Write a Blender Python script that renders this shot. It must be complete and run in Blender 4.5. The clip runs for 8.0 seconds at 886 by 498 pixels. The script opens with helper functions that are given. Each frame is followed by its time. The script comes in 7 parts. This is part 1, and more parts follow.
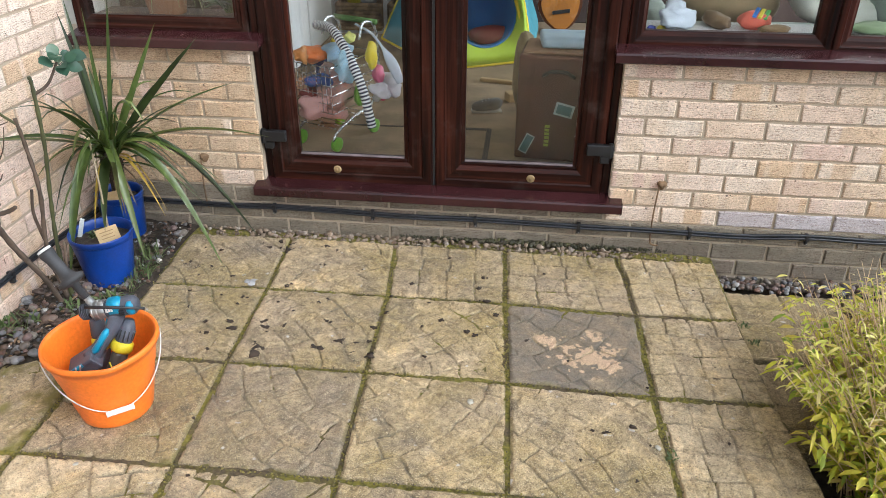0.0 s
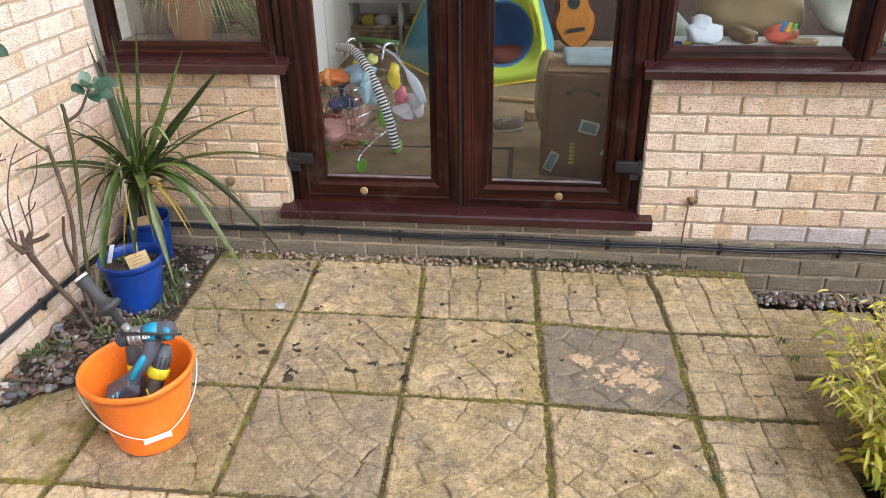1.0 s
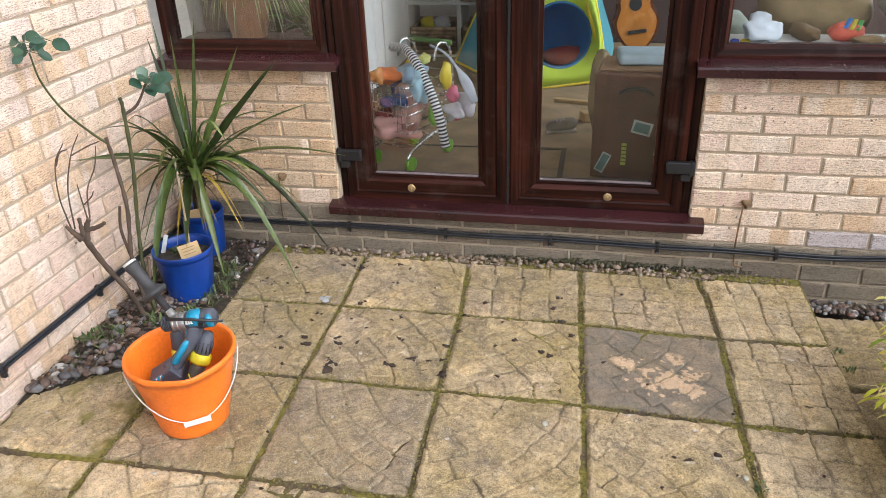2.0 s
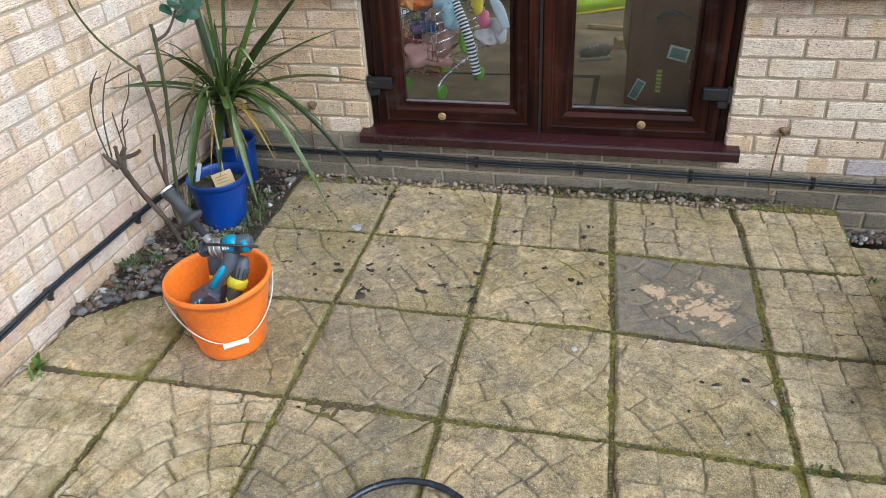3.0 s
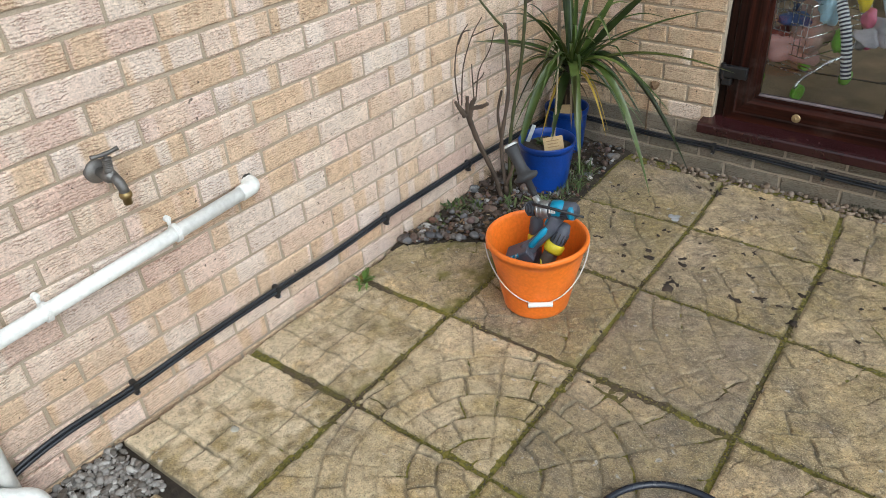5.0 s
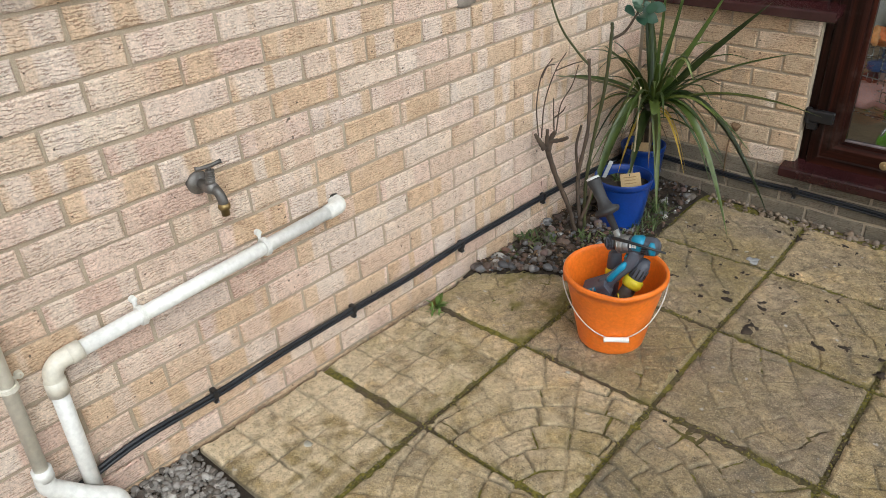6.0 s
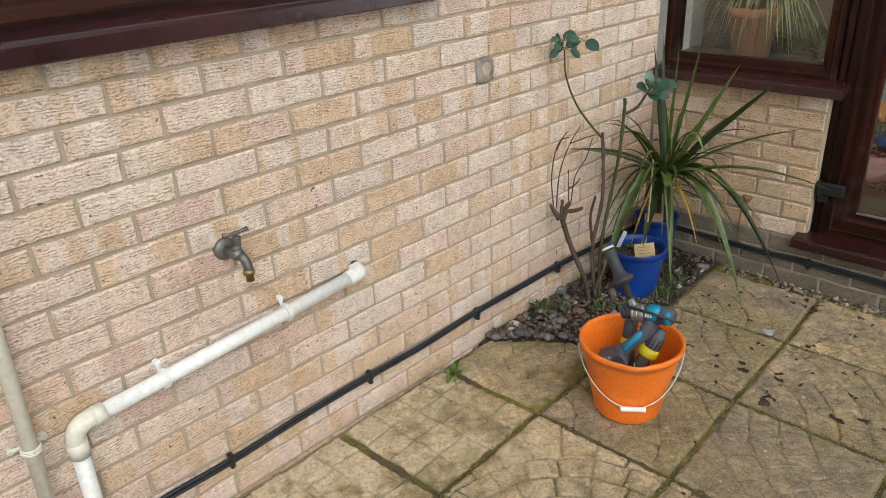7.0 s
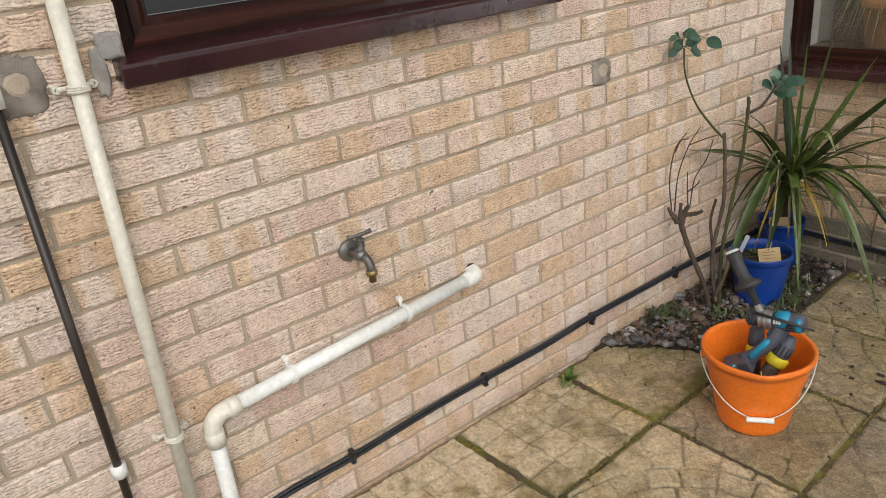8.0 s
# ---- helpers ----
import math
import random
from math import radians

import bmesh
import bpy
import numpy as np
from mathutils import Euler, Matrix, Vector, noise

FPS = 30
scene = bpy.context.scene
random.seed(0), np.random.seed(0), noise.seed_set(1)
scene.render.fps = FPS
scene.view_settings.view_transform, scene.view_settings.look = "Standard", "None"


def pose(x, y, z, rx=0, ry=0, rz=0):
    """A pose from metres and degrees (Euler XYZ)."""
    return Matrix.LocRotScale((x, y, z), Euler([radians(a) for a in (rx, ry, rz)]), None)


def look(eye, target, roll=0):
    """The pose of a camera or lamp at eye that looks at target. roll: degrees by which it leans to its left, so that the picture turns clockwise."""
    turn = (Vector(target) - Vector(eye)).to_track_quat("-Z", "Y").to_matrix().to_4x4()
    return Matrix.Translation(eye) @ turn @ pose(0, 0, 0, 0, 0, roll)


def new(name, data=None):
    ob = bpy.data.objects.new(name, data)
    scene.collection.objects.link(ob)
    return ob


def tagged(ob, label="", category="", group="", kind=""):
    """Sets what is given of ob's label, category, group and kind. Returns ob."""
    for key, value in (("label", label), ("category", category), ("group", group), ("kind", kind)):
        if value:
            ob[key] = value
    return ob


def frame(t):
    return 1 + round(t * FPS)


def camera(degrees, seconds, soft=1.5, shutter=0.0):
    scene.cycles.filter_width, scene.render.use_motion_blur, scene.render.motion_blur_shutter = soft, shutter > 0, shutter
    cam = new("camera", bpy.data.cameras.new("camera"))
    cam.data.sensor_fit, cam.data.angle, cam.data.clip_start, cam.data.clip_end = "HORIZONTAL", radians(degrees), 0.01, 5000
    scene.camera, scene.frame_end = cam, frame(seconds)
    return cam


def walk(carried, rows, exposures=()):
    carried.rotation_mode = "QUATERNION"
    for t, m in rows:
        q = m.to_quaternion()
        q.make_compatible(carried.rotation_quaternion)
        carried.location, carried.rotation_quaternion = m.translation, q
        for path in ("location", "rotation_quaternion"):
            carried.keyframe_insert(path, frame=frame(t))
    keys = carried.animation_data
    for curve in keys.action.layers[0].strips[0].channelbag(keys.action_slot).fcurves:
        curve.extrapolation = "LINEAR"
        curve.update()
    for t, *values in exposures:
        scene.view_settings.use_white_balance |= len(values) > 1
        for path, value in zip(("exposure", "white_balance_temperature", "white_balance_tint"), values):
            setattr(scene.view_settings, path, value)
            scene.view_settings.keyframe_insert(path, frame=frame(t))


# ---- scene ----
cam = camera(61.7, 8.0, 0.55)
PATH = [
    (0, (1.793, -2.789, 1.534), (1.6, -1.06, 0.548), 0.2),
    (0.1, (1.835, -2.783, 1.542), (1.72, -1.052, 0.548), -0.4),
    (0.2, (1.872, -2.782, 1.546), (1.809, -1.051, 0.545), -1.2),
    (0.3, (1.87, -2.786, 1.539), (1.845, -1.055, 0.538), -1.5),
    (0.4, (1.84, -2.79, 1.527), (1.841, -1.056, 0.527), -1.0),
    (0.5, (1.826, -2.79, 1.544), (1.819, -1.062, 0.536), -1.1),
    (0.7, (1.828, -2.785, 1.548), (1.722, -1.052, 0.557), -1.3),
    (0.8, (1.797, -2.789, 1.539), (1.648, -1.05, 0.567), -1.4),
    (1, (1.706, -2.781, 1.529), (1.49, -1.029, 0.588), -1.1),
    (1.2, (1.688, -2.767, 1.514), (1.424, -1.003, 0.608), -0.9),
    (2.3, (1.799, -2.791, 1.486), (1.386, -1.082, 0.532), -2.8),
    (2.5, (1.791, -2.799, 1.477), (1.364, -1.12, 0.478), -3.1),
    (3, (1.774, -2.801, 1.483), (1.328, -1.173, 0.411), -3.5),
    (3.2, (1.757, -2.804, 1.487), (1.297, -1.175, 0.42), -3.3),
    (3.5, (1.788, -2.803, 1.501), (1.186, -1.207, 0.457), -6.0),
    (4, (1.767, -2.811, 1.506), (1.03, -1.265, 0.473), -7.6),
    (4.5, (1.718, -2.832, 1.506), (0.815, -1.392, 0.451), -6.5),
    (5, (1.636, -2.862, 1.491), (0.564, -1.574, 0.4), -3.7),
    (5.2, (1.625, -2.855, 1.49), (0.495, -1.628, 0.387), -3.6),
    (6.5, (1.574, -2.979, 1.474), (0.34, -1.697, 0.561), -2.0),
    (7, (1.596, -2.976, 1.498), (0.317, -1.688, 0.658), -2.6),
    (7.5, (1.598, -2.993, 1.483), (0.247, -1.793, 0.625), -3.3),
    (8, (1.581, -3.018, 1.491), (0.109, -1.925, 0.69), -6.0),
]
LOOK = [(0, 0.60, 5900, 7), (0.5, 0.76, 6050, 10), (1, 0.69, 6150, 10), (1.2, 0.66, 6150, 11), (2.5, 0.49, 6100, 9), (3, 0.38, 5500, 2), (3.5, 0.37, 5150, 4), (4, 0.27, 5350, 4),
        (4.5, 0.09, 5550, 2), (5, 0.0, 5850, 3), (6.5, -0.18, 6250, 5), (7, -0.20, 6300, 5), (7.5, -0.16, 6300, 6), (8, -0.27, 6500, 7)]
walk(cam, [(t, look(eye, target, roll)) for t, eye, target, roll in PATH], LOOK)

# ---- world and light: flat overcast daylight ----
world = bpy.data.worlds.new("overcast")
scene.world = world
world.use_nodes = True
wn, wl = world.node_tree.nodes, world.node_tree.links
bg = wn["Background"]
sky = wn.new("ShaderNodeTexSky")
sky.sky_type = "NISHITA"
sky.sun_disc = False
sky.sun_elevation, sky.sun_rotation = radians(44), radians(120)
sky.dust_density, sky.air_density = 4.0, 1.0
hs = wn.new("ShaderNodeHueSaturation")
hs.inputs["Saturation"].default_value = 0.22
wl.new(sky.outputs[0], hs.inputs["Color"])
wl.new(hs.outputs[0], bg.inputs["Color"])
bg.inputs["Strength"].default_value = 0.195
sun = new("sun", bpy.data.lights.new("sun", "SUN"))
sun.data.energy, sun.data.angle, sun.data.color = 0.5, radians(60), (1.0, 0.97, 0.93)
sun.matrix_world = look((7.5, -3.0, 5.0), (0, 0, 0))


# ---- material helpers ----
def shader(name, rough=0.7, metal=0.0):
    m = bpy.data.materials.new(name)
    m.use_nodes = True
    n, l = m.node_tree.nodes, m.node_tree.links
    b = n["Principled BSDF"]
    b.inputs["Roughness"].default_value, b.inputs["Metallic"].default_value = rough, metal
    return m, n, l, b


def coords(n, l, scale=(1, 1, 1), per_object=False):
    tc = n.new("ShaderNodeTexCoord")
    mp = n.new("ShaderNodeMapping")
    mp.inputs["Scale"].default_value = scale
    l.new(tc.outputs["Object"], mp.inputs["Vector"])
    if per_object:
        oi = n.new("ShaderNodeObjectInfo")
        mul = n.new("ShaderNodeMath")
        mul.operation = "MULTIPLY"
        mul.inputs[1].default_value = 57.0
        l.new(oi.outputs["Random"], mul.inputs[0])
        l.new(mul.outputs[0], mp.inputs["Location"])
    return mp.outputs[0]


def noise_at(n, l, vec, scale, detail=4, rough=0.55, dist=0.0):
    t = n.new("ShaderNodeTexNoise")
    t.inputs["Scale"].default_value, t.inputs["Detail"].default_value = scale, detail
    t.inputs["Roughness"].default_value, t.inputs["Distortion"].default_value = rough, dist
    l.new(vec, t.inputs["Vector"])
    return t.outputs["Fac"]


def ramp(n, l, fac, stops, mode="LINEAR"):
    r = n.new("ShaderNodeValToRGB")
    r.color_ramp.interpolation = mode
    e = r.color_ramp.elements
    while len(e) < len(stops):
        e.new(0.5)
    for k, (p, c) in enumerate(stops):
        e[k].position = p
        e[k].color = (*c, 1) if len(c) == 3 else c
    l.new(fac, r.inputs["Fac"])
    return r.outputs["Color"]


def mixc(n, l, fac, a, b, mode="MIX"):
    x = n.new("ShaderNodeMix")
    x.data_type, x.blend_type = "RGBA", mode
    for sock, val in ((x.inputs["Factor"], fac), (x.inputs["A"], a), (x.inputs["B"], b)):
        if hasattr(val, "is_linked"):
            l.new(val, sock)
        elif isinstance(val, (int, float)):
            sock.default_value = val
        else:
            sock.default_value = (*val, 1)
    return x.outputs["Result"]


def bump(n, l, b, height, strength=0.4, dist=0.004):
    k = n.new("ShaderNodeBump")
    k.inputs["Strength"].default_value, k.inputs["Distance"].default_value = strength, dist
    l.new(height, k.inputs["Height"])
    l.new(k.outputs[0], b.inputs["Normal"])


def g(v):
    return (v, v, v)


def plain(name, col, rough=0.5, metal=0.0, var=0.25, scale=30, bumpy=0.1, coat=0.0):
    """A painted, moulded or cast surface: colour with two scales of variation and fine relief."""
    m, n, l, b = shader(name, rough, metal)
    v = coords(n, l)
    lo = tuple(c * (1 - var) for c in col)
    hi = tuple(min(1, c * (1 + var * 0.6)) for c in col)
    big = ramp(n, l, noise_at(n, l, v, scale * 0.2, 3), [(0.35, lo), (0.65, hi)])
    fine = ramp(n, l, noise_at(n, l, v, scale * 6, 3), [(0.3, g(0.82)), (0.7, g(1.0))])
    l.new(mixc(n, l, 1.0, big, fine, "MULTIPLY"), b.inputs["Base Color"])
    rr = n.new("ShaderNodeMapRange")
    rr.inputs["To Min"].default_value, rr.inputs["To Max"].default_value = max(0.03, rough - 0.1), min(1, rough + 0.12)
    l.new(noise_at(n, l, v, scale, 3), rr.inputs["Value"])
    l.new(rr.outputs[0], b.inputs["Roughness"])
    b.inputs["Coat Weight"].default_value = coat
    if bumpy:
        bump(n, l, b, noise_at(n, l, v, scale * 5, 4), bumpy, 0.003)
    return m


def brick_material(name, stops, dirty=0.0, stain=(0.16, 0.15, 0.11)):
    m, n, l, b = shader(name, 0.9)
    oi = n.new("ShaderNodeObjectInfo")
    base = ramp(n, l, oi.outputs["Random"], stops)
    # fired bands across the length of a brick: ochre ends, pale middles
    v1 = coords(n, l, (8, 0.5, 0.5), True)
    band = ramp(n, l, noise_at(n, l, v1, 1.0, 1, 0.4), [(0.43, g(0)), (0.46, g(1)), (0.58, g(1)), (0.61, g(0))])
    pick = ramp(n, l, noise_at(n, l, coords(n, l, (0.2, 0.2, 0.2), True), 1, 1), [(0.40, g(0)), (0.48, g(0.85)), (0.62, g(0.85)), (0.66, g(0.3))])
    tint = ramp(n, l, noise_at(n, l, coords(n, l, (0.17, 0.17, 0.17), True), 1.3, 1), [(0.38, (0.62, 0.44, 0.275)), (0.50, (0.67, 0.49, 0.325)), (0.53, (0.79, 0.665, 0.545)), (0.62, (0.66, 0.48, 0.39))])
    if dirty:
        pick = ramp(n, l, band, [(0, g(0)), (1, g(0))])
    col = mixc(n, l, pick, base, tint)
    col = mixc(n, l, band, base, col)
    v2 = coords(n, l, (1, 1, 1), True)
    blot = ramp(n, l, noise_at(n, l, v2, 13, 5, 0.62), [(0.3, (0.90, 0.885, 0.885)), (0.7, (1.11, 1.11, 1.125))])
    col = mixc(n, l, 1.0, col, blot, "MULTIPLY")
    sand = ramp(n, l, noise_at(n, l, v2, 210, 3), [(0.3, g(0.80)), (0.7, g(1.12))])
    col = mixc(n, l, 1.0, col, sand, "MULTIPLY")
    # dark iron specks
    sp = ramp(n, l, noise_at(n, l, v2, 65, 1, 0.4), [(0.755, g(0)), (0.785, g(0.8))])
    col = mixc(n, l, sp, col, (0.06, 0.045, 0.035))
    if dirty:
        d = ramp(n, l, noise_at(n, l, coords(n, l, (6, 6, 12), True), 1.2, 5), [(0.32, g(0.25)), (0.6, g(dirty))])
        col = mixc(n, l, d, col, stain)
    # drag-wire rustic face: crinkled, broken cracks running along the brick over a pebbly skin
    wav = n.new("ShaderNodeTexWave")
    wav.wave_type, wav.bands_direction, wav.wave_profile = "BANDS", "Z", "SIN"
    for key, val in (("Scale", 40.0), ("Distortion", 11.0), ("Detail", 4.0), ("Detail Scale", 1.6), ("Detail Roughness", 0.68)):
        wav.inputs[key].default_value = val
    l.new(coords(n, l, (0.55, 1.0, 1.0), True), wav.inputs["Vector"])
    part_way = ramp(n, l, noise_at(n, l, v2, 38, 4, 0.68), [(0.40, g(0.12)), (0.58, g(1))])
    crack = ramp(n, l, wav.outputs["Fac"], [(0.04, g(1)), (0.20, g(0.55)), (0.42, g(0))])
    crack = mixc(n, l, 1.0, crack, part_way, "MULTIPLY")
    pebbly = noise_at(n, l, v2, 120, 3, 0.6)
    hmix = mixc(n, l, crack, mixc(n, l, 0.45, g(0.85), pebbly), g(0.0))
    col = mixc(n, l, 1.0, col, ramp(n, l, pebbly, [(0.34, g(0.80)), (0.5, g(1.0)), (0.66, g(1.08))]), "MULTIPLY")
    col = mixc(n, l, crack, col, mixc(n, l, 1.0, col, (0.59, 0.515, 0.475), "MULTIPLY"))
    l.new(col, b.inputs["Base Color"])
    bump(n, l, b, hmix, 0.9, 0.0034)
    return m


buff = [(0.0, (0.680, 0.505, 0.376)), (0.13, (0.739, 0.595, 0.484)), (0.28, (0.749, 0.630, 0.530)), (0.42, (0.739, 0.570, 0.474)),
        (0.55, (0.680, 0.515, 0.397)), (0.67, (0.739, 0.635, 0.546)), (0.78, (0.660, 0.515, 0.443)), (0.88, (0.758, 0.645, 0.546)), (1.0, (0.699, 0.520, 0.422))]
pale = [(0.0, (0.67, 0.515, 0.37)), (0.3, (0.75, 0.62, 0.49)), (0.55, (0.72, 0.56, 0.44)), (0.8, (0.78, 0.665, 0.54)), (1.0, (0.66, 0.48, 0.34))]
BRICK = brick_material("buff_rustic_brick", buff)
BRICK_PALE = brick_material("pale_buff_brick", pale)
# yellower bricks, also coloured darker to carry the shade of the house corner
BRICK_OCHRE_SHADED = brick_material("shaded_ochre_buff_brick", [(0.0, (0.52, 0.375, 0.235)), (0.3, (0.58, 0.445, 0.30)), (0.55, (0.54, 0.395, 0.265)), (0.8, (0.60, 0.47, 0.325)), (1.0, (0.49, 0.35, 0.225))])
BRICK_DAMP = brick_material("damp_brick", [(0.0, (0.270, 0.222, 0.158)), (0.5, (0.320, 0.270, 0.205)), (1.0, (0.285, 0.215, 0.165))], 0.8, (0.165, 0.143, 0.108))
BRICK_WHITE = brick_material("salt_bloomed_brick", [(0.0, (0.579, 0.550, 0.573)), (0.5, (0.511, 0.470, 0.480)), (1.0, (0.598, 0.580, 0.620))], 0.45, (0.405, 0.330, 0.304))


def mortar_material():
    m, n, l, b = shader("mortar", 0.95)
    v = coords(n, l)
    col = ramp(n, l, noise_at(n, l, v, 5, 5), [(0.3, (0.39, 0.315, 0.23)), (0.7, (0.48, 0.40, 0.305))])
    fine = ramp(n, l, noise_at(n, l, v, 500, 2), [(0.3, g(0.75)), (0.7, g(1.1))])
    l.new(mixc(n, l, 1.0, col, fine, "MULTIPLY"), b.inputs["Base Color"])
    bump(n, l, b, noise_at(n, l, v, 300, 4), 0.5, 0.003)
    return m


MORTAR = mortar_material()


def slab_material():
    m, n, l, b = shader("riven_concrete_slab", 0.88)
    v = coords(n, l, (1, 1, 1), True)
    oi = n.new("ShaderNodeObjectInfo")
    att = n.new("ShaderNodeAttribute")
    att.attribute_name = "groove"
    tone = n.new("ShaderNodeAttribute")
    tone.attribute_name = "tone"
    base = ramp(n, l, oi.outputs["Random"], [(0.0, (0.454, 0.335, 0.188)), (0.35, (0.525, 0.392, 0.222)), (0.7, (0.444, 0.335, 0.207)), (1.0, (0.541, 0.392, 0.205))])
    stone = mixc(n, l, 1.0, base, ramp(n, l, tone.outputs["Fac"], [(0.0, g(0.90)), (1.0, g(1.08))]), "MULTIPLY")
    blot = ramp(n, l, noise_at(n, l, v, 7, 6, 0.62), [(0.28, (0.56, 0.57, 0.64)), (0.5, (0.95, 0.965, 1.04)), (0.72, (1.24, 1.18, 1.06))])
    col = mixc(n, l, 1.0, stone, blot, "MULTIPLY")
    algae = ramp(n, l, noise_at(n, l, v, 3.1, 5, 0.6), [(0.40, g(0)), (0.64, g(0.72))])
    col = mixc(n, l, algae, col, (0.300, 0.222, 0.080))
    grime = ramp(n, l, noise_at(n, l, v, 5.3, 7, 0.7, 0.6), [(0.50, g(0)), (0.68, g(0.62))])
    col = mixc(n, l, grime, col, (0.165, 0.135, 0.110))
    sand = ramp(n, l, noise_at(n, l, v, 240, 3, 0.7), [(0.30, g(0.55)), (0.5, g(0.98)), (0.64, g(1.10)), (0.72, g(1.75))])
    col = mixc(n, l, 1.0, col, sand, "MULTIPLY")
    grit = ramp(n, l, noise_at(n, l, v, 85, 4, 0.68), [(0.34, g(0.66)), (0.5, g(1.0)), (0.68, g(1.22))])
    col = mixc(n, l, 1.0, col, grit, "MULTIPLY")
    mott = ramp(n, l, noise_at(n, l, v, 27, 5, 0.66), [(0.34, g(0.68)), (0.5, g(1.0)), (0.66, g(1.22))])
    col = mixc(n, l, 1.0, col, mott, "MULTIPLY")
    lich = ramp(n, l, noise_at(n, l, v, 34, 2, 0.4), [(0.725, g(0)), (0.76, g(0.6))])
    col = mixc(n, l, lich, col, (0.570, 0.550, 0.528))
    pale = n.new("ShaderNodeAttribute")
    pale.attribute_name = "bloom_light"
    col = mixc(n, l, pale.outputs["Fac"], col, mixc(n, l, 1.0, (0.74, 0.60, 0.41), grit, "MULTIPLY"))
    speck = noise_at(n, l, v, 310, 2, 0.5)
    col = mixc(n, l, ramp(n, l, speck, [(0.60, g(0)), (0.66, g(0.7))]), col, (0.66, 0.555, 0.36))
    col = mixc(n, l, ramp(n, l, speck, [(0.34, g(0.7)), (0.40, g(0))]), col, (0.080, 0.064, 0.042))
    worn = n.new("ShaderNodeAttribute")
    worn.attribute_name = "worn"
    col = mixc(n, l, worn.outputs["Fac"], col, mixc(n, l, 1.0, (0.627, 0.440, 0.288), sand, "MULTIPLY"))
    soot_shade = n.new("ShaderNodeAttribute")
    soot_shade.attribute_name = "soot_shade"
    col = mixc(n, l, soot_shade.outputs["Fac"], col, mixc(n, l, 1.0, (0.150, 0.133, 0.122), sand, "MULTIPLY"))
    dirt = mixc(n, l, noise_at(n, l, v, 12, 4), (0.081, 0.070, 0.054), (0.142, 0.125, 0.090))
    gm = n.new("ShaderNodeMath")
    gm.operation = "MULTIPLY"
    gm.inputs[1].default_value = 0.80
    l.new(att.outputs["Fac"], gm.inputs[0])
    col = mixc(n, l, gm.outputs[0], col, dirt)
    moss = n.new("ShaderNodeAttribute")
    moss.attribute_name = "moss"
    col = mixc(n, l, moss.outputs["Fac"], col, mixc(n, l, noise_at(n, l, v, 60, 4), (0.095, 0.082, 0.020), (0.23, 0.195, 0.042)))
    l.new(col, b.inputs["Base Color"])
    bump(n, l, b, mixc(n, l, 0.5, noise_at(n, l, v, 60, 6, 0.65), noise_at(n, l, v, 260, 3)), 1.0, 0.010)
    return m


SLAB = slab_material()


def woodgrain(name, dark, light, rough, across):
    """Foiled plastic profile with a printed wood grain."""
    m, n, l, b = shader(name, rough)
    v = coords(n, l, across)
    grain = noise_at(n, l, v, 1.0, 5, 0.6, 0.3)
    col = ramp(n, l, grain, [(0.34, dark), (0.50, tuple(0.72 * p + 0.28 * q for p, q in zip(dark, light))), (0.70, light)])
    dust = ramp(n, l, noise_at(n, l, coords(n, l), 9, 6, 0.7), [(0.55, g(0)), (0.8, g(0.10))])
    col = mixc(n, l, dust, col, (0.30, 0.25, 0.22))
    l.new(col, b.inputs["Base Color"])
    b.inputs["Specular IOR Level"].default_value = 0.17
    bump(n, l, b, grain, 0.15, 0.002)
    return m


WOOD_V = woodgrain("rosewood_foil_upright", (0.003, 0.0014, 0.0013), (0.056, 0.0145, 0.0085), 0.30, (40, 40, 1.3))
WOOD_H = woodgrain("rosewood_foil_level", (0.003, 0.0014, 0.0013), (0.053, 0.0138, 0.0082), 0.30, (1.3, 40, 40))
WOOD_Y = woodgrain("rosewood_foil_side", (0.003, 0.0014, 0.0013), (0.053, 0.0138, 0.0082), 0.30, (40, 1.3, 40))
SILL = plain("plum_brown_sill", (0.038, 0.0112, 0.0125), 0.22, 0, 0.35, 14, 0.08)
BLACK_PLASTIC = plain("black_plastic", (0.018, 0.018, 0.02), 0.4, 0, 0.3, 30, 0.06)
CABLE = plain("black_cable", (0.020, 0.022, 0.028), 0.38, 0, 0.4, 40, 0.1)
WHITE_PIPE = plain("white_pipe", (0.82, 0.82, 0.79), 0.33, 0, 0.05, 12, 0.03)
CREAM_PIPE = plain("yellowed_pipe", (0.75, 0.71, 0.61), 0.36, 0, 0.12, 12, 0.03)
DUSTY = plain("dusty_plum_plastic", (0.17, 0.135, 0.14), 0.5, 0, 0.45, 40, 0.15)
BRASS = plain("aged_brass", (0.42, 0.30, 0.15), 0.5, 0.45, 0.35, 60, 0.1)


def glass_material():
    m, n, l, b = shader("window_glass", 0.0)
    b.inputs["Base Color"].default_value = (0.93, 0.96, 0.95, 1)
    b.inputs["Transmission Weight"].default_value = 1.0
    b.inputs["IOR"].default_value = 1.5
    return m


GLASS = glass_material()


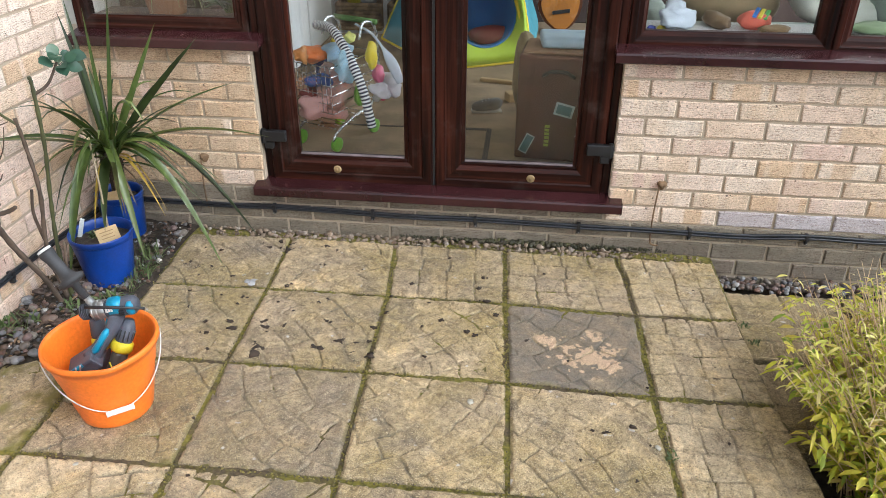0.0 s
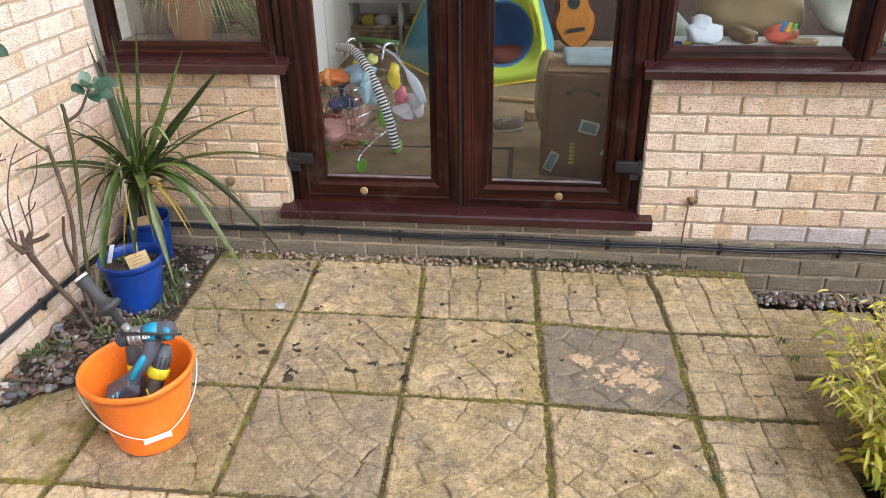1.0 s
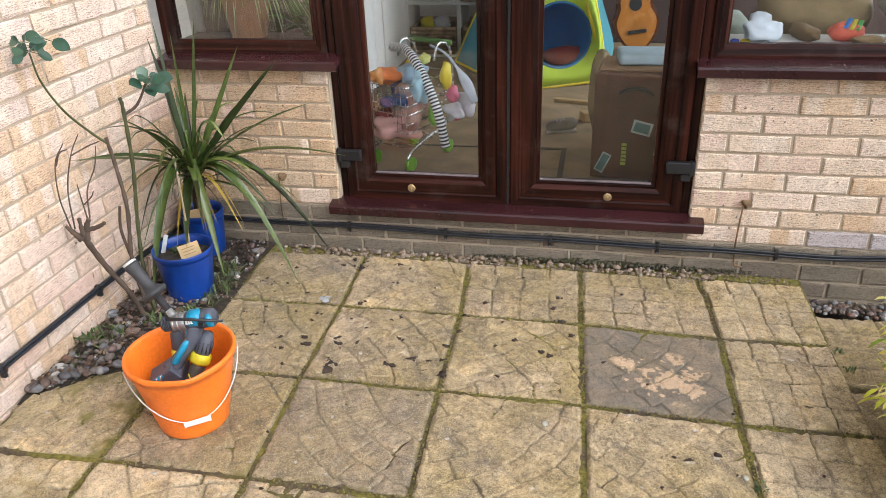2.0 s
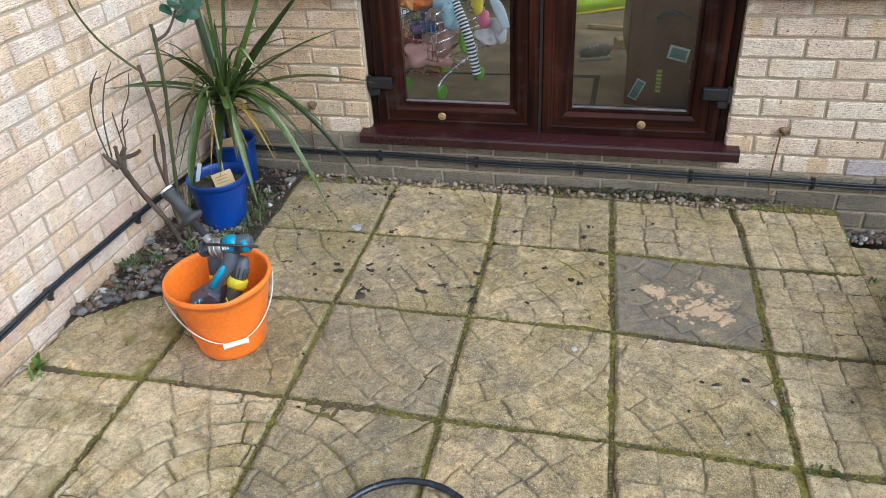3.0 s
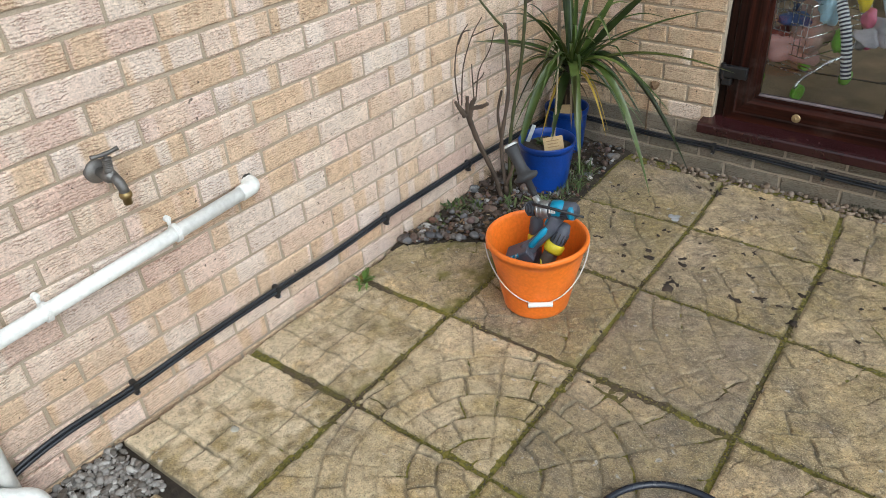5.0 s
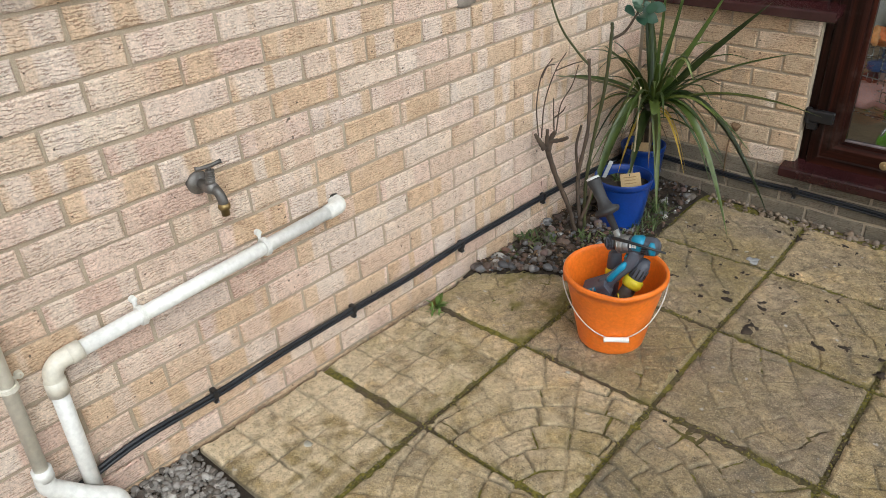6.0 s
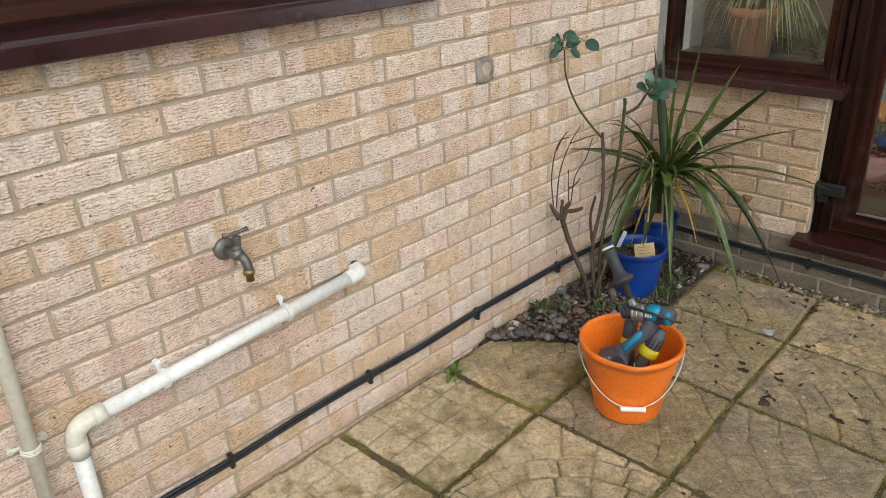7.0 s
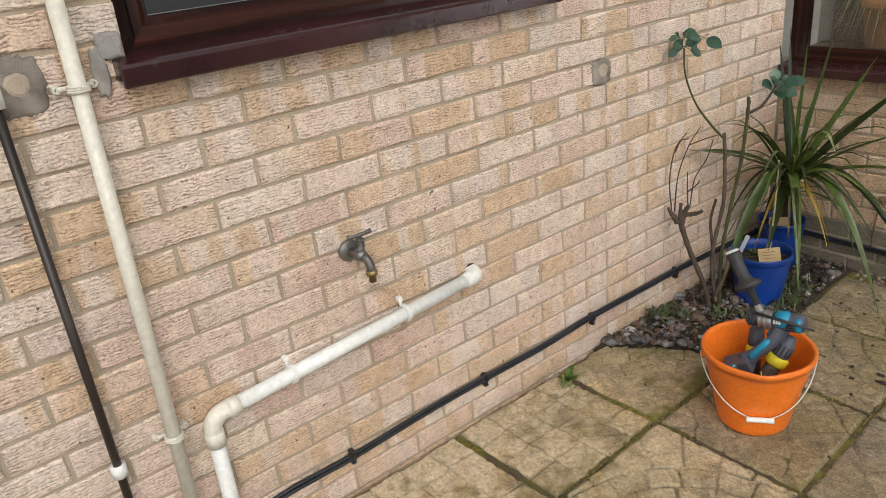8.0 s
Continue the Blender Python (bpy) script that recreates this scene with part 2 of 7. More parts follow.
# ---- mesh helpers ----
def part(name, bm, material, parent=None, label="", smooth=False, at=(0, 0, 0)):
    """Links a bmesh, drawn in world metres, as one mesh object under a thing or a part; without one, as a thing based at the given place."""
    root, base = parent, Vector(at)
    if parent is not None:
        base = Vector((0, 0, 0))
        while root is not None:
            base += root.location
            root = root.parent
    bmesh.ops.translate(bm, verts=bm.verts, vec=-base)
    me = bpy.data.meshes.new(name)
    bm.to_mesh(me)
    bm.free()
    if material is not None:
        me.materials.append(material)
    if smooth:
        me.polygons.foreach_set("use_smooth", [True] * len(me.polygons))
    ob = new(name, me)
    if parent is None:
        ob.location = at
    else:
        ob.parent = parent
    if label:
        ob["label"] = label
    return ob


def thing(name, at, label, category, group="", kind=""):
    ob = new(name)
    ob.location = at
    ob.empty_display_size = 0.05
    return tagged(ob, label, category, group, kind)


def box(bm, x0, x1, y0, y1, z0, z1, bev=0.0, seg=1):
    r = bmesh.ops.create_cube(bm, size=1, matrix=Matrix.LocRotScale(((x0 + x1) / 2, (y0 + y1) / 2, (z0 + z1) / 2), None, (abs(x1 - x0), abs(y1 - y0), abs(z1 - z0))))
    if bev:
        es = list({e for v in r["verts"] for e in v.link_edges})
        bmesh.ops.bevel(bm, geom=es, offset=bev, segments=seg, affect="EDGES", profile=0.6)
    return r["verts"]


def obox(bm, m, sx, sy, sz, bev=0.0, seg=1):
    """A box of that size, centred on the pose m."""
    r = bmesh.ops.create_cube(bm, size=1, matrix=m @ Matrix.Diagonal((sx, sy, sz, 1)))
    if bev:
        es = list({e for v in r["verts"] for e in v.link_edges})
        bmesh.ops.bevel(bm, geom=es, offset=bev, segments=seg, affect="EDGES", profile=0.6)


def tube(bm, pts, radii, seg=10, cap=True, flat=1.0):
    """A round rod through the points; radii: one, or one a point."""
    pts = [Vector(p) for p in pts]
    if not hasattr(radii, "__len__"):
        radii = [radii] * len(pts)
    rings, side = [], None
    for i, p in enumerate(pts):
        d = (pts[min(i + 1, len(pts) - 1)] - pts[max(i - 1, 0)]).normalized()
        if side is None:
            side = d.orthogonal().normalized()
        side = (side - d * side.dot(d)).normalized()
        up = d.cross(side)
        rings.append([bm.verts.new(p + radii[i] * (math.cos(a) * side + flat * math.sin(a) * up)) for a in (2 * math.pi * k / seg for k in range(seg))])
    for a, b in zip(rings, rings[1:]):
        for k in range(seg):
            bm.faces.new((a[k], a[(k + 1) % seg], b[(k + 1) % seg], b[k]))
    if cap:
        bm.faces.new(rings[0][::-1])
        bm.faces.new(rings[-1])


def curve_pts(ctrl, steps=8):
    """A smooth run of points through the control points."""
    c = [Vector(p) for p in ctrl]
    c = [2 * c[0] - c[1], *c, 2 * c[-1] - c[-2]]
    out = []
    for i in range(1, len(c) - 2):
        p0, p1, p2, p3 = c[i - 1:i + 3]
        for k in range(steps):
            t = k / steps
            out.append(0.5 * (2 * p1 + (p2 - p0) * t + (2 * p0 - 5 * p1 + 4 * p2 - p3) * t * t + (3 * p1 - p0 - 3 * p2 + p3) * t ** 3))
    return out + [c[-2]]


def lathe(bm, profile, m, seg=32, wob=None):
    """Turns (radius, height) pairs round the z axis of the pose m."""
    rings = []
    for r, h in profile:
        ring = []
        for k in range(seg):
            a = 2 * math.pi * k / seg
            rr = r + (wob(a, h) if wob else 0)
            ring.append(bm.verts.new(m @ Vector((rr * math.cos(a), rr * math.sin(a), h))))
        rings.append(ring)
    for a, b in zip(rings, rings[1:]):
        for k in range(seg):
            bm.faces.new((a[k], a[(k + 1) % seg], b[(k + 1) % seg], b[k]))
    return rings


def blob(bm, c, rx, ry, rz, rough=0.25, sub=1, rot=0.0, seed=0):
    r = bmesh.ops.create_icosphere(bm, subdivisions=sub, radius=1)
    rm = Matrix.Rotation(rot, 3, "Z")
    for v in r["verts"]:
        k = 1 + rough * noise.noise(v.co * 1.4 + Vector((seed * 3.1, seed * 1.7, 0)))
        v.co = Vector(c) + rm @ Vector((v.co.x * rx * k, v.co.y * ry * k, v.co.z * rz * k))


def ring_frame(bm, x0, x1, z0, z1, steps, axis="y"):
    """A mitred rectangular frame: steps are (inset, depth) pairs from its outer edge to its inner one."""
    rings = []
    for ins, d in steps:
        cs = ((x0 + ins, z0 + ins), (x1 - ins, z0 + ins), (x1 - ins, z1 - ins), (x0 + ins, z1 - ins))
        rings.append([bm.verts.new((u, d, w) if axis == "y" else (-d, u, w)) for u, w in cs])
    for a, b in zip(rings, rings[1:]):
        for k in range(4):
            bm.faces.new((a[k], a[(k + 1) % 4], b[(k + 1) % 4], b[k]))


def split_frame(name, x0, x1, z0, z1, steps, parent, label, axis="y"):
    """The same frame as four mitred bars, each with the grain along it."""
    bars = []
    for side in range(4):
        bm = bmesh.new()
        ring_frame(bm, x0, x1, z0, z1, steps, axis)
        bm.faces.ensure_lookup_table()
        bmesh.ops.delete(bm, geom=[f for i, f in enumerate(bm.faces) if i % 4 != side], context="FACES")
        level = WOOD_H if axis == "y" else WOOD_Y
        bars.append(part(("bottom_rail", "stile", "top_rail", "stile")[side], bm, level if side in (0, 2) else WOOD_V, parent, label))
    return bars


# ---- ground and paving ----
def sheet(name, x0, x1, y0, y1, z, material, label, nx=2, ny=2, amp=0.0):
    bm = bmesh.new()
    bmesh.ops.create_grid(bm, x_segments=nx, y_segments=ny, size=0.5, matrix=Matrix.LocRotScale(((x0 + x1) / 2, (y0 + y1) / 2, z), None, (x1 - x0, y1 - y0, 1)))
    for v in bm.verts:
        v.co.z += amp * noise.noise(v.co * 9)
    return tagged(part(name, bm, material, None, label), kind="structure", category="ground")


def soil_material():
    m, n, l, b = shader("dark_soil", 0.95)
    v = coords(n, l)
    col = ramp(n, l, noise_at(n, l, v, 26, 7, 0.7), [(0.3, (0.020, 0.015, 0.011)), (0.55, (0.052, 0.038, 0.026)), (0.75, (0.12, 0.085, 0.055))])
    l.new(col, b.inputs["Base Color"])
    bump(n, l, b, noise_at(n, l, v, 90, 6, 0.7), 1.0, 0.015)
    return m


def joint_material():
    m, n, l, b = shader("mossy_joint_sand", 0.95)
    v = coords(n, l)
    sand = ramp(n, l, noise_at(n, l, v, 130, 4), [(0.3, (0.050, 0.036, 0.022)), (0.7, (0.135, 0.10, 0.058))])
    moss = ramp(n, l, noise_at(n, l, v, 75, 4), [(0.3, (0.075, 0.07, 0.012)), (0.7, (0.25, 0.215, 0.035))])
    where = ramp(n, l, noise_at(n, l, v, 3.4, 6, 0.65), [(0.40, g(0)), (0.50, g(0.95))])
    l.new(mixc(n, l, where, sand, moss), b.inputs["Base Color"])
    bump(n, l, b, noise_at(n, l, v, 160, 5), 1.0, 0.008)
    return m


SOIL, JOINT = soil_material(), joint_material()
ground = sheet("ground", -120, 120, -160, 0.02, -0.14, SOIL, "bare dark garden soil reaching out from the house")
pave_bed = sheet("paving_bed", 0.026, 2.60, -3.715, -0.02, -0.0085, JOINT, "mossy sand bedding in the joints of the patio", 60, 90, 0.006)
bm = bmesh.new()
bm.from_mesh(pave_bed.data)
bmesh.ops.delete(bm, geom=[f for f in bm.faces if f.calc_center_median().x < 0.45 and -2.79 < f.calc_center_median().y < -2.325], context="FACES")
bm.to_mesh(pave_bed.data)
bm.free()

XJ = ((0.385, 0.405, 0.415, 0.424, 0.437, 0.455, 0.475, 0.49, 0.50), (0.835, 0.856, 0.864, 0.886, 0.902, 0.918, 0.937, 0.95, 0.96),
      (1.288, 1.322, 1.333, 1.348, 1.365, 1.385, 1.40, 1.41, 1.42), (1.752, 1.768, 1.795, 1.811, 1.826, 1.842, 1.86, 1.87, 1.88),
      (2.214, 2.245, 2.250, 2.268, 2.285, 2.30, 2.315, 2.33, 2.34), (2.60, 2.606, 2.625, 2.665, 2.72, 2.76, 2.76, 2.78, 2.79))
YJ = (-0.075, -0.475, -0.928, -1.388, -1.862, -2.325, -2.79, -3.25, -3.71)
SKEW = (-0.015, 0.0, 0.0, 0.0, -0.02, -0.012)
KINDS = ("ccsss", "ccccs", "ccccs", "ffcss", "ffccs", "cscfc", "csccs", "ccscc")


def smooth(e0, e1, x):
    t = np.clip((x - e0) / (e1 - e0), 0, 1)
    return t * t * (3 - 2 * t)


def slab_relief(kind, rng, u, v, corner):
    """Distance to the nearest moulded joint, in metres, and a tone for each moulded stone."""
    s = 0.45
    wu = u * s + 0.006 * np.sin(17 * v + rng.uniform(0, 6)) + 0.004 * np.sin(41 * v + 23 * u + rng.uniform(0, 6))
    wv = v * s + 0.006 * np.sin(15 * u + rng.uniform(0, 6)) + 0.004 * np.sin(37 * u - 29 * v + rng.uniform(0, 6))
    if kind == "s":
        wu, wv = 0.35 * wu + 0.65 * u * s, 0.35 * wv + 0.65 * v * s
        row = np.floor(np.clip(wv / 0.1125, 0, 3.99))
        dv = np.abs(wv - 0.1125 * np.round(wv / 0.1125))
        off = 0.007 * np.sin(row * 2.3)
        dh = np.abs(wu + off - 0.1125 * np.round((wu + off) / 0.1125))
        d = np.minimum(dv, dh)
        return d, np.sin(row * 7.1 + np.round((wu + off) / 0.1125 - 0.5) * 3.7) * 0.5 + 0.5
    if kind == "f":
        x, y = 0.35 * wu + 0.65 * u * s - corner[0] * s, 0.35 * wv + 0.65 * v * s - corner[1] * s
        rad, ang = np.hypot(x, y), np.arctan2(y, x)
        edges = np.array((0.05, 0.125, 0.20, 0.275, 0.355, 0.43))
        dr = np.min(np.abs(rad[..., None] - edges), axis=-1)
        k = np.searchsorted(edges, rad)
        cnt = np.maximum(4, np.round(np.array((1, 5, 10, 15, 20, 25, 30))[k]))
        f = (ang / (2 * math.pi) * cnt + 0.37 * k) % 1.0
        da = np.minimum(f, 1 - f) / cnt * 2 * math.pi * rad
        da = np.where(k == 0, 9, da)
        return np.minimum(dr, da), np.sin(k * 5.3 + np.floor(ang / (2 * math.pi) * cnt + 0.37 * k) * 2.9) * 0.5 + 0.5
    # worn fan of setts round a centre outside the slab, of broken lines
    cx, cy = rng.choice((-0.12, s + 0.12)), rng.choice((-0.10, s + 0.10))
    x, y = 0.6 * wu + 0.4 * u * s - cx, 0.6 * wv + 0.4 * v * s - cy
    rad, ang = np.hypot(x, y), np.arctan2(y, x)
    ring = 0.088
    k = np.floor(rad / ring)
    dr = np.abs(rad - ring * np.round(rad / ring))
    cnt = np.maximum(6, np.round((k + 0.5) * ring * 2 * math.pi / 0.105))
    f = (ang / (2 * math.pi) * cnt + 0.43 * k) % 1.0
    da = np.minimum(f, 1 - f) / cnt * 2 * math.pi * rad
    tone = np.sin(k * 4.7 + np.floor(ang / (2 * math.pi) * cnt + 0.43 * k) * 2.3) * 0.5 + 0.5
    gone = 0.0040 * np.clip(value_noise(rng, u, v, 7) + 0.5 * value_noise(rng, u, v, 13), 0, 1)
    return np.minimum(dr, da) + gone, tone


def value_noise(rng, u, v, cells):
    """Smooth random heights on a grid of cells, between -1 and 1."""
    grid = rng.uniform(-1, 1, (cells + 2, cells + 2))
    x, y = u * cells, v * cells
    i, j = np.floor(x).astype(int), np.floor(y).astype(int)
    a, b = smooth(0, 1, x - i), smooth(0, 1, y - j)
    return (grid[i, j] * (1 - a) + grid[i + 1, j] * a) * (1 - b) + (grid[i, j + 1] * (1 - a) + grid[i + 1, j + 1] * a) * b


def slab_mesh(name, quad, kind, seed, corner=(0, 0), worn=0.0, soot_shade=0.0, moss=0.0, bloom_light=0.0, top=0.0, N=112):
    """One slab as a moulded height field with sides; quad: its corners, near-left, near-right, far-right, far-left."""
    rng = np.random.default_rng(seed)
    u, v = np.meshgrid(np.linspace(0, 1, N), np.linspace(0, 1, N))
    q = [np.array(c) for c in quad]
    p = ((1 - u) * (1 - v))[..., None] * q[0] + (u * (1 - v))[..., None] * q[1] + (u * v)[..., None] * q[2] + ((1 - u) * v)[..., None] * q[3]
    d, tone = slab_relief(kind, rng, u, v, corner)
    edge = np.minimum(np.minimum(u, 1 - u), np.minimum(v, 1 - v)) * 0.45
    ph = rng.uniform(0, 6, 8)
    wear = 0.75 + 0.35 * np.sin(5 * u + ph[0]) * np.sin(4 * v + ph[1]) + 0.3 * np.sin(11 * u + 7 * v + ph[2])
    depth = {"s": 0.0066, "f": 0.0076, "c": 0.0058}[kind] * np.clip(wear, 0.15, 1.2)
    width = {"s": 0.0060, "f": 0.0068, "c": 0.0054}[kind]
    gr = 1 - smooth(0.30 * width, width, d + 0.0012 * value_noise(rng, u, v, 60))
    z = -depth * gr
    for cells, amp in ((5, 0.0024), (11, 0.0023), (23, 0.0019), (47, 0.0012)):
        z += amp * value_noise(rng, u, v, cells)
    z += (tone - 0.5) * 0.0022 + rng.normal(0, 0.00035, u.shape)
    z -= 0.007 * (1 - smooth(0, 0.011, edge + 0.003 * np.sin(60 * u + ph[7]) * np.sin(53 * v)))
    z += top + rng.uniform(-0.002, 0.002) + 0.004 * (rng.uniform(-1, 1) * (u - 0.5) + rng.uniform(-1, 1) * (v - 0.5))
    verts = np.dstack((p[..., 0], p[..., 1], z)).reshape(-1, 3)
    idx = np.arange(N * N).reshape(N, N)
    faces = np.stack((idx[:-1, :-1], idx[:-1, 1:], idx[1:, 1:], idx[1:, :-1]), -1).reshape(-1, 4).tolist()
    rim = np.concatenate((idx[0, :], idx[1:, -1], idx[-1, -2::-1], idx[-2:0, 0]))
    low = verts[rim].copy()
    low[:, 2] = top - 0.045
    k = len(verts)
    n = len(rim)
    faces += [(int(rim[(i + 1) % n]), int(rim[i]), k + i, k + (i + 1) % n) for i in range(n)]
    verts = np.vstack((verts, low))
    c = verts.mean(axis=0) * (1, 1, 0)
    me = bpy.data.meshes.new(name)
    me.from_pydata((verts - c).tolist(), [], faces)
    me.materials.append(SLAB)
    me.polygons.foreach_set("use_smooth", [True] * len(me.polygons))

    def attr(nm, a):
        at = me.attributes.new(nm, "FLOAT", "POINT")
        at.data.foreach_set("value", np.concatenate((a.ravel(), np.full(n, a.mean()))).astype(np.float32))

    patch = 0.5 + 0.5 * np.sin(7 * u + ph[1]) * np.sin(6 * v + ph[2]) + 0.35 * np.sin(23 * u + ph[4]) * np.sin(19 * v + ph[0])
    attr("groove", np.clip(gr * np.clip(wear, 0.2, 1) * (0.45 + 0.5 * patch) + 0.42 * (1 - smooth(0, 0.006, edge)), 0, 1))
    attr("tone", tone)
    attr("bloom_light", np.clip(bloom_light * smooth(0.35, 0.9, 0.55 + 0.35 * value_noise(rng, u, v, 6) + 0.3 * value_noise(rng, u, v, 17) + 0.25 * (1 - u)), 0, 1))
    flake = value_noise(rng, u, v * 0.7 + 0.3 * u, 9) + 0.8 * value_noise(rng, u, v, 21) + 0.6 * value_noise(rng, u, v, 48)
    near = 1 - smooth(0.05, 0.20, np.hypot((u - 0.53) * 0.42, (v - 0.42) * 0.50))
    blotch = smooth(0.0, 0.38, flake - 0.15 + 0.55 * (near - 0.5)) * smooth(0.0, 0.35, near)
    attr("worn", worn * blotch * (1 - 0.8 * gr))
    attr("soot_shade", np.clip(soot_shade * (0.75 + 0.25 * patch) * (1 - worn * blotch), 0, 1))
    film = 0.5 + 0.45 * value_noise(rng, u, v, 3) + 0.3 * value_noise(rng, u, v, 8) + 0.25 * value_noise(rng, u, v, 25) + 0.35 * (u - 0.5)
    attr("moss", np.clip(0.75 * moss * smooth(0.35, 1.0, film) + 0.5 * (1 - smooth(0, 0.014 * np.clip(patch, 0, 1) + 0.001, edge)) * (patch > 0.75), 0, 1))
    return me, c


patio = sheet("patio", 0.0, 0.01, -0.045, -0.04, -0.03, JOINT, "patio of moulded buff concrete slabs with mossy joints")


def node(i, j):
    return (XJ[i][j], YJ[j] + SKEW[i] * (1 if j in (1, 2) else 0.3))


def add_slab(quad, kind, seed, **kw):
    gap = 0.0072
    cx, cy = sum(p[0] for p in quad) / 4, sum(p[1] for p in quad) / 4
    quad = [(x + math.copysign(gap, cx - x), y + math.copysign(gap, cy - y)) for x, y in quad]
    me, c = slab_mesh("slab", quad, kind, seed, **kw)
    ob = new("slab", me)
    ob.location = c
    ob.parent = patio
    ob.location = Vector(c) - patio.location


for j in range(8):
    for i in range(5):
        kw = {}
        if KINDS[j][i] == "f":
            kw["corner"] = ((1, 0) if i == 0 else (0, 0)) if j == 3 else ((1, 1) if i == 0 else (0, 1))
        if (j, i) == (1, 3):
            kw.update(worn=0.9, soot_shade=0.80)
        if (j, i) in ((2, 1), (3, 1)):
            kw["soot_shade"] = 0.26
        if i == 0 and j > 2:
            kw["bloom_light"] = 0.40
        # grime and olive film here also paint in the shade near the corner
        if i == 0 and j < 3:
            kw.update(soot_shade=0.16, moss=0.22)
        # paler film here also paints in the stronger light towards the east
        if i == 4:
            kw["bloom_light"] = 0.24
        add_slab((node(i, j + 1), node(i + 1, j + 1), node(i + 1, j), node(i, j)), KINDS[j][i], 11 + 7 * j + i, N=140 if j < 5 else 48, **kw)
for j, kind, moss, white in ((2, "c", 1.15, 0.10), (3, "s", 0.42, 0.58), (4, "s", 0.1, 0.85), (6, "s", 0.1, 0.5), (7, "c", 0.1, 0.4)):
    add_slab(((0.012, YJ[j + 1] - 0.015), node(0, j + 1), node(0, j), (0.012, YJ[j] - 0.025)), kind, 210 + j, moss=moss, bloom_light=white, soot_shade=0.08 if j == 2 else 0.0)
add_slab(((0.235, -2.775), (0.485, -2.775), (0.485, -2.345), (0.225, -2.372)), "c", 260, bloom_light=0.7, top=-0.014, N=60)
for j in range(2):
    for i in range(3):
        x, y = 2.625 + 0.46 * i, -0.15 - 0.46 * j
        add_slab(((x, y - 0.45), (x + 0.45, y - 0.45), (x + 0.45, y), (x, y)), "s", 320 + 3 * j + i, top=-0.085, moss=0.2, N=60)


# ---- walls ----
def wall_body(name, boxes, label):
    bm = bmesh.new()
    for b6 in boxes:
        box(bm, *b6)
    return tagged(part(name, bm, MORTAR, None, label), kind="structure", category="wall")


MREC = 0.0072
# unseen wall above the openings is added, to shade the corner from the sky
wall_north = wall_body("wall_north", [(-0.3, 0.7195, MREC, 0.28, -0.3, 0.795), (0.7195, 2.1585, MREC, 0.28, -0.3, 0.185), (2.1585, 4.6, MREC, 0.28, -0.3, 0.795),
                                       (-0.3, 4.6, MREC, 0.28, 2.10, 5.2), (3.86, 4.6, MREC, 0.28, 0.795, 2.10)],
                       "buff rustic brick house wall below and beside the glazed doors")
wall_west = wall_body("wall_west", [(-0.28, -MREC, -4.3, -0.0, -0.3, 1.262), (-0.28, -MREC, -4.3, -2.575, 1.262, 5.2), (-0.28, -MREC, -1.40, -0.0, 1.262, 5.2), (-0.28, -MREC, -2.575, -1.40, 2.3, 5.2)],
                      "buff rustic brick side wall carrying pipes and an outside tap")


def brick_mesh(length, seed):
    """A brick whose drag-faced front looks along -y, with rounded, uneven arrises."""
    rng = random.Random(seed)
    lx, hz = length / 2, 0.0325
    a = 0.0045

    def loop(inset, y, jit):
        pts = [(-lx, -hz), (-lx / 3, -hz), (lx / 3, -hz), (lx, -hz), (lx, hz), (lx / 3, hz), (-lx / 3, hz), (-lx, hz)]
        return [(x - math.copysign(inset, x) * (abs(x) == lx) + rng.uniform(-jit, jit), y + rng.uniform(-jit, jit) * 0.6, z - math.copysign(inset, z) + rng.uniform(-jit, jit)) for x, z in pts]

    vs = loop(0, 0.05, 0) + loop(0.0, 0.0038, 0.0019) + loop(a, 0.0, 0.0016)
    fs = []
    for r in (0, 8):
        for k in range(8):
            fs.append((r + k, r + (k + 1) % 8, r + 8 + (k + 1) % 8, r + 8 + k))
    fs += [(16, 17, 22, 23), (17, 18, 21, 22), (18, 19, 20, 21)]
    me = bpy.data.meshes.new("brick")
    me.from_pydata(vs, [], fs)
    return me


BRICK_SETS = {}


def brick_for(length, rng, material):
    key = (round(length, 3), rng.randrange(5), material.name)
    if key not in BRICK_SETS:
        me = brick_mesh(key[0], hash((key[0], key[1])) % 9999)
        me.materials.append(material)
        BRICK_SETS[key] = me
    return BRICK_SETS[key]


def lay(wall, along, u0, u1, z0, first_joint, rng, material):
    """One course of stretchers from u0 to u1; along: 'x' on the north wall, 'y' on the west one."""
    j = first_joint + 0.225 * math.floor((u0 - first_joint) / 0.225 + 1e-6)
    while j < u1:
        a, b = max(j + 0.005, u0), min(j + 0.220, u1)
        j += 0.225
        if b - a < 0.03:
            continue
        ob = new("brick", brick_for(b - a, rng, material(0.5 * (a + b), z0) if callable(material) else material))
        c, z, out = (a + b) / 2, z0 + 0.0375 + rng.uniform(-0.0008, 0.0008), rng.uniform(-0.0015, 0.0018)
        tilt = rng.uniform(-0.004, 0.004)
        if along == "x":
            ob.location, ob.rotation_euler = (c, out, z), (0, tilt, 0)
        else:
            ob.location, ob.rotation_euler = (-out, c, z), (tilt, 0, math.pi / 2)
        ob.parent = wall


rng_b = random.Random(5)


def north_brick(x, z):
    if z < 0.10:
        return BRICK_DAMP
    if z < 0.18:
        return BRICK_WHITE if x > 2.5 else (BRICK_DAMP if x < 2.2 else BRICK_PALE)
    # left of the doors the darker brick colour includes the corner's shade
    return BRICK_PALE if x > 1.5 else BRICK_OCHRE_SHADED


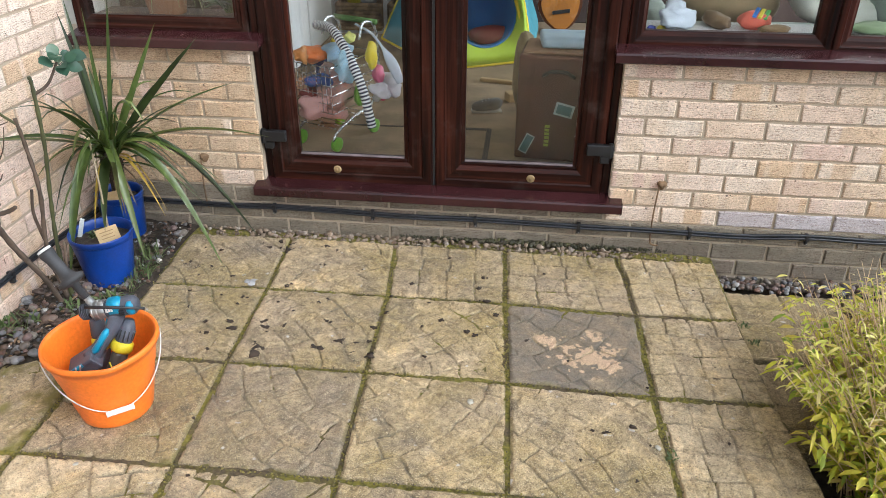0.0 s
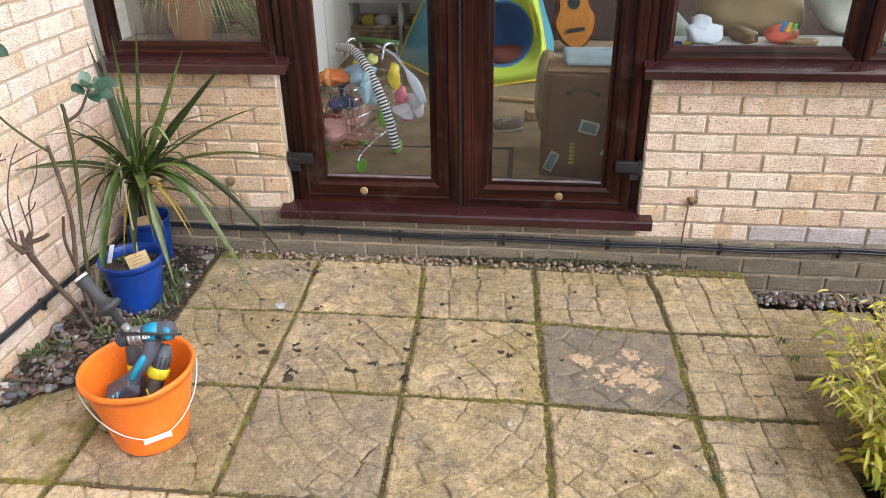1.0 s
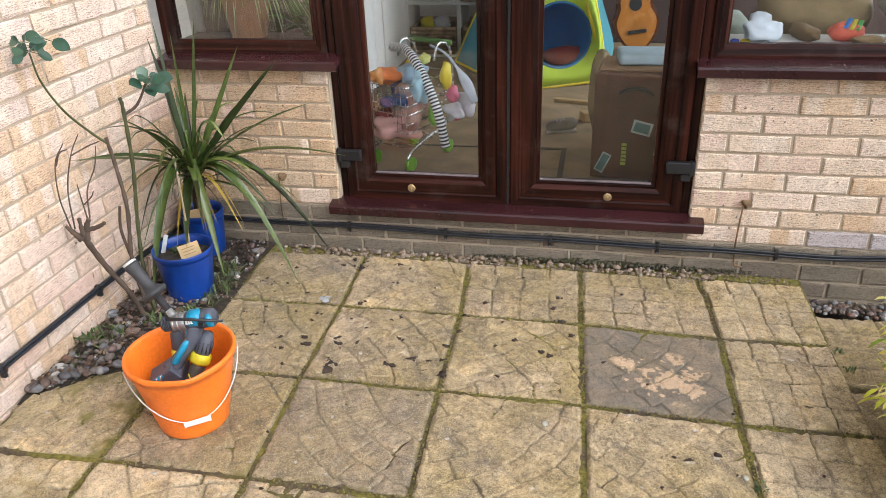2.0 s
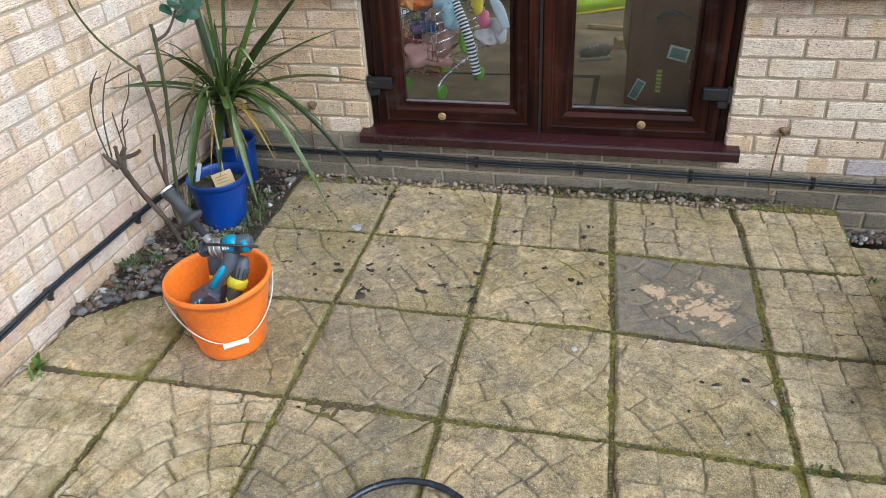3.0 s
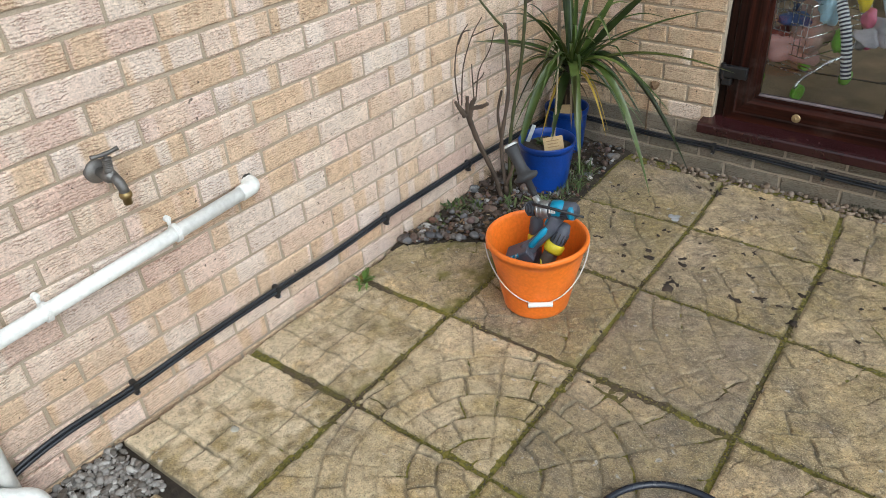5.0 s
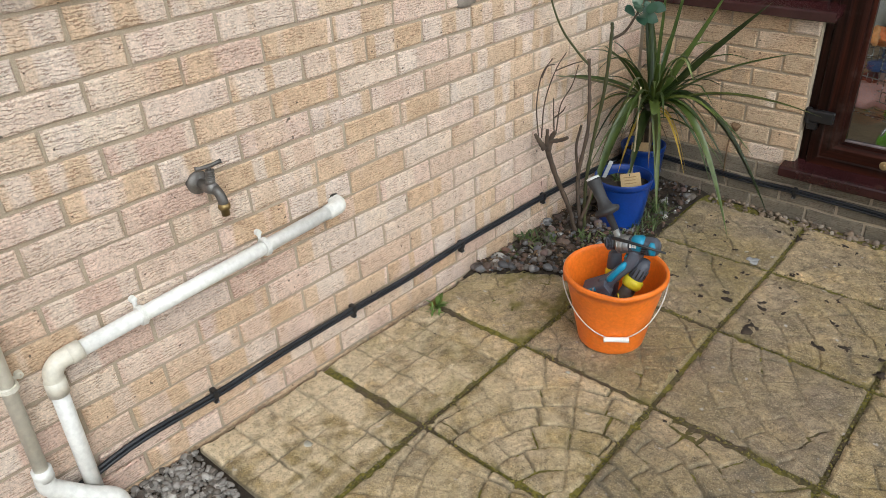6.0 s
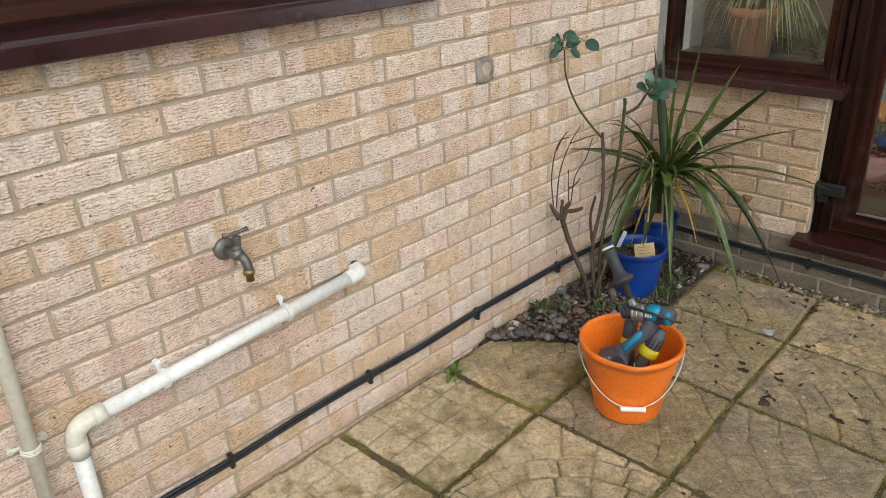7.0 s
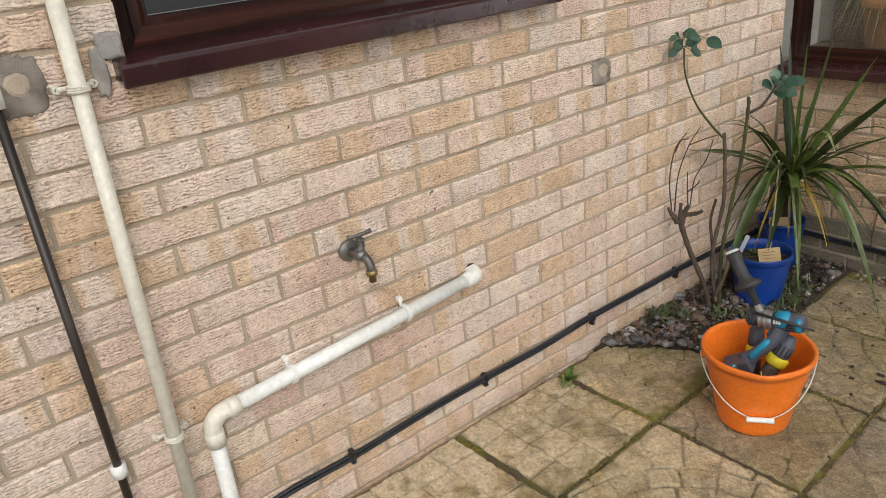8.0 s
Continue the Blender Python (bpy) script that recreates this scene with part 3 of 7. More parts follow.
for k in range(-4, 9):
    z0 = 0.1975 + 0.075 * (k - 1)
    odd = k % 2
    # under the door the wall is unbroken; beside it the courses end at the reveals
    if z0 < 0.15:
        lay(wall_north, "x", 0.004, 4.1, z0, 2.262 + 0.1125 * (1 - odd), rng_b, north_brick)
    elif z0 < 0.75:
        lay(wall_north, "x", 0.004, 0.717, z0, 0.717 - 0.1125 * (1 + odd), rng_b, north_brick)
        lay(wall_north, "x", 2.161, 4.1, z0, 2.262 + 0.1125 * (1 - odd), rng_b, north_brick)
for k in range(-1, 20):
    z0 = -0.007 + 0.075 * k
    fj = -1.453 + 0.1125 * ((k + 1) % 2)
    if z0 < 1.22:
        lay(wall_west, "y", -3.35, -0.012, z0, fj, rng_b, BRICK_OCHRE_SHADED if k == -1 else BRICK)
    else:
        lay(wall_west, "y", -3.35, -2.575, z0, fj, rng_b, BRICK)
        lay(wall_west, "y", -1.40, -0.012, z0, fj, rng_b, BRICK)


# ---- windows and doors ----
LEAF = [(0.0, 0.062), (0.0, 0.030), (0.006, 0.024), (0.040, 0.024), (0.046, 0.030), (0.085, 0.030), (0.102, 0.040), (0.106, 0.050), (0.120, 0.053), (0.120, 0.075)]
FRAME = [(0.0, 0.110), (0.0, 0.042), (0.005, 0.037), (0.030, 0.037), (0.036, 0.046), (0.036, 0.110)]
CASE = [(0.0, 0.110), (0.0, 0.040), (0.005, 0.035), (0.024, 0.035), (0.030, 0.042), (0.046, 0.045), (0.056, 0.056), (0.062, 0.058), (0.062, 0.085)]


def pane(x0, x1, z0, z1, y, parent, axis="y"):
    bm = bmesh.new()
    if axis == "y":
        box(bm, x0, x1, y, y + 0.004, z0, z1)
    else:
        box(bm, -y - 0.004, -y, x0, x1, z0, z1)
    ob = part("pane", bm, GLASS, parent, "clear window glass")
    ob.visible_shadow = False
    return ob


def sill(x0, x1, z0, z1, y0, y1, parent, axis="y", label=""):
    """A nosed plastic sill board with a drip edge."""
    prof = [(y1, z1 + 0.012), (y0 + 0.012, z1), (y0 + 0.003, z1 - 0.003), (y0, z1 - 0.010), (y0, z0 + 0.003), (y0 + 0.003, z0), (y0 + 0.016, z0), (y0 + 0.018, z0 + 0.012), (y1, z0 + 0.014)]
    bm = bmesh.new()
    ends = []
    for x in (x0, x1):
        ends.append([bm.verts.new((x, y, z) if axis == "y" else (-y, x, z)) for y, z in prof])
    k = len(prof)
    for i in range(k):
        bm.faces.new((ends[0][i], ends[0][(i + 1) % k], ends[1][(i + 1) % k], ends[1][i]))
    bm.faces.new(ends[0])
    bm.faces.new(ends[1][::-1])
    return part("sill", bm, SILL, parent, label or "plum-brown plastic sill, slightly dusty")


door_1 = thing("door_1", (1.439, 0.05, 0.19), "pair of closed dark rosewood plastic french doors with large glass panes", "door", "", "structure")
split_frame("door_frame", 0.718, 2.160, 0.196, 2.10, FRAME, door_1, "dark rosewood outer frame")
sill(0.684, 2.212, 0.180, 0.223, -0.055, 0.045, door_1)
for x0, x1, lock, hx in ((0.752, 1.434, 1.03, 0.722), (1.445, 2.127, 1.84, 2.158)):
    leaf = thing("door_leaf", (0, 0, 0), "dark rosewood door leaf with one tall pane", "door")
    del leaf["category"]
    leaf.parent = door_1
    leaf.location = (0, 0, 0)
    split_frame("leaf", x0, x1, 0.222, 2.07, LEAF, leaf, "")
    pane(x0 + 0.11, x1 - 0.11, 0.32, 1.97, 0.062, leaf)
    bm = bmesh.new()
    box(bm, x0 + 0.121, x1 - 0.121, 0.044, 0.0615, 0.338, 0.3445, 0.0015)
    part("glazing_bead", bm, DUSTY, leaf, "dusty ledge of the bottom glazing bead")
    bm = bmesh.new()
    lathe(bm, [(0.0, 0.0035), (0.010, 0.0035), (0.014, 0.003), (0.0165, 0.001), (0.0175, -0.004)], pose(lock, 0.028, 0.283, 90), 20)
    box(bm, lock - 0.0025, lock + 0.0025, 0.0205, 0.0225, 0.277, 0.289)
    part("lock_cover", bm, BRASS, leaf, "round brass lock cover", True)
    sgn = 1 if hx < 1 else -1
    bm = bmesh.new()
    box(bm, hx, hx + sgn * 0.105, 0.000, 0.024, 0.405, 0.452, 0.005, 2)
    box(bm, hx + sgn * 0.012, hx + sgn * 0.050, 0.004, 0.030, 0.372, 0.404, 0.004)
    tube(bm, [(hx + sgn * 0.012, 0.008, 0.398), (hx + sgn * 0.012, 0.008, 0.458)], 0.010, 10)
    part("hinge", bm, BLACK_PLASTIC, leaf, "black plastic-capped hinge")
bm = bmesh.new()
box(bm, 1.4345, 1.4445, 0.030, 0.06, 0.223, 2.07)
part("meeting_seal", bm, BLACK_PLASTIC, door_1, "dark rubber meeting seal")

window_1 = thing("window_1", (0.36, 0.05, 0.80), "small rosewood plastic window beside the doors above a damp sill", "window", "", "structure")
split_frame("window_frame", 0.006, 0.7165, 0.828, 2.10, CASE, window_1, "dark rosewood frame")
pane(0.06, 0.665, 0.88, 2.05, 0.066, window_1)
sill(0.012, 0.775, 0.792, 0.832, -0.055, 0.045, window_1)

window_2 = thing("window_2", (2.9, 0.05, 0.80), "wide rosewood plastic window with a mullion above a plum sill", "window", "", "structure")
split_frame("window_frame", 2.1625, 2.885, 0.828, 2.10, CASE, window_2, "dark rosewood frame")
split_frame("window_frame", 2.8865, 3.86, 0.828, 2.10, CASE, window_2, "dark rosewood frame")
pane(2.215, 2.835, 0.88, 2.05, 0.066, window_2)
pane(2.94, 3.81, 0.88, 2.05, 0.066, window_2)
sill(2.118, 3.92, 0.792, 0.832, -0.055, 0.045, window_2)

window_3 = thing("window_3", (0, -2.0, 1.27), "rosewood plastic window in the side wall over a plum sill", "window", "", "structure")
split_frame("window_frame", -2.574, -1.401, 1.298, 2.30, [(a * 1.25, b) for a, b in CASE], window_3, "dark rosewood frame", "x")
pane(-2.50, -1.47, 1.37, 2.24, 0.066, window_3, "x")
sill(-2.605, -1.368, 1.255, 1.303, -0.055, 0.045, window_3, "x")


# ---- fixtures on the walls ----
def p_clip(bm, c, axis, r):
    """A saddle clip round a pipe that stands off the wall; axis 'y' or 'z' is the pipe's run."""
    x, y, z = c
    n = 16
    for w in (-0.0045, 0.0, 0.0045):
        pts = []
        for k in range(n + 1):
            a = 2 * math.pi * k / n
            pts.append((x + (r + 0.003) * math.cos(a), y + w, z + (r + 0.003) * math.sin(a)) if axis == "y" else (x + (r + 0.003) * math.cos(a), y + (r + 0.003) * math.sin(a), z + w))
        tube(bm, pts, 0.0035, 6, False)
    for s in ((1,) if axis == "y" else (-1, 1)):
        if axis == "y":
            m = pose(0.006, y, z + s * (r + 0.015), 0, 90, 0)
            obox(bm, pose(0.012, y, z + s * (r + 0.008)), 0.009, 0.010, 0.022, 0.003)
        else:
            m = pose(0.006, y + s * (r + 0.018), z, 0, 90, 0)
            obox(bm, pose(0.012, y + s * (r + 0.008), z), 0.009, 0.022, 0.010, 0.003)
        lathe(bm, [(0.003, 0.006), (0.005, 0.008), (0.0085, 0.007), (0.009, -0.006)], m, 14)


STEEL = plain("dull_steel", (0.42, 0.42, 0.43), 0.38, 0.9, 0.3, 40, 0.08)
GREYMETAL = plain("weathered_tap_metal", (0.20, 0.19, 0.18), 0.48, 0.75, 0.4, 60, 0.25)

PX = 0.032
waste = thing("waste_pipe", (0, -2.2, 0.5), "white plastic waste pipe running along the brick wall", "pipe")
bm = bmesh.new()
tube(bm, [(PX, -1.787, 0.521), (PX, -2.575, 0.468)], 0.0195, 20)
part("run", bm, WHITE_PIPE, waste, "", True)
bm = bmesh.new()
tube(bm, [(PX, -2.61, 0.43), (PX, -2.612, 0.02)], 0.0195, 20)
part("drop", bm, WHITE_PIPE, waste, "", True)
bm = bmesh.new()
tube(bm, curve_pts([(-0.02, -1.749, 0.524), (0.012, -1.749, 0.524), (PX - 0.003, -1.759, 0.523), (PX, -1.777, 0.522), (PX, -1.802, 0.520)], 5), 0.0225, 20)
part("elbow", bm, WHITE_PIPE, waste, "white push-fit elbow", True)
bm = bmesh.new()
tube(bm, [(PX, -2.535, 0.471), (PX, -2.565, 0.469)], 0.0238, 20)
tube(bm, curve_pts([(PX, -2.55, 0.470), (PX, -2.585, 0.467), (PX, -2.606, 0.449), (PX, -2.61, 0.42)], 6), 0.0222, 20)
tube(bm, [(PX, -2.61, 0.428), (PX, -2.61, 0.388)], 0.0238, 20)
part("elbow", bm, CREAM_PIPE, waste, "yellowed plastic elbow", True)
for y in (-2.02, -2.385):
    bm = bmesh.new()
    p_clip(bm, (PX, y, 0.521 + (y + 1.80) * 0.068), "y", 0.0195)
    part("pipe_clip", bm, WHITE_PIPE, waste, "white saddle clip")

soil_pipe = thing("drain_pipe", (0, -2.69, 0.1), "upright white and yellowed plastic drain pipe clipped to the bricks", "pipe")
PV = 0.036
bm = bmesh.new()
tube(bm, [(PV, -2.684, 1.445), (PV, -2.704, 0.19)], 0.0160, 20)
part("drop", bm, CREAM_PIPE, soil_pipe, "yellowed plastic pipe", True)
bm = bmesh.new()
tube(bm, [(PV, -2.684, 2.74), (PV, -2.684, 1.43)], 0.0135, 20)
part("upper_pipe", bm, WHITE_PIPE, soil_pipe, "newer white pipe pushed into the older one", True)
bm = bmesh.new()
tube(bm, curve_pts([(PV, -2.704, 0.215), (PV, -2.704, 0.17), (PV + 0.006, -2.675, 0.135), (PV + 0.03, -2.635, 0.105), (PV + 0.05, -2.59, 0.075), (PV + 0.055, -2.575, 0.02)], 6), 0.0222, 20)
tube(bm, [(PV, -2.704, 0.225), (PV, -2.704, 0.195)], 0.0225, 20)
part("shoe", bm, WHITE_PIPE, soil_pipe, "white swept shoe at the foot", True)
for z in (1.272, 0.465):
    bm = bmesh.new()
    p_clip(bm, (PV, -2.684 - 0.020 * (1.425 - z) / 1.235, z), "z", 0.0160)
    part("pipe_clip", bm, CREAM_PIPE, soil_pipe, "cream saddle clip")

dark_pipe = thing("conduit", (0, -2.83, 0.1), "thin dark painted pipe with white collars on the bricks", "pipe")
bm = bmesh.new()
tube(bm, [(0.026, -2.83, 1.265), (0.026, -2.83, -0.02)], 0.0098, 14)
part("rod", bm, plain("dark_brown_paint", (0.030, 0.020, 0.017), 0.4, 0, 0.4, 30, 0.1), dark_pipe, "", True)
for z0, z1 in ((1.262, 1.31), (0.425, 0.455)):
    bm = bmesh.new()
    tube(bm, [(0.026, -2.83, z0), (0.026, -2.83, z1)], 0.0175, 14)
    part("collar", bm, WHITE_PIPE, dark_pipe, "white plastic collar", True)

tap = thing("outside_tap", (0, -2.152, 0.735), "grey weathered metal bib tap with a brass nozzle on bricks", "tap")
bm = bmesh.new()
lathe(bm, [(0.0, 0.016), (0.012, 0.016), (0.018, 0.013), (0.028, 0.010), (0.030, 0.004), (0.030, -0.004)], pose(0, -2.152, 0.737, 0, 90, 0), 22)
part("wall_plate", bm, GREYMETAL, tap, "", True)
bm = bmesh.new()
tube(bm, [(0.005, -2.152, 0.737), (0.035, -2.152, 0.737), (0.038, -2.152, 0.737), (0.060, -2.150, 0.738), (0.075, -2.149, 0.738)], [0.012, 0.012, 0.016, 0.017, 0.013], 14)
tube(bm, curve_pts([(0.055, -2.149, 0.737), (0.080, -2.147, 0.732), (0.090, -2.145, 0.715), (0.091, -2.144, 0.700)], 5), [0.012] * 16, 14)
tube(bm, [(0.058, -2.150, 0.745), (0.064, -2.150, 0.765)], [0.013, 0.010], 12)
part("body", bm, GREYMETAL, tap, "", True)
bm = bmesh.new()
for k in range(5):
    z = 0.763 + 0.005 * k
    tube(bm, [(0.064 + 0.001 * k, -2.150, z), (0.064 + 0.001 * k, -2.150, z + 0.003)], 0.0115 - 0.001 * (k % 2), 12)
tube(bm, [(0.066, -2.150, 0.783), (0.067, -2.150, 0.797)], 0.005, 10)
tube(bm, curve_pts([(0.062, -2.182, 0.797), (0.067, -2.150, 0.796), (0.073, -2.119, 0.801)], 4), [0.006, 0.005, 0.0045, 0.005, 0.0055, 0.005, 0.0045, 0.005, 0.006], 10)
part("tee_handle", bm, GREYMETAL, tap, "worn tee handle on a ribbed spindle", True)
bm = bmesh.new()
tube(bm, [(0.091, -2.144, 0.704), (0.091, -2.144, 0.697), (0.091, -2.144, 0.690), (0.091, -2.144, 0.689), (0.091, -2.144, 0.672)], [0.0135, 0.0155, 0.0145, 0.010, 0.0105], 14)
part("nozzle", bm, plain("dull_brass", (0.32, 0.23, 0.10), 0.45, 0.8, 0.4, 60, 0.2), tap, "dull brass hose nozzle", True)

# black cable pair along the foot of both walls
cable = thing("cable_run", (0, -1.3, 0.14), "pair of black cables clipped low along the brick walls", "cable")


def cable_path(off):
    x = 0.017
    west = [(x, -3.3, 0.02), (x, -3.0, 0.03), (x, -2.75, 0.075), (x, -2.5, 0.128), (x, -2.25, 0.137), (x, -2.0, 0.139), (x, -1.74, 0.145), (x, -1.48, 0.146),
            (x, -1.22, 0.148), (x, -0.95, 0.147), (x, -0.7, 0.146), (x, -0.45, 0.140), (x, -0.2, 0.128), (x + 0.004, -0.06, 0.122)]
    north = [(0.06, -x, 0.118), (0.30, -x, 0.113), (0.57, -x, 0.114), (0.75, -x, 0.114), (0.98, -x, 0.110), (1.18, -x, 0.108), (1.40, -x, 0.102), (1.62, -x, 0.103),
             (2.05, -x, 0.100), (2.27, -x, 0.097), (2.50, -x, 0.098), (2.72, -x, 0.096), (2.96, -x, 0.104), (3.2, -x, 0.104), (3.42, -x, 0.110), (3.7, -x, 0.122), (4.05, -x, 0.125)]
    w = [(a + off[0], b, c + off[1] + 0.005 * math.sin(9 * b) + 0.007 * math.sin(19 * b + 1) * (b > -1.15)) for a, b, c in west]
    nn = [(a, b - off[0], c + off[1] + 0.003 * math.sin(9 * a)) for a, b, c in north]
    return curve_pts(w + nn, 5)


for off, r in (((0, 0.005), 0.0062), ((0.001, -0.0075), 0.0058)):
    bm = bmesh.new()
    tube(bm, cable_path(off), r, 10)
    part("cable", bm, CABLE, cable, "", True)
spots = [(0, y, z) for y, z in ((-2.25, 0.137), (-1.74, 0.145), (-1.22, 0.148), (-0.72, 0.146))]
spots += [(x, 0, z) for x, z in ((0.75, 0.114), (1.18, 0.108), (1.62, 0.103), (2.05, 0.10), (2.50, 0.098), (2.96, 0.104), (3.42, 0.11), (3.78, 0.122))]
for x, y, z in spots:
    bm = bmesh.new()
    if x == 0:
        box(bm, 0.0, 0.026, y - 0.008, y + 0.008, z - 0.015, z + 0.013, 0.004, 2)
        box(bm, 0.0, 0.022, y - 0.007, y + 0.007, z - 0.034, z - 0.016, 0.003)
        tube(bm, [(0.018, y, z - 0.026), (0.026, y, z - 0.026)], 0.004, 8)
    else:
        box(bm, x - 0.008, x + 0.008, -0.026, 0.0, z - 0.015, z + 0.013, 0.004, 2)
        box(bm, x - 0.007, x + 0.007, -0.020, 0.0, z - 0.034, z - 0.016, 0.003)
        tube(bm, [(x, -0.018, z - 0.026), (x, -0.026, z - 0.026)], 0.004, 8)
    clip = part("cable_clip", bm, BLACK_PLASTIC, cable, "black clip fixed with a nail")
    bm = bmesh.new()
    p = (0.0265, y, z - 0.026) if x == 0 else (x, -0.0265, z - 0.026)
    blob(bm, p, 0.003, 0.003, 0.003, 0)
    part("nail_head", bm, STEEL, clip, "bright nail head")


# mortar repairs
def daub(c, ry, rz, seed, thick=0.006, square=0.5):
    """A rough daub of mortar on the west wall, with a ragged, square-cornered outline."""
    rng = random.Random(seed)
    bm = bmesh.new()
    n = 72
    rag = [rng.uniform(-0.05, 0.05) for k in range(n)]
    rings = []
    for f, x in ((1.0, -0.008), (0.97, 0.0015), (0.9, thick * 0.7), (0.7, thick), (0.45, thick), (0.2, thick)):
        ring = []
        for k in range(n):
            a = 2 * math.pi * k / n
            ca, sa = math.cos(a), math.sin(a)
            w = (1 - square) + square / max(abs(ca), abs(sa)) + rag[k] * (f > 0.85) + 0.12 * noise.noise((3 * ca, 3 * sa, seed)) + 0.08 * noise.noise((8 * ca, 8 * sa, seed))
            y, z = c[1] + w * f * ry * ca, c[2] + w * f * rz * sa
            ring.append(bm.verts.new((x + (0.002 * noise.noise((y * 45, z * 45, seed)) if f < 0.99 else 0), y, z)))
        rings.append(ring)
    for r0, r1 in zip(rings, rings[1:]):
        for k in range(n):
            bm.faces.new((r0[k], r0[(k + 1) % n], r1[(k + 1) % n], r1[k]))
    bm.faces.new(rings[-1])
    return bm


def patch_disc(name, c, ry, rz, mat1, mat2, label, core):
    ob = thing(name, c, label, "wall repair")
    part("mortar", daub(c, ry, rz, int(abs(c[1]) * 100)), mat1, ob, "", True)
    bm = bmesh.new()
    lathe(bm, [(0.0, 0.0035), (core * 0.7, 0.004), (core, 0.001), (core, -0.006)], pose(0.007, c[1], c[2] + 0.004, 0, 90, 0), 28, lambda a, h: 0.0010 * math.sin(3 * a + 1) + 0.0008 * math.sin(7 * a))
    part("plug", bm, mat2, ob, "paler filled centre")
    return ob


GREY_MORTAR = plain("grey_mortar", (0.29, 0.25, 0.215), 0.95, 0, 0.45, 60, 1.0)
PALE_MORTAR = plain("pale_grey_mortar", (0.40, 0.375, 0.35), 0.95, 0, 0.4, 60, 1.0)
PALE_PLUG = plain("pale_plug", (0.47, 0.385, 0.30), 0.95, 0, 0.25, 30, 0.5)
patch_disc("mortar_patch", (0, -1.140, 1.008), 0.047, 0.043, GREY_MORTAR, PALE_PLUG, "small round grey mortar patch filling a hole in bricks", 0.022)
patch_disc("mortar_patch", (0, -2.782, 1.290), 0.052, 0.058, GREY_MORTAR, PALE_PLUG, "larger rough grey mortar patch beside the window corner", 0.022)
fillet = thing("mortar_fillet", (0, -2.62, 1.26), "rough pale grey mortar filling round the sill end", "wall repair")
part("upper_daub", daub((0, -2.603, 1.335), 0.026, 0.028, 4, 0.010, 0.7), PALE_MORTAR, fillet, "", True)
part("lower_daub", daub((0, -2.632, 1.287), 0.017, 0.050, 9, 0.007, 0.3), PALE_MORTAR, fillet, "", True)
# dark-coloured lump stands for the shade in the gap over the pipe
bm = bmesh.new()
blob(bm, (0.0, -1.750, 0.541), 0.007, 0.014, 0.008, 0.5, 2, 0, 3)
tagged(part("hole_filler", bm, plain("dark_gap_colour", (0.05, 0.045, 0.04), 0.95), None, "dark lump standing for the shaded gap over the pipe", True, (0, -1.752, 0.54)), category="wall repair")


def wire_hook(x, z0, z1, label, curl):
    ob = thing("wire_hook", (x, 0, z0), label, "wall hook")
    rust = plain("rusty_wire", (0.23, 0.145, 0.08), 0.8, 0.3, 0.5, 80, 0.3)
    bm = bmesh.new()
    tube(bm, curve_pts([(x, -0.012, z1), (x - 0.006, -0.014, (z0 + z1) / 2), (x - 0.004, -0.016, z0 + 0.02), (x + (0.006 if curl else 0), -0.02, z0), (x + (0.03 if curl else 0.004), -0.022, z0 - 0.002)], 6), 0.0035, 8)
    part("wire", bm, rust, ob, "", True)
    bm = bmesh.new()
    lathe(bm, [(0.0, 0.020), (0.008, 0.019), (0.013, 0.012), (0.018, 0.006), (0.019, -0.002)], pose(x + 0.012, 0, z1 + 0.005, 90), 14, lambda a, h: 0.003 * math.sin(3 * a))
    part("bolt", bm, rust, ob, "rusted bolt head", True)


wire_hook(2.350, 0.035, 0.292, "rusty wire hanging from a bolt in pale bricks", True)
wire_hook(0.455, 0.10, 0.318, "rusty wire hanging from a bolt behind the plant", False)


# ---- corner bed: soil, pebbles, weeds ----
def bed_edge(y):
    """How far the planting bed reaches from the west wall."""
    if y > -0.95:
        return 0.375 + 0.012 * math.sin(9 * y)
    return max(0.0, 0.375 - (-0.95 - y) ** 0.62 * 0.92) if y > -1.21 else 0.0


bm = bmesh.new()
nx, ny = 26, 70
grid = []
for j in range(ny + 1):
    y = -0.012 - 1.20 * j / ny
    w = max(0.02, bed_edge(y) + 0.025)
    row = []
    for i in range(nx + 1):
        x = 0.006 + (w - 0.006) * i / nx
        e = min(1, (w - x) / 0.06, (y + 1.212) / 0.05 + 0.05)
        row.append(bm.verts.new((x, y, -0.004 + 0.016 * e + 0.010 * noise.noise(Vector((x * 22, y * 22, 0))) * e)))
    grid.append(row)
for j in range(ny):
    for i in range(nx):
        bm.faces.new((grid[j + 1][i], grid[j + 1][i + 1], grid[j][i + 1], grid[j][i]))
tagged(part("planting_bed", bm, SOIL, None, "dark damp soil in the corner planting bed", True), kind="structure", category="ground")


def stone_material(name, stops):
    m, n, l, b = shader(name, 0.62)
    ge = n.new("ShaderNodeNewGeometry")
    base = ramp(n, l, ge.outputs["Random Per Island"], stops)
    v = coords(n, l)
    blot = ramp(n, l, noise_at(n, l, v, 70, 4), [(0.3, g(0.7)), (0.7, g(1.15))])
    l.new(mixc(n, l, 1.0, base, blot, "MULTIPLY"), b.inputs["Base Color"])
    bump(n, l, b, noise_at(n, l, v, 200, 4), 0.25, 0.003)
    return m


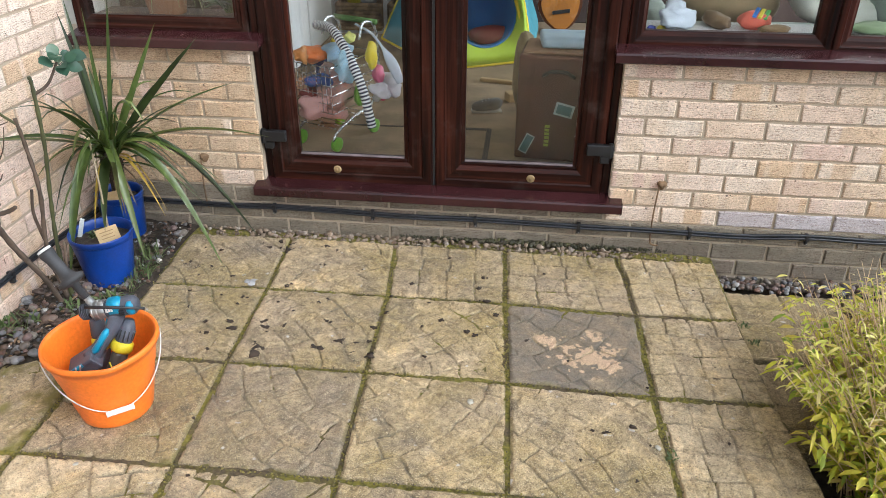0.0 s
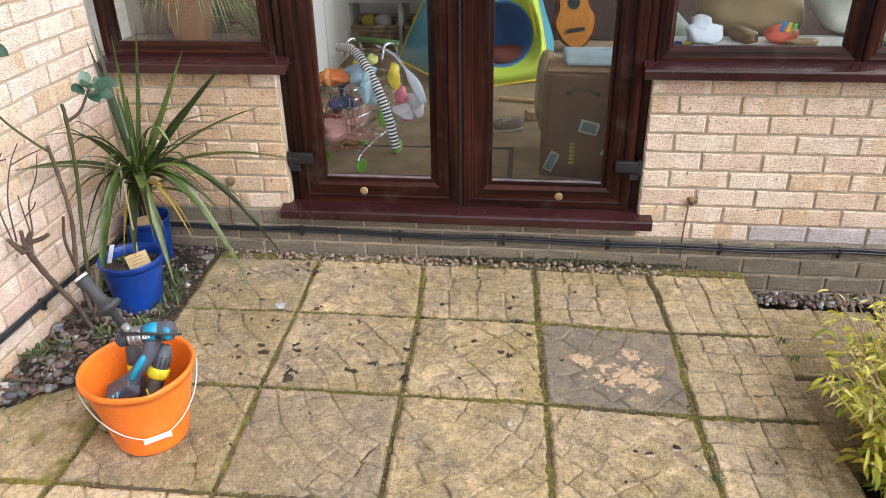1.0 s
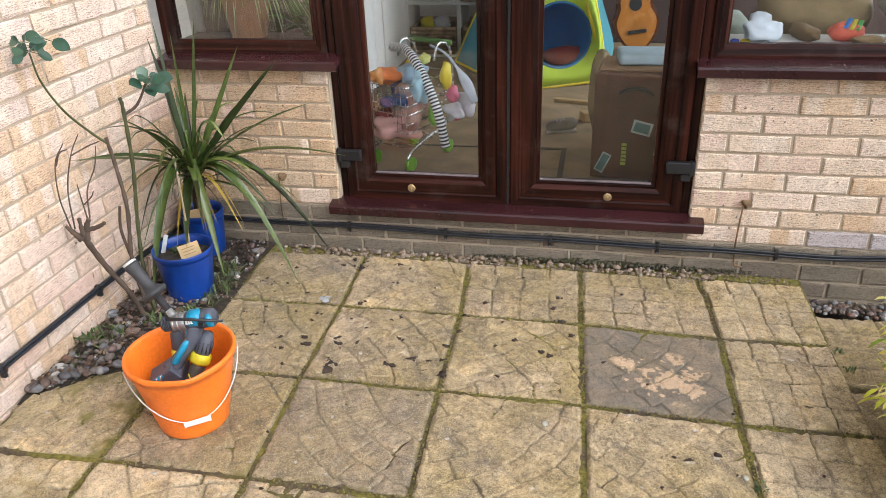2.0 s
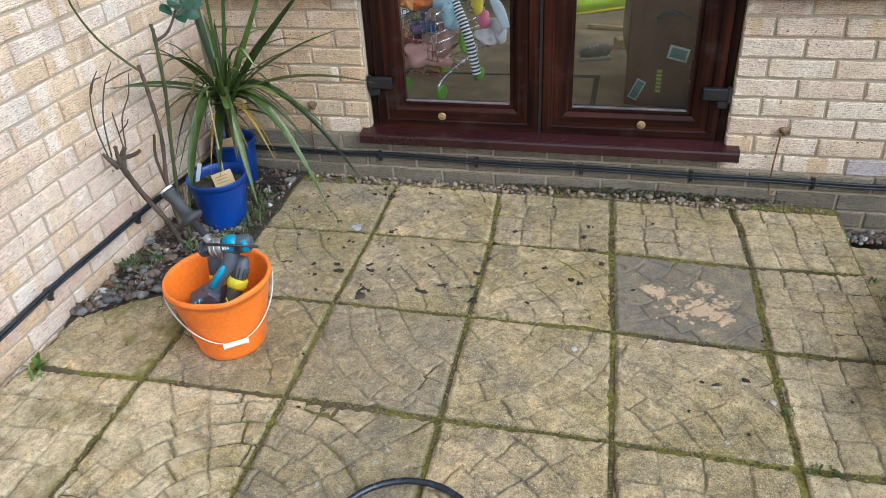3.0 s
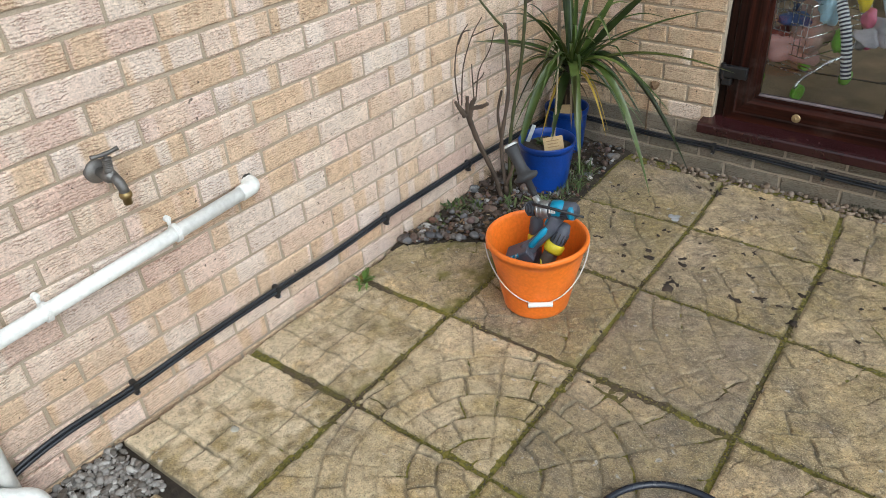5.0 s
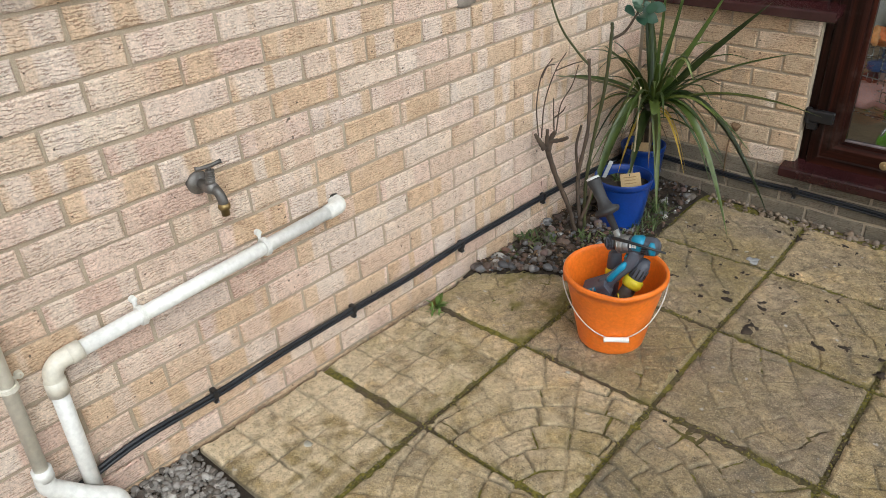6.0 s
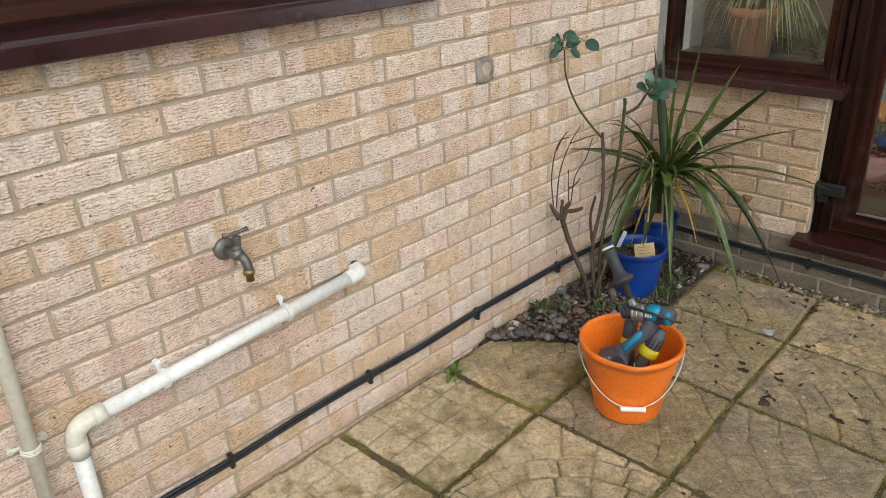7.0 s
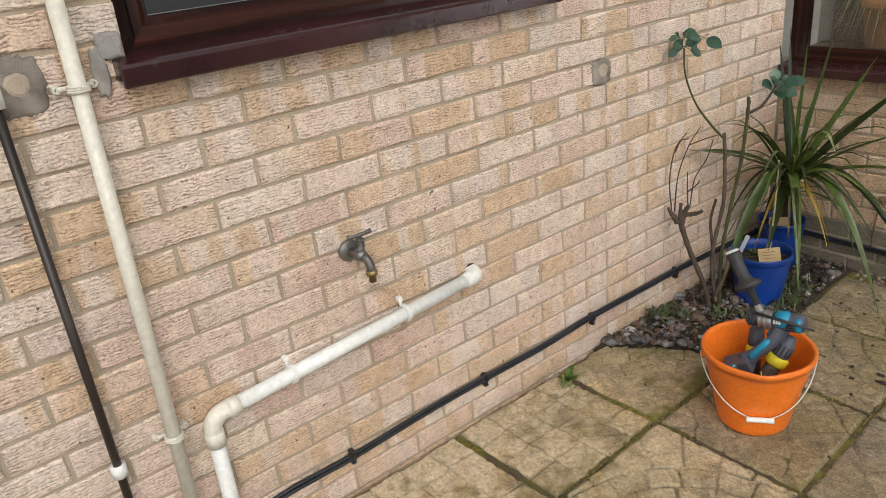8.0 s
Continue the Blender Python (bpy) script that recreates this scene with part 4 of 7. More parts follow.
PEBBLE = stone_material("river_pebbles", [(0.0, (0.035, 0.033, 0.035)), (0.12, (0.125, 0.082, 0.062)), (0.25, (0.055, 0.037, 0.030)), (0.38, (0.172, 0.144, 0.121)), (0.50, (0.058, 0.062, 0.074)), (0.62, (0.203, 0.195, 0.195)), (0.72, (0.086, 0.055, 0.041)), (0.82, (0.164, 0.086, 0.062)), (0.90, (0.117, 0.125, 0.144)), (1.0, (0.468, 0.445, 0.413))])
GRAVEL = stone_material("buff_gravel", [(0.0, (0.17, 0.115, 0.08)), (0.3, (0.26, 0.19, 0.13)), (0.55, (0.11, 0.078, 0.055)), (0.75, (0.33, 0.25, 0.18)), (0.9, (0.20, 0.165, 0.14)), (1.0, (0.42, 0.36, 0.29))])
SHELLS = stone_material("pale_chippings", [(0.0, (0.14, 0.11, 0.09)), (0.25, (0.30, 0.28, 0.26)), (0.45, (0.10, 0.085, 0.07)), (0.65, (0.24, 0.22, 0.205)), (0.85, (0.46, 0.44, 0.41)), (1.0, (0.08, 0.07, 0.06))])

ICO = bmesh.new()
bmesh.ops.create_icosphere(ICO, subdivisions=2, radius=1)
ICO_V = np.array([v.co[:] for v in ICO.verts])
ICO_F = np.array([[v.index for v in f.verts] for f in ICO.faces])
ICO.free()


def stones(name, spots, material, label, category):
    """Loose stones as one mesh; spots: (x, y, z, size, flatness)."""
    rng = np.random.default_rng(len(spots))
    vs, fs = [], []
    for k, (x, y, z, s, flat) in enumerate(spots):
        sx, sy = s * rng.uniform(0.8, 1.3), s * rng.uniform(0.65, 1.0)
        ph = rng.uniform(0, 6, 6)
        f = 1 + 0.13 * np.sin(2.1 * ICO_V[:, 0] + ph[0]) * np.sin(1.9 * ICO_V[:, 1] + ph[1]) + 0.10 * np.sin(3.3 * ICO_V[:, 2] + 2.2 * ICO_V[:, 0] + ph[2])
        p = ICO_V * f[:, None] * (sx, sy, s * flat)
        a, t = rng.uniform(0, 6.3), rng.uniform(-0.5, 0.5)
        ca, sa, ct, st = math.cos(a), math.sin(a), math.cos(t), math.sin(t)
        p = p @ np.array(((1, 0, 0), (0, ct, -st), (0, st, ct))).T @ np.array(((ca, -sa, 0), (sa, ca, 0), (0, 0, 1))).T
        vs.append(p + (x, y, z))
        fs.append(ICO_F + 42 * k)
    me = bpy.data.meshes.new(name)
    me.from_pydata(np.vstack(vs).tolist(), [], np.vstack(fs).tolist())
    me.polygons.foreach_set("use_smooth", [True] * len(me.polygons))
    me.materials.append(material)
    return tagged(new(name, me), label, category, "", "stuff")


rp = random.Random(3)
spots = []
for k in range(1150):
    y = -0.03 - 1.17 * rp.random()
    w = bed_edge(y)
    if w < 0.02:
        continue
    x = 0.015 + (w + 0.008) * rp.random()
    if math.hypot(x - 0.25, y + 0.46) < 0.09 or math.hypot(x - 0.125, y + 0.132) < 0.09:
        continue
    big = rp.random() < (0.24 if y < -0.70 else 0.08)
    s = rp.uniform(0.009, 0.021) if big else rp.uniform(0.003, 0.010)
    spots.append((x, y, 0.016 + s * rp.uniform(0.2, 0.6), s, rp.uniform(0.55, 0.75)))
stones("bed_pebbles", spots, PEBBLE, "rounded brown, grey and white pebbles strewn over dark soil", "pebbles")
spots = []
for k in range(330):
    x = 0.42 + 1.86 * rp.random()
    y = -0.045 + rp.gauss(0, 0.017) - 0.012 * (x > 1.9)
    s = rp.uniform(0.005, 0.013)
    spots.append((x, min(y, -0.008 - s), -0.010 + s * 0.5 + 0.012 * rp.random() * (y > -0.05), s, rp.uniform(0.6, 0.8)))
for k in range(420):
    x, s = rp.uniform(0.45, 2.55), rp.uniform(0.0025, 0.006)
    spots.append((x, -0.05 + rp.gauss(0, 0.022), -0.004 + 0.003 * rp.random(), s, 0.7))
stones("edge_gravel", spots, GRAVEL, "narrow strip of buff gravel between slabs and house wall", "gravel")
spots = []
for k in range(190):
    x, y = 2.61 + 0.62 * rp.random(), -0.075 + rp.gauss(0, 0.028)
    s = rp.uniform(0.007, 0.016)
    spots.append((x, min(y, -0.01 - s), -0.105 + s * 0.6, s, 0.65))
stones("lower_gravel", spots, PEBBLE, "dark pebbles at the foot of the wall by the lower paving", "pebbles")
spots = []
for k in range(1500):
    x, y, s = 0.008 + 0.23 * rp.random(), -2.345 - 0.40 * rp.random(), rp.uniform(0.003, 0.008) if rp.random() < 0.75 else rp.uniform(0.008, 0.014)
    spots.append((x, y, -0.020 + 0.010 * rp.random(), s, rp.uniform(0.35, 0.8)))
stones("drain_chippings", spots, SHELLS, "pale stone chippings filling the drain gully", "gravel")
spots = []
for k in range(520):
    x = rp.uniform(1.30, 2.42)
    s = rp.uniform(0.006, 0.013) * (1 - abs(x - 1.86) / 0.75)
    if s > 0.002:
        spots.append((x, -0.012 - abs(rp.gauss(0, 0.009)), 0.002 + 0.010 * rp.random(), s, rp.uniform(0.7, 1.0)))
stones("moss_ridge", spots, stone_material("dark_wall_moss", [(0.0, (0.022, 0.022, 0.010)), (0.5, (0.045, 0.042, 0.014)), (0.8, (0.03, 0.022, 0.014)), (1.0, (0.085, 0.08, 0.02))]), "dark ridge of damp moss and earth along the wall foot", "moss")
MOSS = stone_material("joint_moss", [(0.0, (0.055, 0.040, 0.024)), (0.35, (0.115, 0.095, 0.028)), (0.6, (0.28, 0.235, 0.04)), (0.8, (0.075, 0.052, 0.032)), (1.0, (0.26, 0.22, 0.05))])
spots = []
for k in range(8200):
    j = rp.randint(0, 5)
    if rp.random() < 0.5:
        i, t = rp.randint(0, 4), rp.random()
        (x0, y0), (x1, y1) = node(i, j), node(i, j + 1)
    else:
        i, t = rp.randint(0, 4), rp.random()
        (x0, y0), (x1, y1) = node(i, j), node(i + 1, j)
    x, y = x0 + (x1 - x0) * t, y0 + (y1 - y0) * t
    if noise.noise((x * 3.1, y * 3.1, 2.0)) + 0.35 * rp.random() < -0.02:
        continue
    s = rp.uniform(0.0010, 0.0036)
    spots.append((x + rp.gauss(0, 0.0046), y + rp.gauss(0, 0.0046), -0.0058 + 0.003 * rp.random(), s, rp.uniform(0.6, 0.9)))
stones("joint_crumbs", spots, MOSS, "olive moss and brown earth crumbs in the paving joints", "moss")
bm = bmesh.new()
box(bm, 0.0, 0.48, -2.80, -2.325, -0.10, -0.022)
tagged(part("gully_bed", bm, SOIL, None, "dark bed of the drain gully under chippings"), kind="structure", category="ground")
bm = bmesh.new()
obox(bm, pose(0.115, -2.60, -0.018, 0, 0, -52), 0.19, 0.022, 0.05, 0.004)
tagged(part("gully_edging", bm, plain("wet_grey_timber", (0.16, 0.13, 0.11), 0.8, 0, 0.4, 20, 0.4), None, "short grey edging board beside the drain gully", False, (0.115, -2.60, -0.04)), category="edging")


# ---- leaves ----
def leaf_material(name, stops, rough=0.42, trans=0.25, per="island"):
    m, n, l, b = shader(name, rough)
    if per == "island":
        ge = n.new("ShaderNodeNewGeometry")
        fac = ge.outputs["Random Per Island"]
    else:
        fac = n.new("ShaderNodeObjectInfo").outputs["Random"]
    base = ramp(n, l, fac, stops)
    v = coords(n, l)
    blot = ramp(n, l, noise_at(n, l, v, 24, 4), [(0.3, g(0.68)), (0.7, g(1.2))])
    col = mixc(n, l, 1.0, base, blot, "MULTIPLY")
    l.new(col, b.inputs["Base Color"])
    tr = n.new("ShaderNodeBsdfTranslucent")
    l.new(col, tr.inputs["Color"])
    mx = n.new("ShaderNodeMixShader")
    mx.inputs[0].default_value = trans
    l.new(b.outputs[0], mx.inputs[1])
    l.new(tr.outputs[0], mx.inputs[2])
    l.new(mx.outputs[0], n["Material Output"].inputs["Surface"])
    bump(n, l, b, noise_at(n, l, v, 150, 3), 0.15, 0.002)
    return m


def blade(bm, pts, width, fold=0.25, shape="sword", up=(0, 0, 1)):
    """A long folded leaf through the points."""
    pts = [Vector(p) for p in pts]
    n = len(pts) - 1
    prev = None
    for i, p in enumerate(pts):
        t = i / n
        d = (pts[min(i + 1, n)] - pts[max(i - 1, 0)]).normalized()
        side = d.cross(Vector(up))
        side = side.normalized() if side.length > 1e-3 else Vector((1, 0, 0))
        nor = side.cross(d)
        w = width * (min(1, 0.45 + 2.2 * t) * (1 - t ** 3.2) if shape == "sword" else math.sin(math.pi * min(1, 0.06 + 0.94 * t)) ** 0.7 if t < 1 else 0)
        w = max(w, 0.0004)
        row = [bm.verts.new(p - side * w + nor * fold * w), bm.verts.new(p), bm.verts.new(p + side * w + nor * fold * w)]
        if prev:
            bm.faces.new((prev[0], prev[1], row[1], row[0]))
            bm.faces.new((prev[1], prev[2], row[2], row[1]))
        prev = row


def arch(a, b, lift, steps=9, droop=0.0):
    a, b = Vector(a), Vector(b)
    out = []
    for k in range(steps + 1):
        t = k / steps
        p = a.lerp(b, t)
        p.z += lift * 4 * t * (1 - t) * (1.15 - 0.45 * t) - droop * max(0, t - 0.75) * 4
        out.append(p)
    return out


GREEN_LEAF = leaf_material("cordyline_leaf", [(0.0, (0.018, 0.030, 0.007)), (0.35, (0.038, 0.066, 0.013)), (0.65, (0.066, 0.100, 0.020)), (0.85, (0.14, 0.17, 0.04)), (1.0, (0.034, 0.034, 0.011))], 0.33, 0.12, "object")
YELLOW_LEAF = leaf_material("yellowed_leaf", [(0.0, (0.62, 0.42, 0.05)), (1.0, (0.50, 0.36, 0.08))], 0.45, 0.2)
BLUE_POT = plain("blue_glazed_pot", (0.007, 0.046, 0.27), 0.33, 0, 0.35, 22, 0.25)


def pot(x, y, label, r0, r1, h):
    ob = thing("plant_pot", (x, y, 0.004), label, "plant pot", "blue pots in the corner")
    bm = bmesh.new()
    t = 0.006

    def weave(a, z):
        return 0.0012 * math.sin(38 * a) * math.sin(z * 420)

    prof = [(0.0, 0.0), (r0 - 0.004, 0.0), (r0, 0.004)] + [(r0 + (r1 - 0.006 - r0) * k / 30, 0.004 + (h - 0.034) * k / 30) for k in range(1, 31)]
    lathe(bm, prof, pose(x, y, 0.004), 76, weave)
    part("body", bm, BLUE_POT, ob, "", True)
    bm = bmesh.new()
    lathe(bm, [(r1 - 0.009, h - 0.030), (r1 - 0.003, h - 0.026), (r1 - 0.001, h - 0.010), (r1 - 0.001, h - 0.002), (r1 - 0.003, h), (r1 - 0.009, h - 0.004), (r1 - 0.010, h - 0.03), (r1 - 0.02, h - 0.08)], pose(x, y, 0.004), 48)
    part("rim", bm, BLUE_POT, ob, "rounded blue rim", True)
    bm = bmesh.new()
    rings = lathe(bm, [(r1 - 0.010, h - 0.040), (r1 * 0.6, h - 0.030), (r1 * 0.2, h - 0.026)], pose(x, y, 0.004), 24)
    bm.faces.new(rings[-1])
    for v in bm.verts:
        v.co.z += 0.008 * noise.noise(v.co * 60)
    part("compost", bm, SOIL, ob, "dark compost", True)
    return ob


pot(0.238, -0.488, "round blue textured plant pot with a cardboard label in it", 0.084, 0.116, 0.213)
pot(0.125, -0.132, "round blue plant pot standing in the corner behind another", 0.078, 0.098, 0.205)

CR = (0.205, -0.255, 0.405)
cordyline = thing("cordyline", (0.125, -0.132, 0.17), "spiky green cordyline with arching sword leaves in a blue pot", "plant")
bm = bmesh.new()
tube(bm, curve_pts([(0.125, -0.132, 0.15), (0.165, -0.18, 0.31), (CR[0], CR[1], CR[2] - 0.01), (CR[0], CR[1] - 0.005, CR[2] + 0.06)], 6), [0.030] * 9 + [0.034, 0.038, 0.040, 0.038, 0.034, 0.030, 0.026, 0.02, 0.014, 0.008], 14)
part("trunk", bm, plain("fibrous_trunk", (0.060, 0.043, 0.030), 0.9, 0, 0.5, 50, 0.8), cordyline, "brown fibrous trunk", True)
# (tip, lift of the arch, half width)
TIPS = [((0.775, -0.18, 0.485), 0.075, 0.0085), ((0.05, -0.68, 0.625), 0.03, 0.010), ((0.665, -0.14, 0.67), 0.05, 0.010), ((0.545, -0.15, 0.82), 0.02, 0.016),
        ((0.40, -0.14, 0.86), 0.01, 0.014), ((0.285, -0.20, 0.96), 0.0, 0.010), ((0.225, -0.26, 0.93), 0.0, 0.009), ((0.13, -0.20, 0.95), 0.0, 0.012), ((0.09, -0.19, 0.90), 0.01, 0.013),
        ((0.645, -0.37, 0.015), 0.19, 0.015), ((0.70, -0.12, 0.025), 0.19, 0.015), ((0.40, -0.50, 0.10), 0.16, 0.012), ((0.285, -0.53, 0.235), 0.06, 0.014), ((0.13, -0.58, 0.04), 0.17, 0.015),
        ((0.56, -0.30, 0.29), 0.10, 0.008), ((0.64, -0.22, 0.30), 0.11, 0.007), ((0.055, -0.40, 0.16), 0.16, 0.007), ((0.05, -0.48, 0.22), 0.15, 0.007), ((0.035, -0.30, 0.26), 0.13, 0.007),
        ((0.02, -0.62, 0.60), 0.04, 0.012), ((0.47, -0.10, 0.22), 0.12, 0.007), ((0.10, -0.10, 0.70), 0.03, 0.008)]
rl = random.Random(8)
for tip, lift, w in TIPS:
    bm = bmesh.new()
    tip = Vector(CR) + (Vector(tip) - Vector(CR)) * (1.10 if tip[2] > 0.3 else 1.0)
    tip.x, tip.y = max(0.012, tip.x), min(-0.012, tip.y)
    a = Vector(CR) + Vector((rl.uniform(-0.012, 0.012), rl.uniform(-0.012, 0.012), rl.uniform(0.0, 0.05)))
    blade(bm, arch(a, tip, lift, 12), w * (1.55 if tip[2] < 0.78 else 0.90), rl.uniform(0.35, 0.8), "sword", (rl.uniform(-0.15, 0.15), rl.uniform(-0.15, 0.15), 1) if tip[2] < 0.75 else (0.8, -0.6, 0.3))
    part("leaf", bm, GREEN_LEAF, cordyline, "", True)
for k in range(42):
    # younger, thinner leaves: some stand, most arch over and hang
    ang, el = rl.uniform(0, 6.28), rl.uniform(-0.9, 0.9)
    ln = rl.uniform(0.24, 0.50)
    tip = Vector(CR) + ln * Vector((math.cos(ang) * math.cos(el), math.sin(ang) * math.cos(el), math.sin(el)))
    tip.x, tip.y, tip.z = max(tip.x, 0.02), min(tip.y, -0.02), max(tip.z, 0.12)
    bm = bmesh.new()
    blade(bm, arch(Vector(CR) + Vector((rl.uniform(-0.02, 0.02), rl.uniform(-0.02, 0.02), rl.uniform(-0.05, 0.05))), tip, rl.uniform(0.04, 0.14), 12, rl.uniform(0, 0.05)), rl.uniform(0.005, 0.011), rl.uniform(0.3, 0.8), "sword", (rl.uniform(-0.4, 0.4), rl.uniform(-0.4, 0.4), 1))
    part("leaf", bm, GREEN_LEAF, cordyline, "", True)
DRY_LEAF = leaf_material("withered_leaf", [(0.0, (0.10, 0.065, 0.035)), (1.0, (0.20, 0.145, 0.08))], 0.7, 0.1, "object")
for k in range(12):
    ang = rl.uniform(0, 6.28)
    tip = Vector((max(0.02, CR[0] + 0.10 * math.cos(ang)), min(-0.02, CR[1] + 0.10 * math.sin(ang)), rl.uniform(0.18, 0.30)))
    bm = bmesh.new()
    blade(bm, arch(Vector(CR) - Vector((0, 0, rl.uniform(0.0, 0.06))), tip, rl.uniform(0.03, 0.07), 8), 0.006, 0.7)
    part("leaf", bm, DRY_LEAF, cordyline, "withered brown leaf", True)
for tip, lift in (((0.405, -0.30, 0.19), 0.11), ((0.375, -0.22, 0.17), 0.12), ((0.17, -0.42, 0.17), 0.10)):
    bm = bmesh.new()
    blade(bm, arch(Vector(CR) - Vector((0, 0, 0.02)), tip, lift, 9), 0.008, 0.4)
    part("leaf", bm, YELLOW_LEAF, cordyline, "dying yellow leaf", True)

rf = random.Random(77)
bm = bmesh.new()
for k in range(420):
    y = -0.05 - 1.1 * rf.random()
    w = bed_edge(y)
    if w < 0.03:
        continue
    x, a, ln = 0.02 + (w - 0.02) * rf.random(), rf.uniform(0, 6.28), rf.uniform(0.008, 0.028)
    d = Vector((math.cos(a), math.sin(a), rf.uniform(-0.2, 0.35))) * ln
    q = Vector((x, y, rf.uniform(0.020, 0.034)))
    blade(bm, [q, q + d * 0.35 + Vector((0, 0, 0.003)), q + d * 0.7 + Vector((0, 0, 0.003)), q + d], ln * rf.uniform(0.12, 0.32), rf.uniform(-0.5, 0.6), "leaf", (rf.uniform(-0.3, 0.3), rf.uniform(-0.3, 0.3), 1))
tagged(part("leaf_litter", bm, leaf_material("brown_litter", [(0.0, (0.035, 0.022, 0.014)), (0.5, (0.085, 0.050, 0.028)), (0.85, (0.16, 0.10, 0.055)), (1.0, (0.28, 0.20, 0.12))], 0.8, 0.05), None, "brown dead leaf scraps strewn between the pebbles", True), category="leaf litter", kind="stuff")

# cardboard label, plastic tag and cane in the front pot
CARD = plain("corrugated_card", (0.50, 0.36, 0.19), 0.85, 0, 0.25, 40, 0.3)
card = thing("plant_label", (0.285, -0.52, 0.18), "torn piece of brown cardboard with faint writing in the pot", "label")
cm = pose(0.290, -0.525, 0.222, 72, -12, 28)
bm = bmesh.new()
obox(bm, cm, 0.078, 0.054, 0.0035, 0.001)
part("card", bm, CARD, card)
for k, w in ((0.012, 0.05), (0.0, 0.042), (-0.012, 0.046)):
    bm = bmesh.new()
    obox(bm, cm @ pose(-0.002, k, 0.0022), w, 0.0035, 0.0008)
    part("writing", bm, plain("faint_pencil", (0.30, 0.20, 0.10), 0.9), card, "faint handwriting line")
bm = bmesh.new()
obox(bm, pose(0.15, -0.205, 0.215, 68, -6, 20), 0.075, 0.05, 0.0035, 0.001)
tagged(part("plant_label", bm, CARD, None, "torn piece of brown cardboard in the back pot", False, (0.15, -0.20, 0.185)), category="label")
bm = bmesh.new()
obox(bm, pose(0.165, -0.49, 0.222, 8, 18, 30), 0.016, 0.0012, 0.085, 0.0004)
tagged(part("plant_tag", bm, plain("white_plastic_tag", (0.62, 0.64, 0.64), 0.4), None, "pale plastic plant tag stuck in the pot", False, (0.165, -0.49, 0.18)), category="label")
bm = bmesh.new()
tube(bm, curve_pts([(0.262, -0.475, 0.17), (0.258, -0.455, 0.38), (0.246, -0.43, 0.565)], 5), [0.0038] * 10 + [0.003], 8)
tagged(part("cane", bm, plain("pale_cane", (0.42, 0.34, 0.22), 0.75, 0, 0.35, 40, 0.3), None, "thin pale cane stuck in the pot", True, (0.262, -0.475, 0.195)), category="cane")


def tuft(name, c, n, ln, wid, material, label, seed, spread=0.9, shape="sword"):
    rng = random.Random(seed)
    bm = bmesh.new()
    for k in range(n):
        a, e = rng.uniform(0, 6.28), rng.uniform(0.15, 1.4)
        d = Vector((math.cos(a) * math.cos(e), math.sin(a) * math.cos(e), math.sin(e))) * ln * rng.uniform(0.5, 1.1)
        s = Vector(c) + Vector((rng.uniform(-0.03, 0.03), rng.uniform(-0.03, 0.03), 0)) * spread
        blade(bm, arch(s, s + d, ln * 0.12, 4), wid * rng.uniform(0.7, 1.2), 0.2, shape)
    return tagged(part(name, bm, material, None, label, True, c), category="weed")


WEED = leaf_material("weed_leaf", [(0.0, (0.055, 0.085, 0.025)), (0.5, (0.10, 0.145, 0.045)), (1.0, (0.17, 0.20, 0.08))], 0.5, 0.25)
for k, (x, y, n, ln, sh) in enumerate(((0.055, -0.86, 34, 0.065, "leaf"), (0.10, -0.82, 26, 0.06, "leaf"), (0.06, -0.98, 18, 0.05, "leaf"), (0.345, -0.36, 46, 0.075, "sword"), (0.36, -0.46, 40, 0.07, "sword"), (0.35, -0.55, 34, 0.06, "sword"),
                                       (0.31, -0.30, 30, 0.08, "sword"), (0.33, -0.66, 26, 0.06, "leaf"), (0.22, -0.72, 18, 0.05, "leaf"), (0.30, -0.86, 22, 0.05, "leaf"), (0.225, -0.48, 24, 0.045, "leaf"))):
    tuft("weed", (x, y, 0.012 if k < 10 else 0.182), n, ln, 0.0045 if sh == "leaf" else 0.0022, WEED, "low green weed growing among the pebbles" if k < 10 else "small green seedling growing in the blue pot", 40 + k, 1.2, sh)
FRESH = leaf_material("fresh_weed_leaf", [(0.0, (0.13, 0.22, 0.05)), (0.5, (0.20, 0.31, 0.08)), (1.0, (0.28, 0.36, 0.13))], 0.5, 0.3)
tuft("weed", (0.075, -1.425, 0.002), 11, 0.06, 0.011, FRESH, "small broad-leaved weed in a paving joint", 70, 0.4, "leaf")
tuft("weed", (0.10, -1.46, 0.002), 8, 0.055, 0.004, FRESH, "thin trailing weed in a paving joint", 71, 0.4, "leaf")
for k, (x, y) in enumerate(((2.264, -1.20), (2.35, -1.393), (2.30, -1.392), (2.62, -0.52), (2.63, -0.62))):
    tuft("moss_tuft", (x, y, -0.008), 16, 0.022, 0.003, WEED, "tuft of bright moss in a paving joint", 80 + k, 0.5, "leaf")

# rose: pruned stems in the bed
BARK = plain("rose_bark", (0.105, 0.072, 0.050), 0.8, 0, 0.45, 60, 0.6)
STEM = plain("green_rose_stem", (0.070, 0.075, 0.024), 0.55, 0, 0.4, 40, 0.3)
ROSE_LEAF = leaf_material("rose_leaf", [(0.0, (0.030, 0.075, 0.050)), (0.5, (0.045, 0.105, 0.065)), (1.0, (0.095, 0.165, 0.10))], 0.35, 0.12, "object")
rose = thing("rose_bush", (0.14, -0.67, 0.01), "pruned rose with bare brown stems and a few leaves", "shrub")


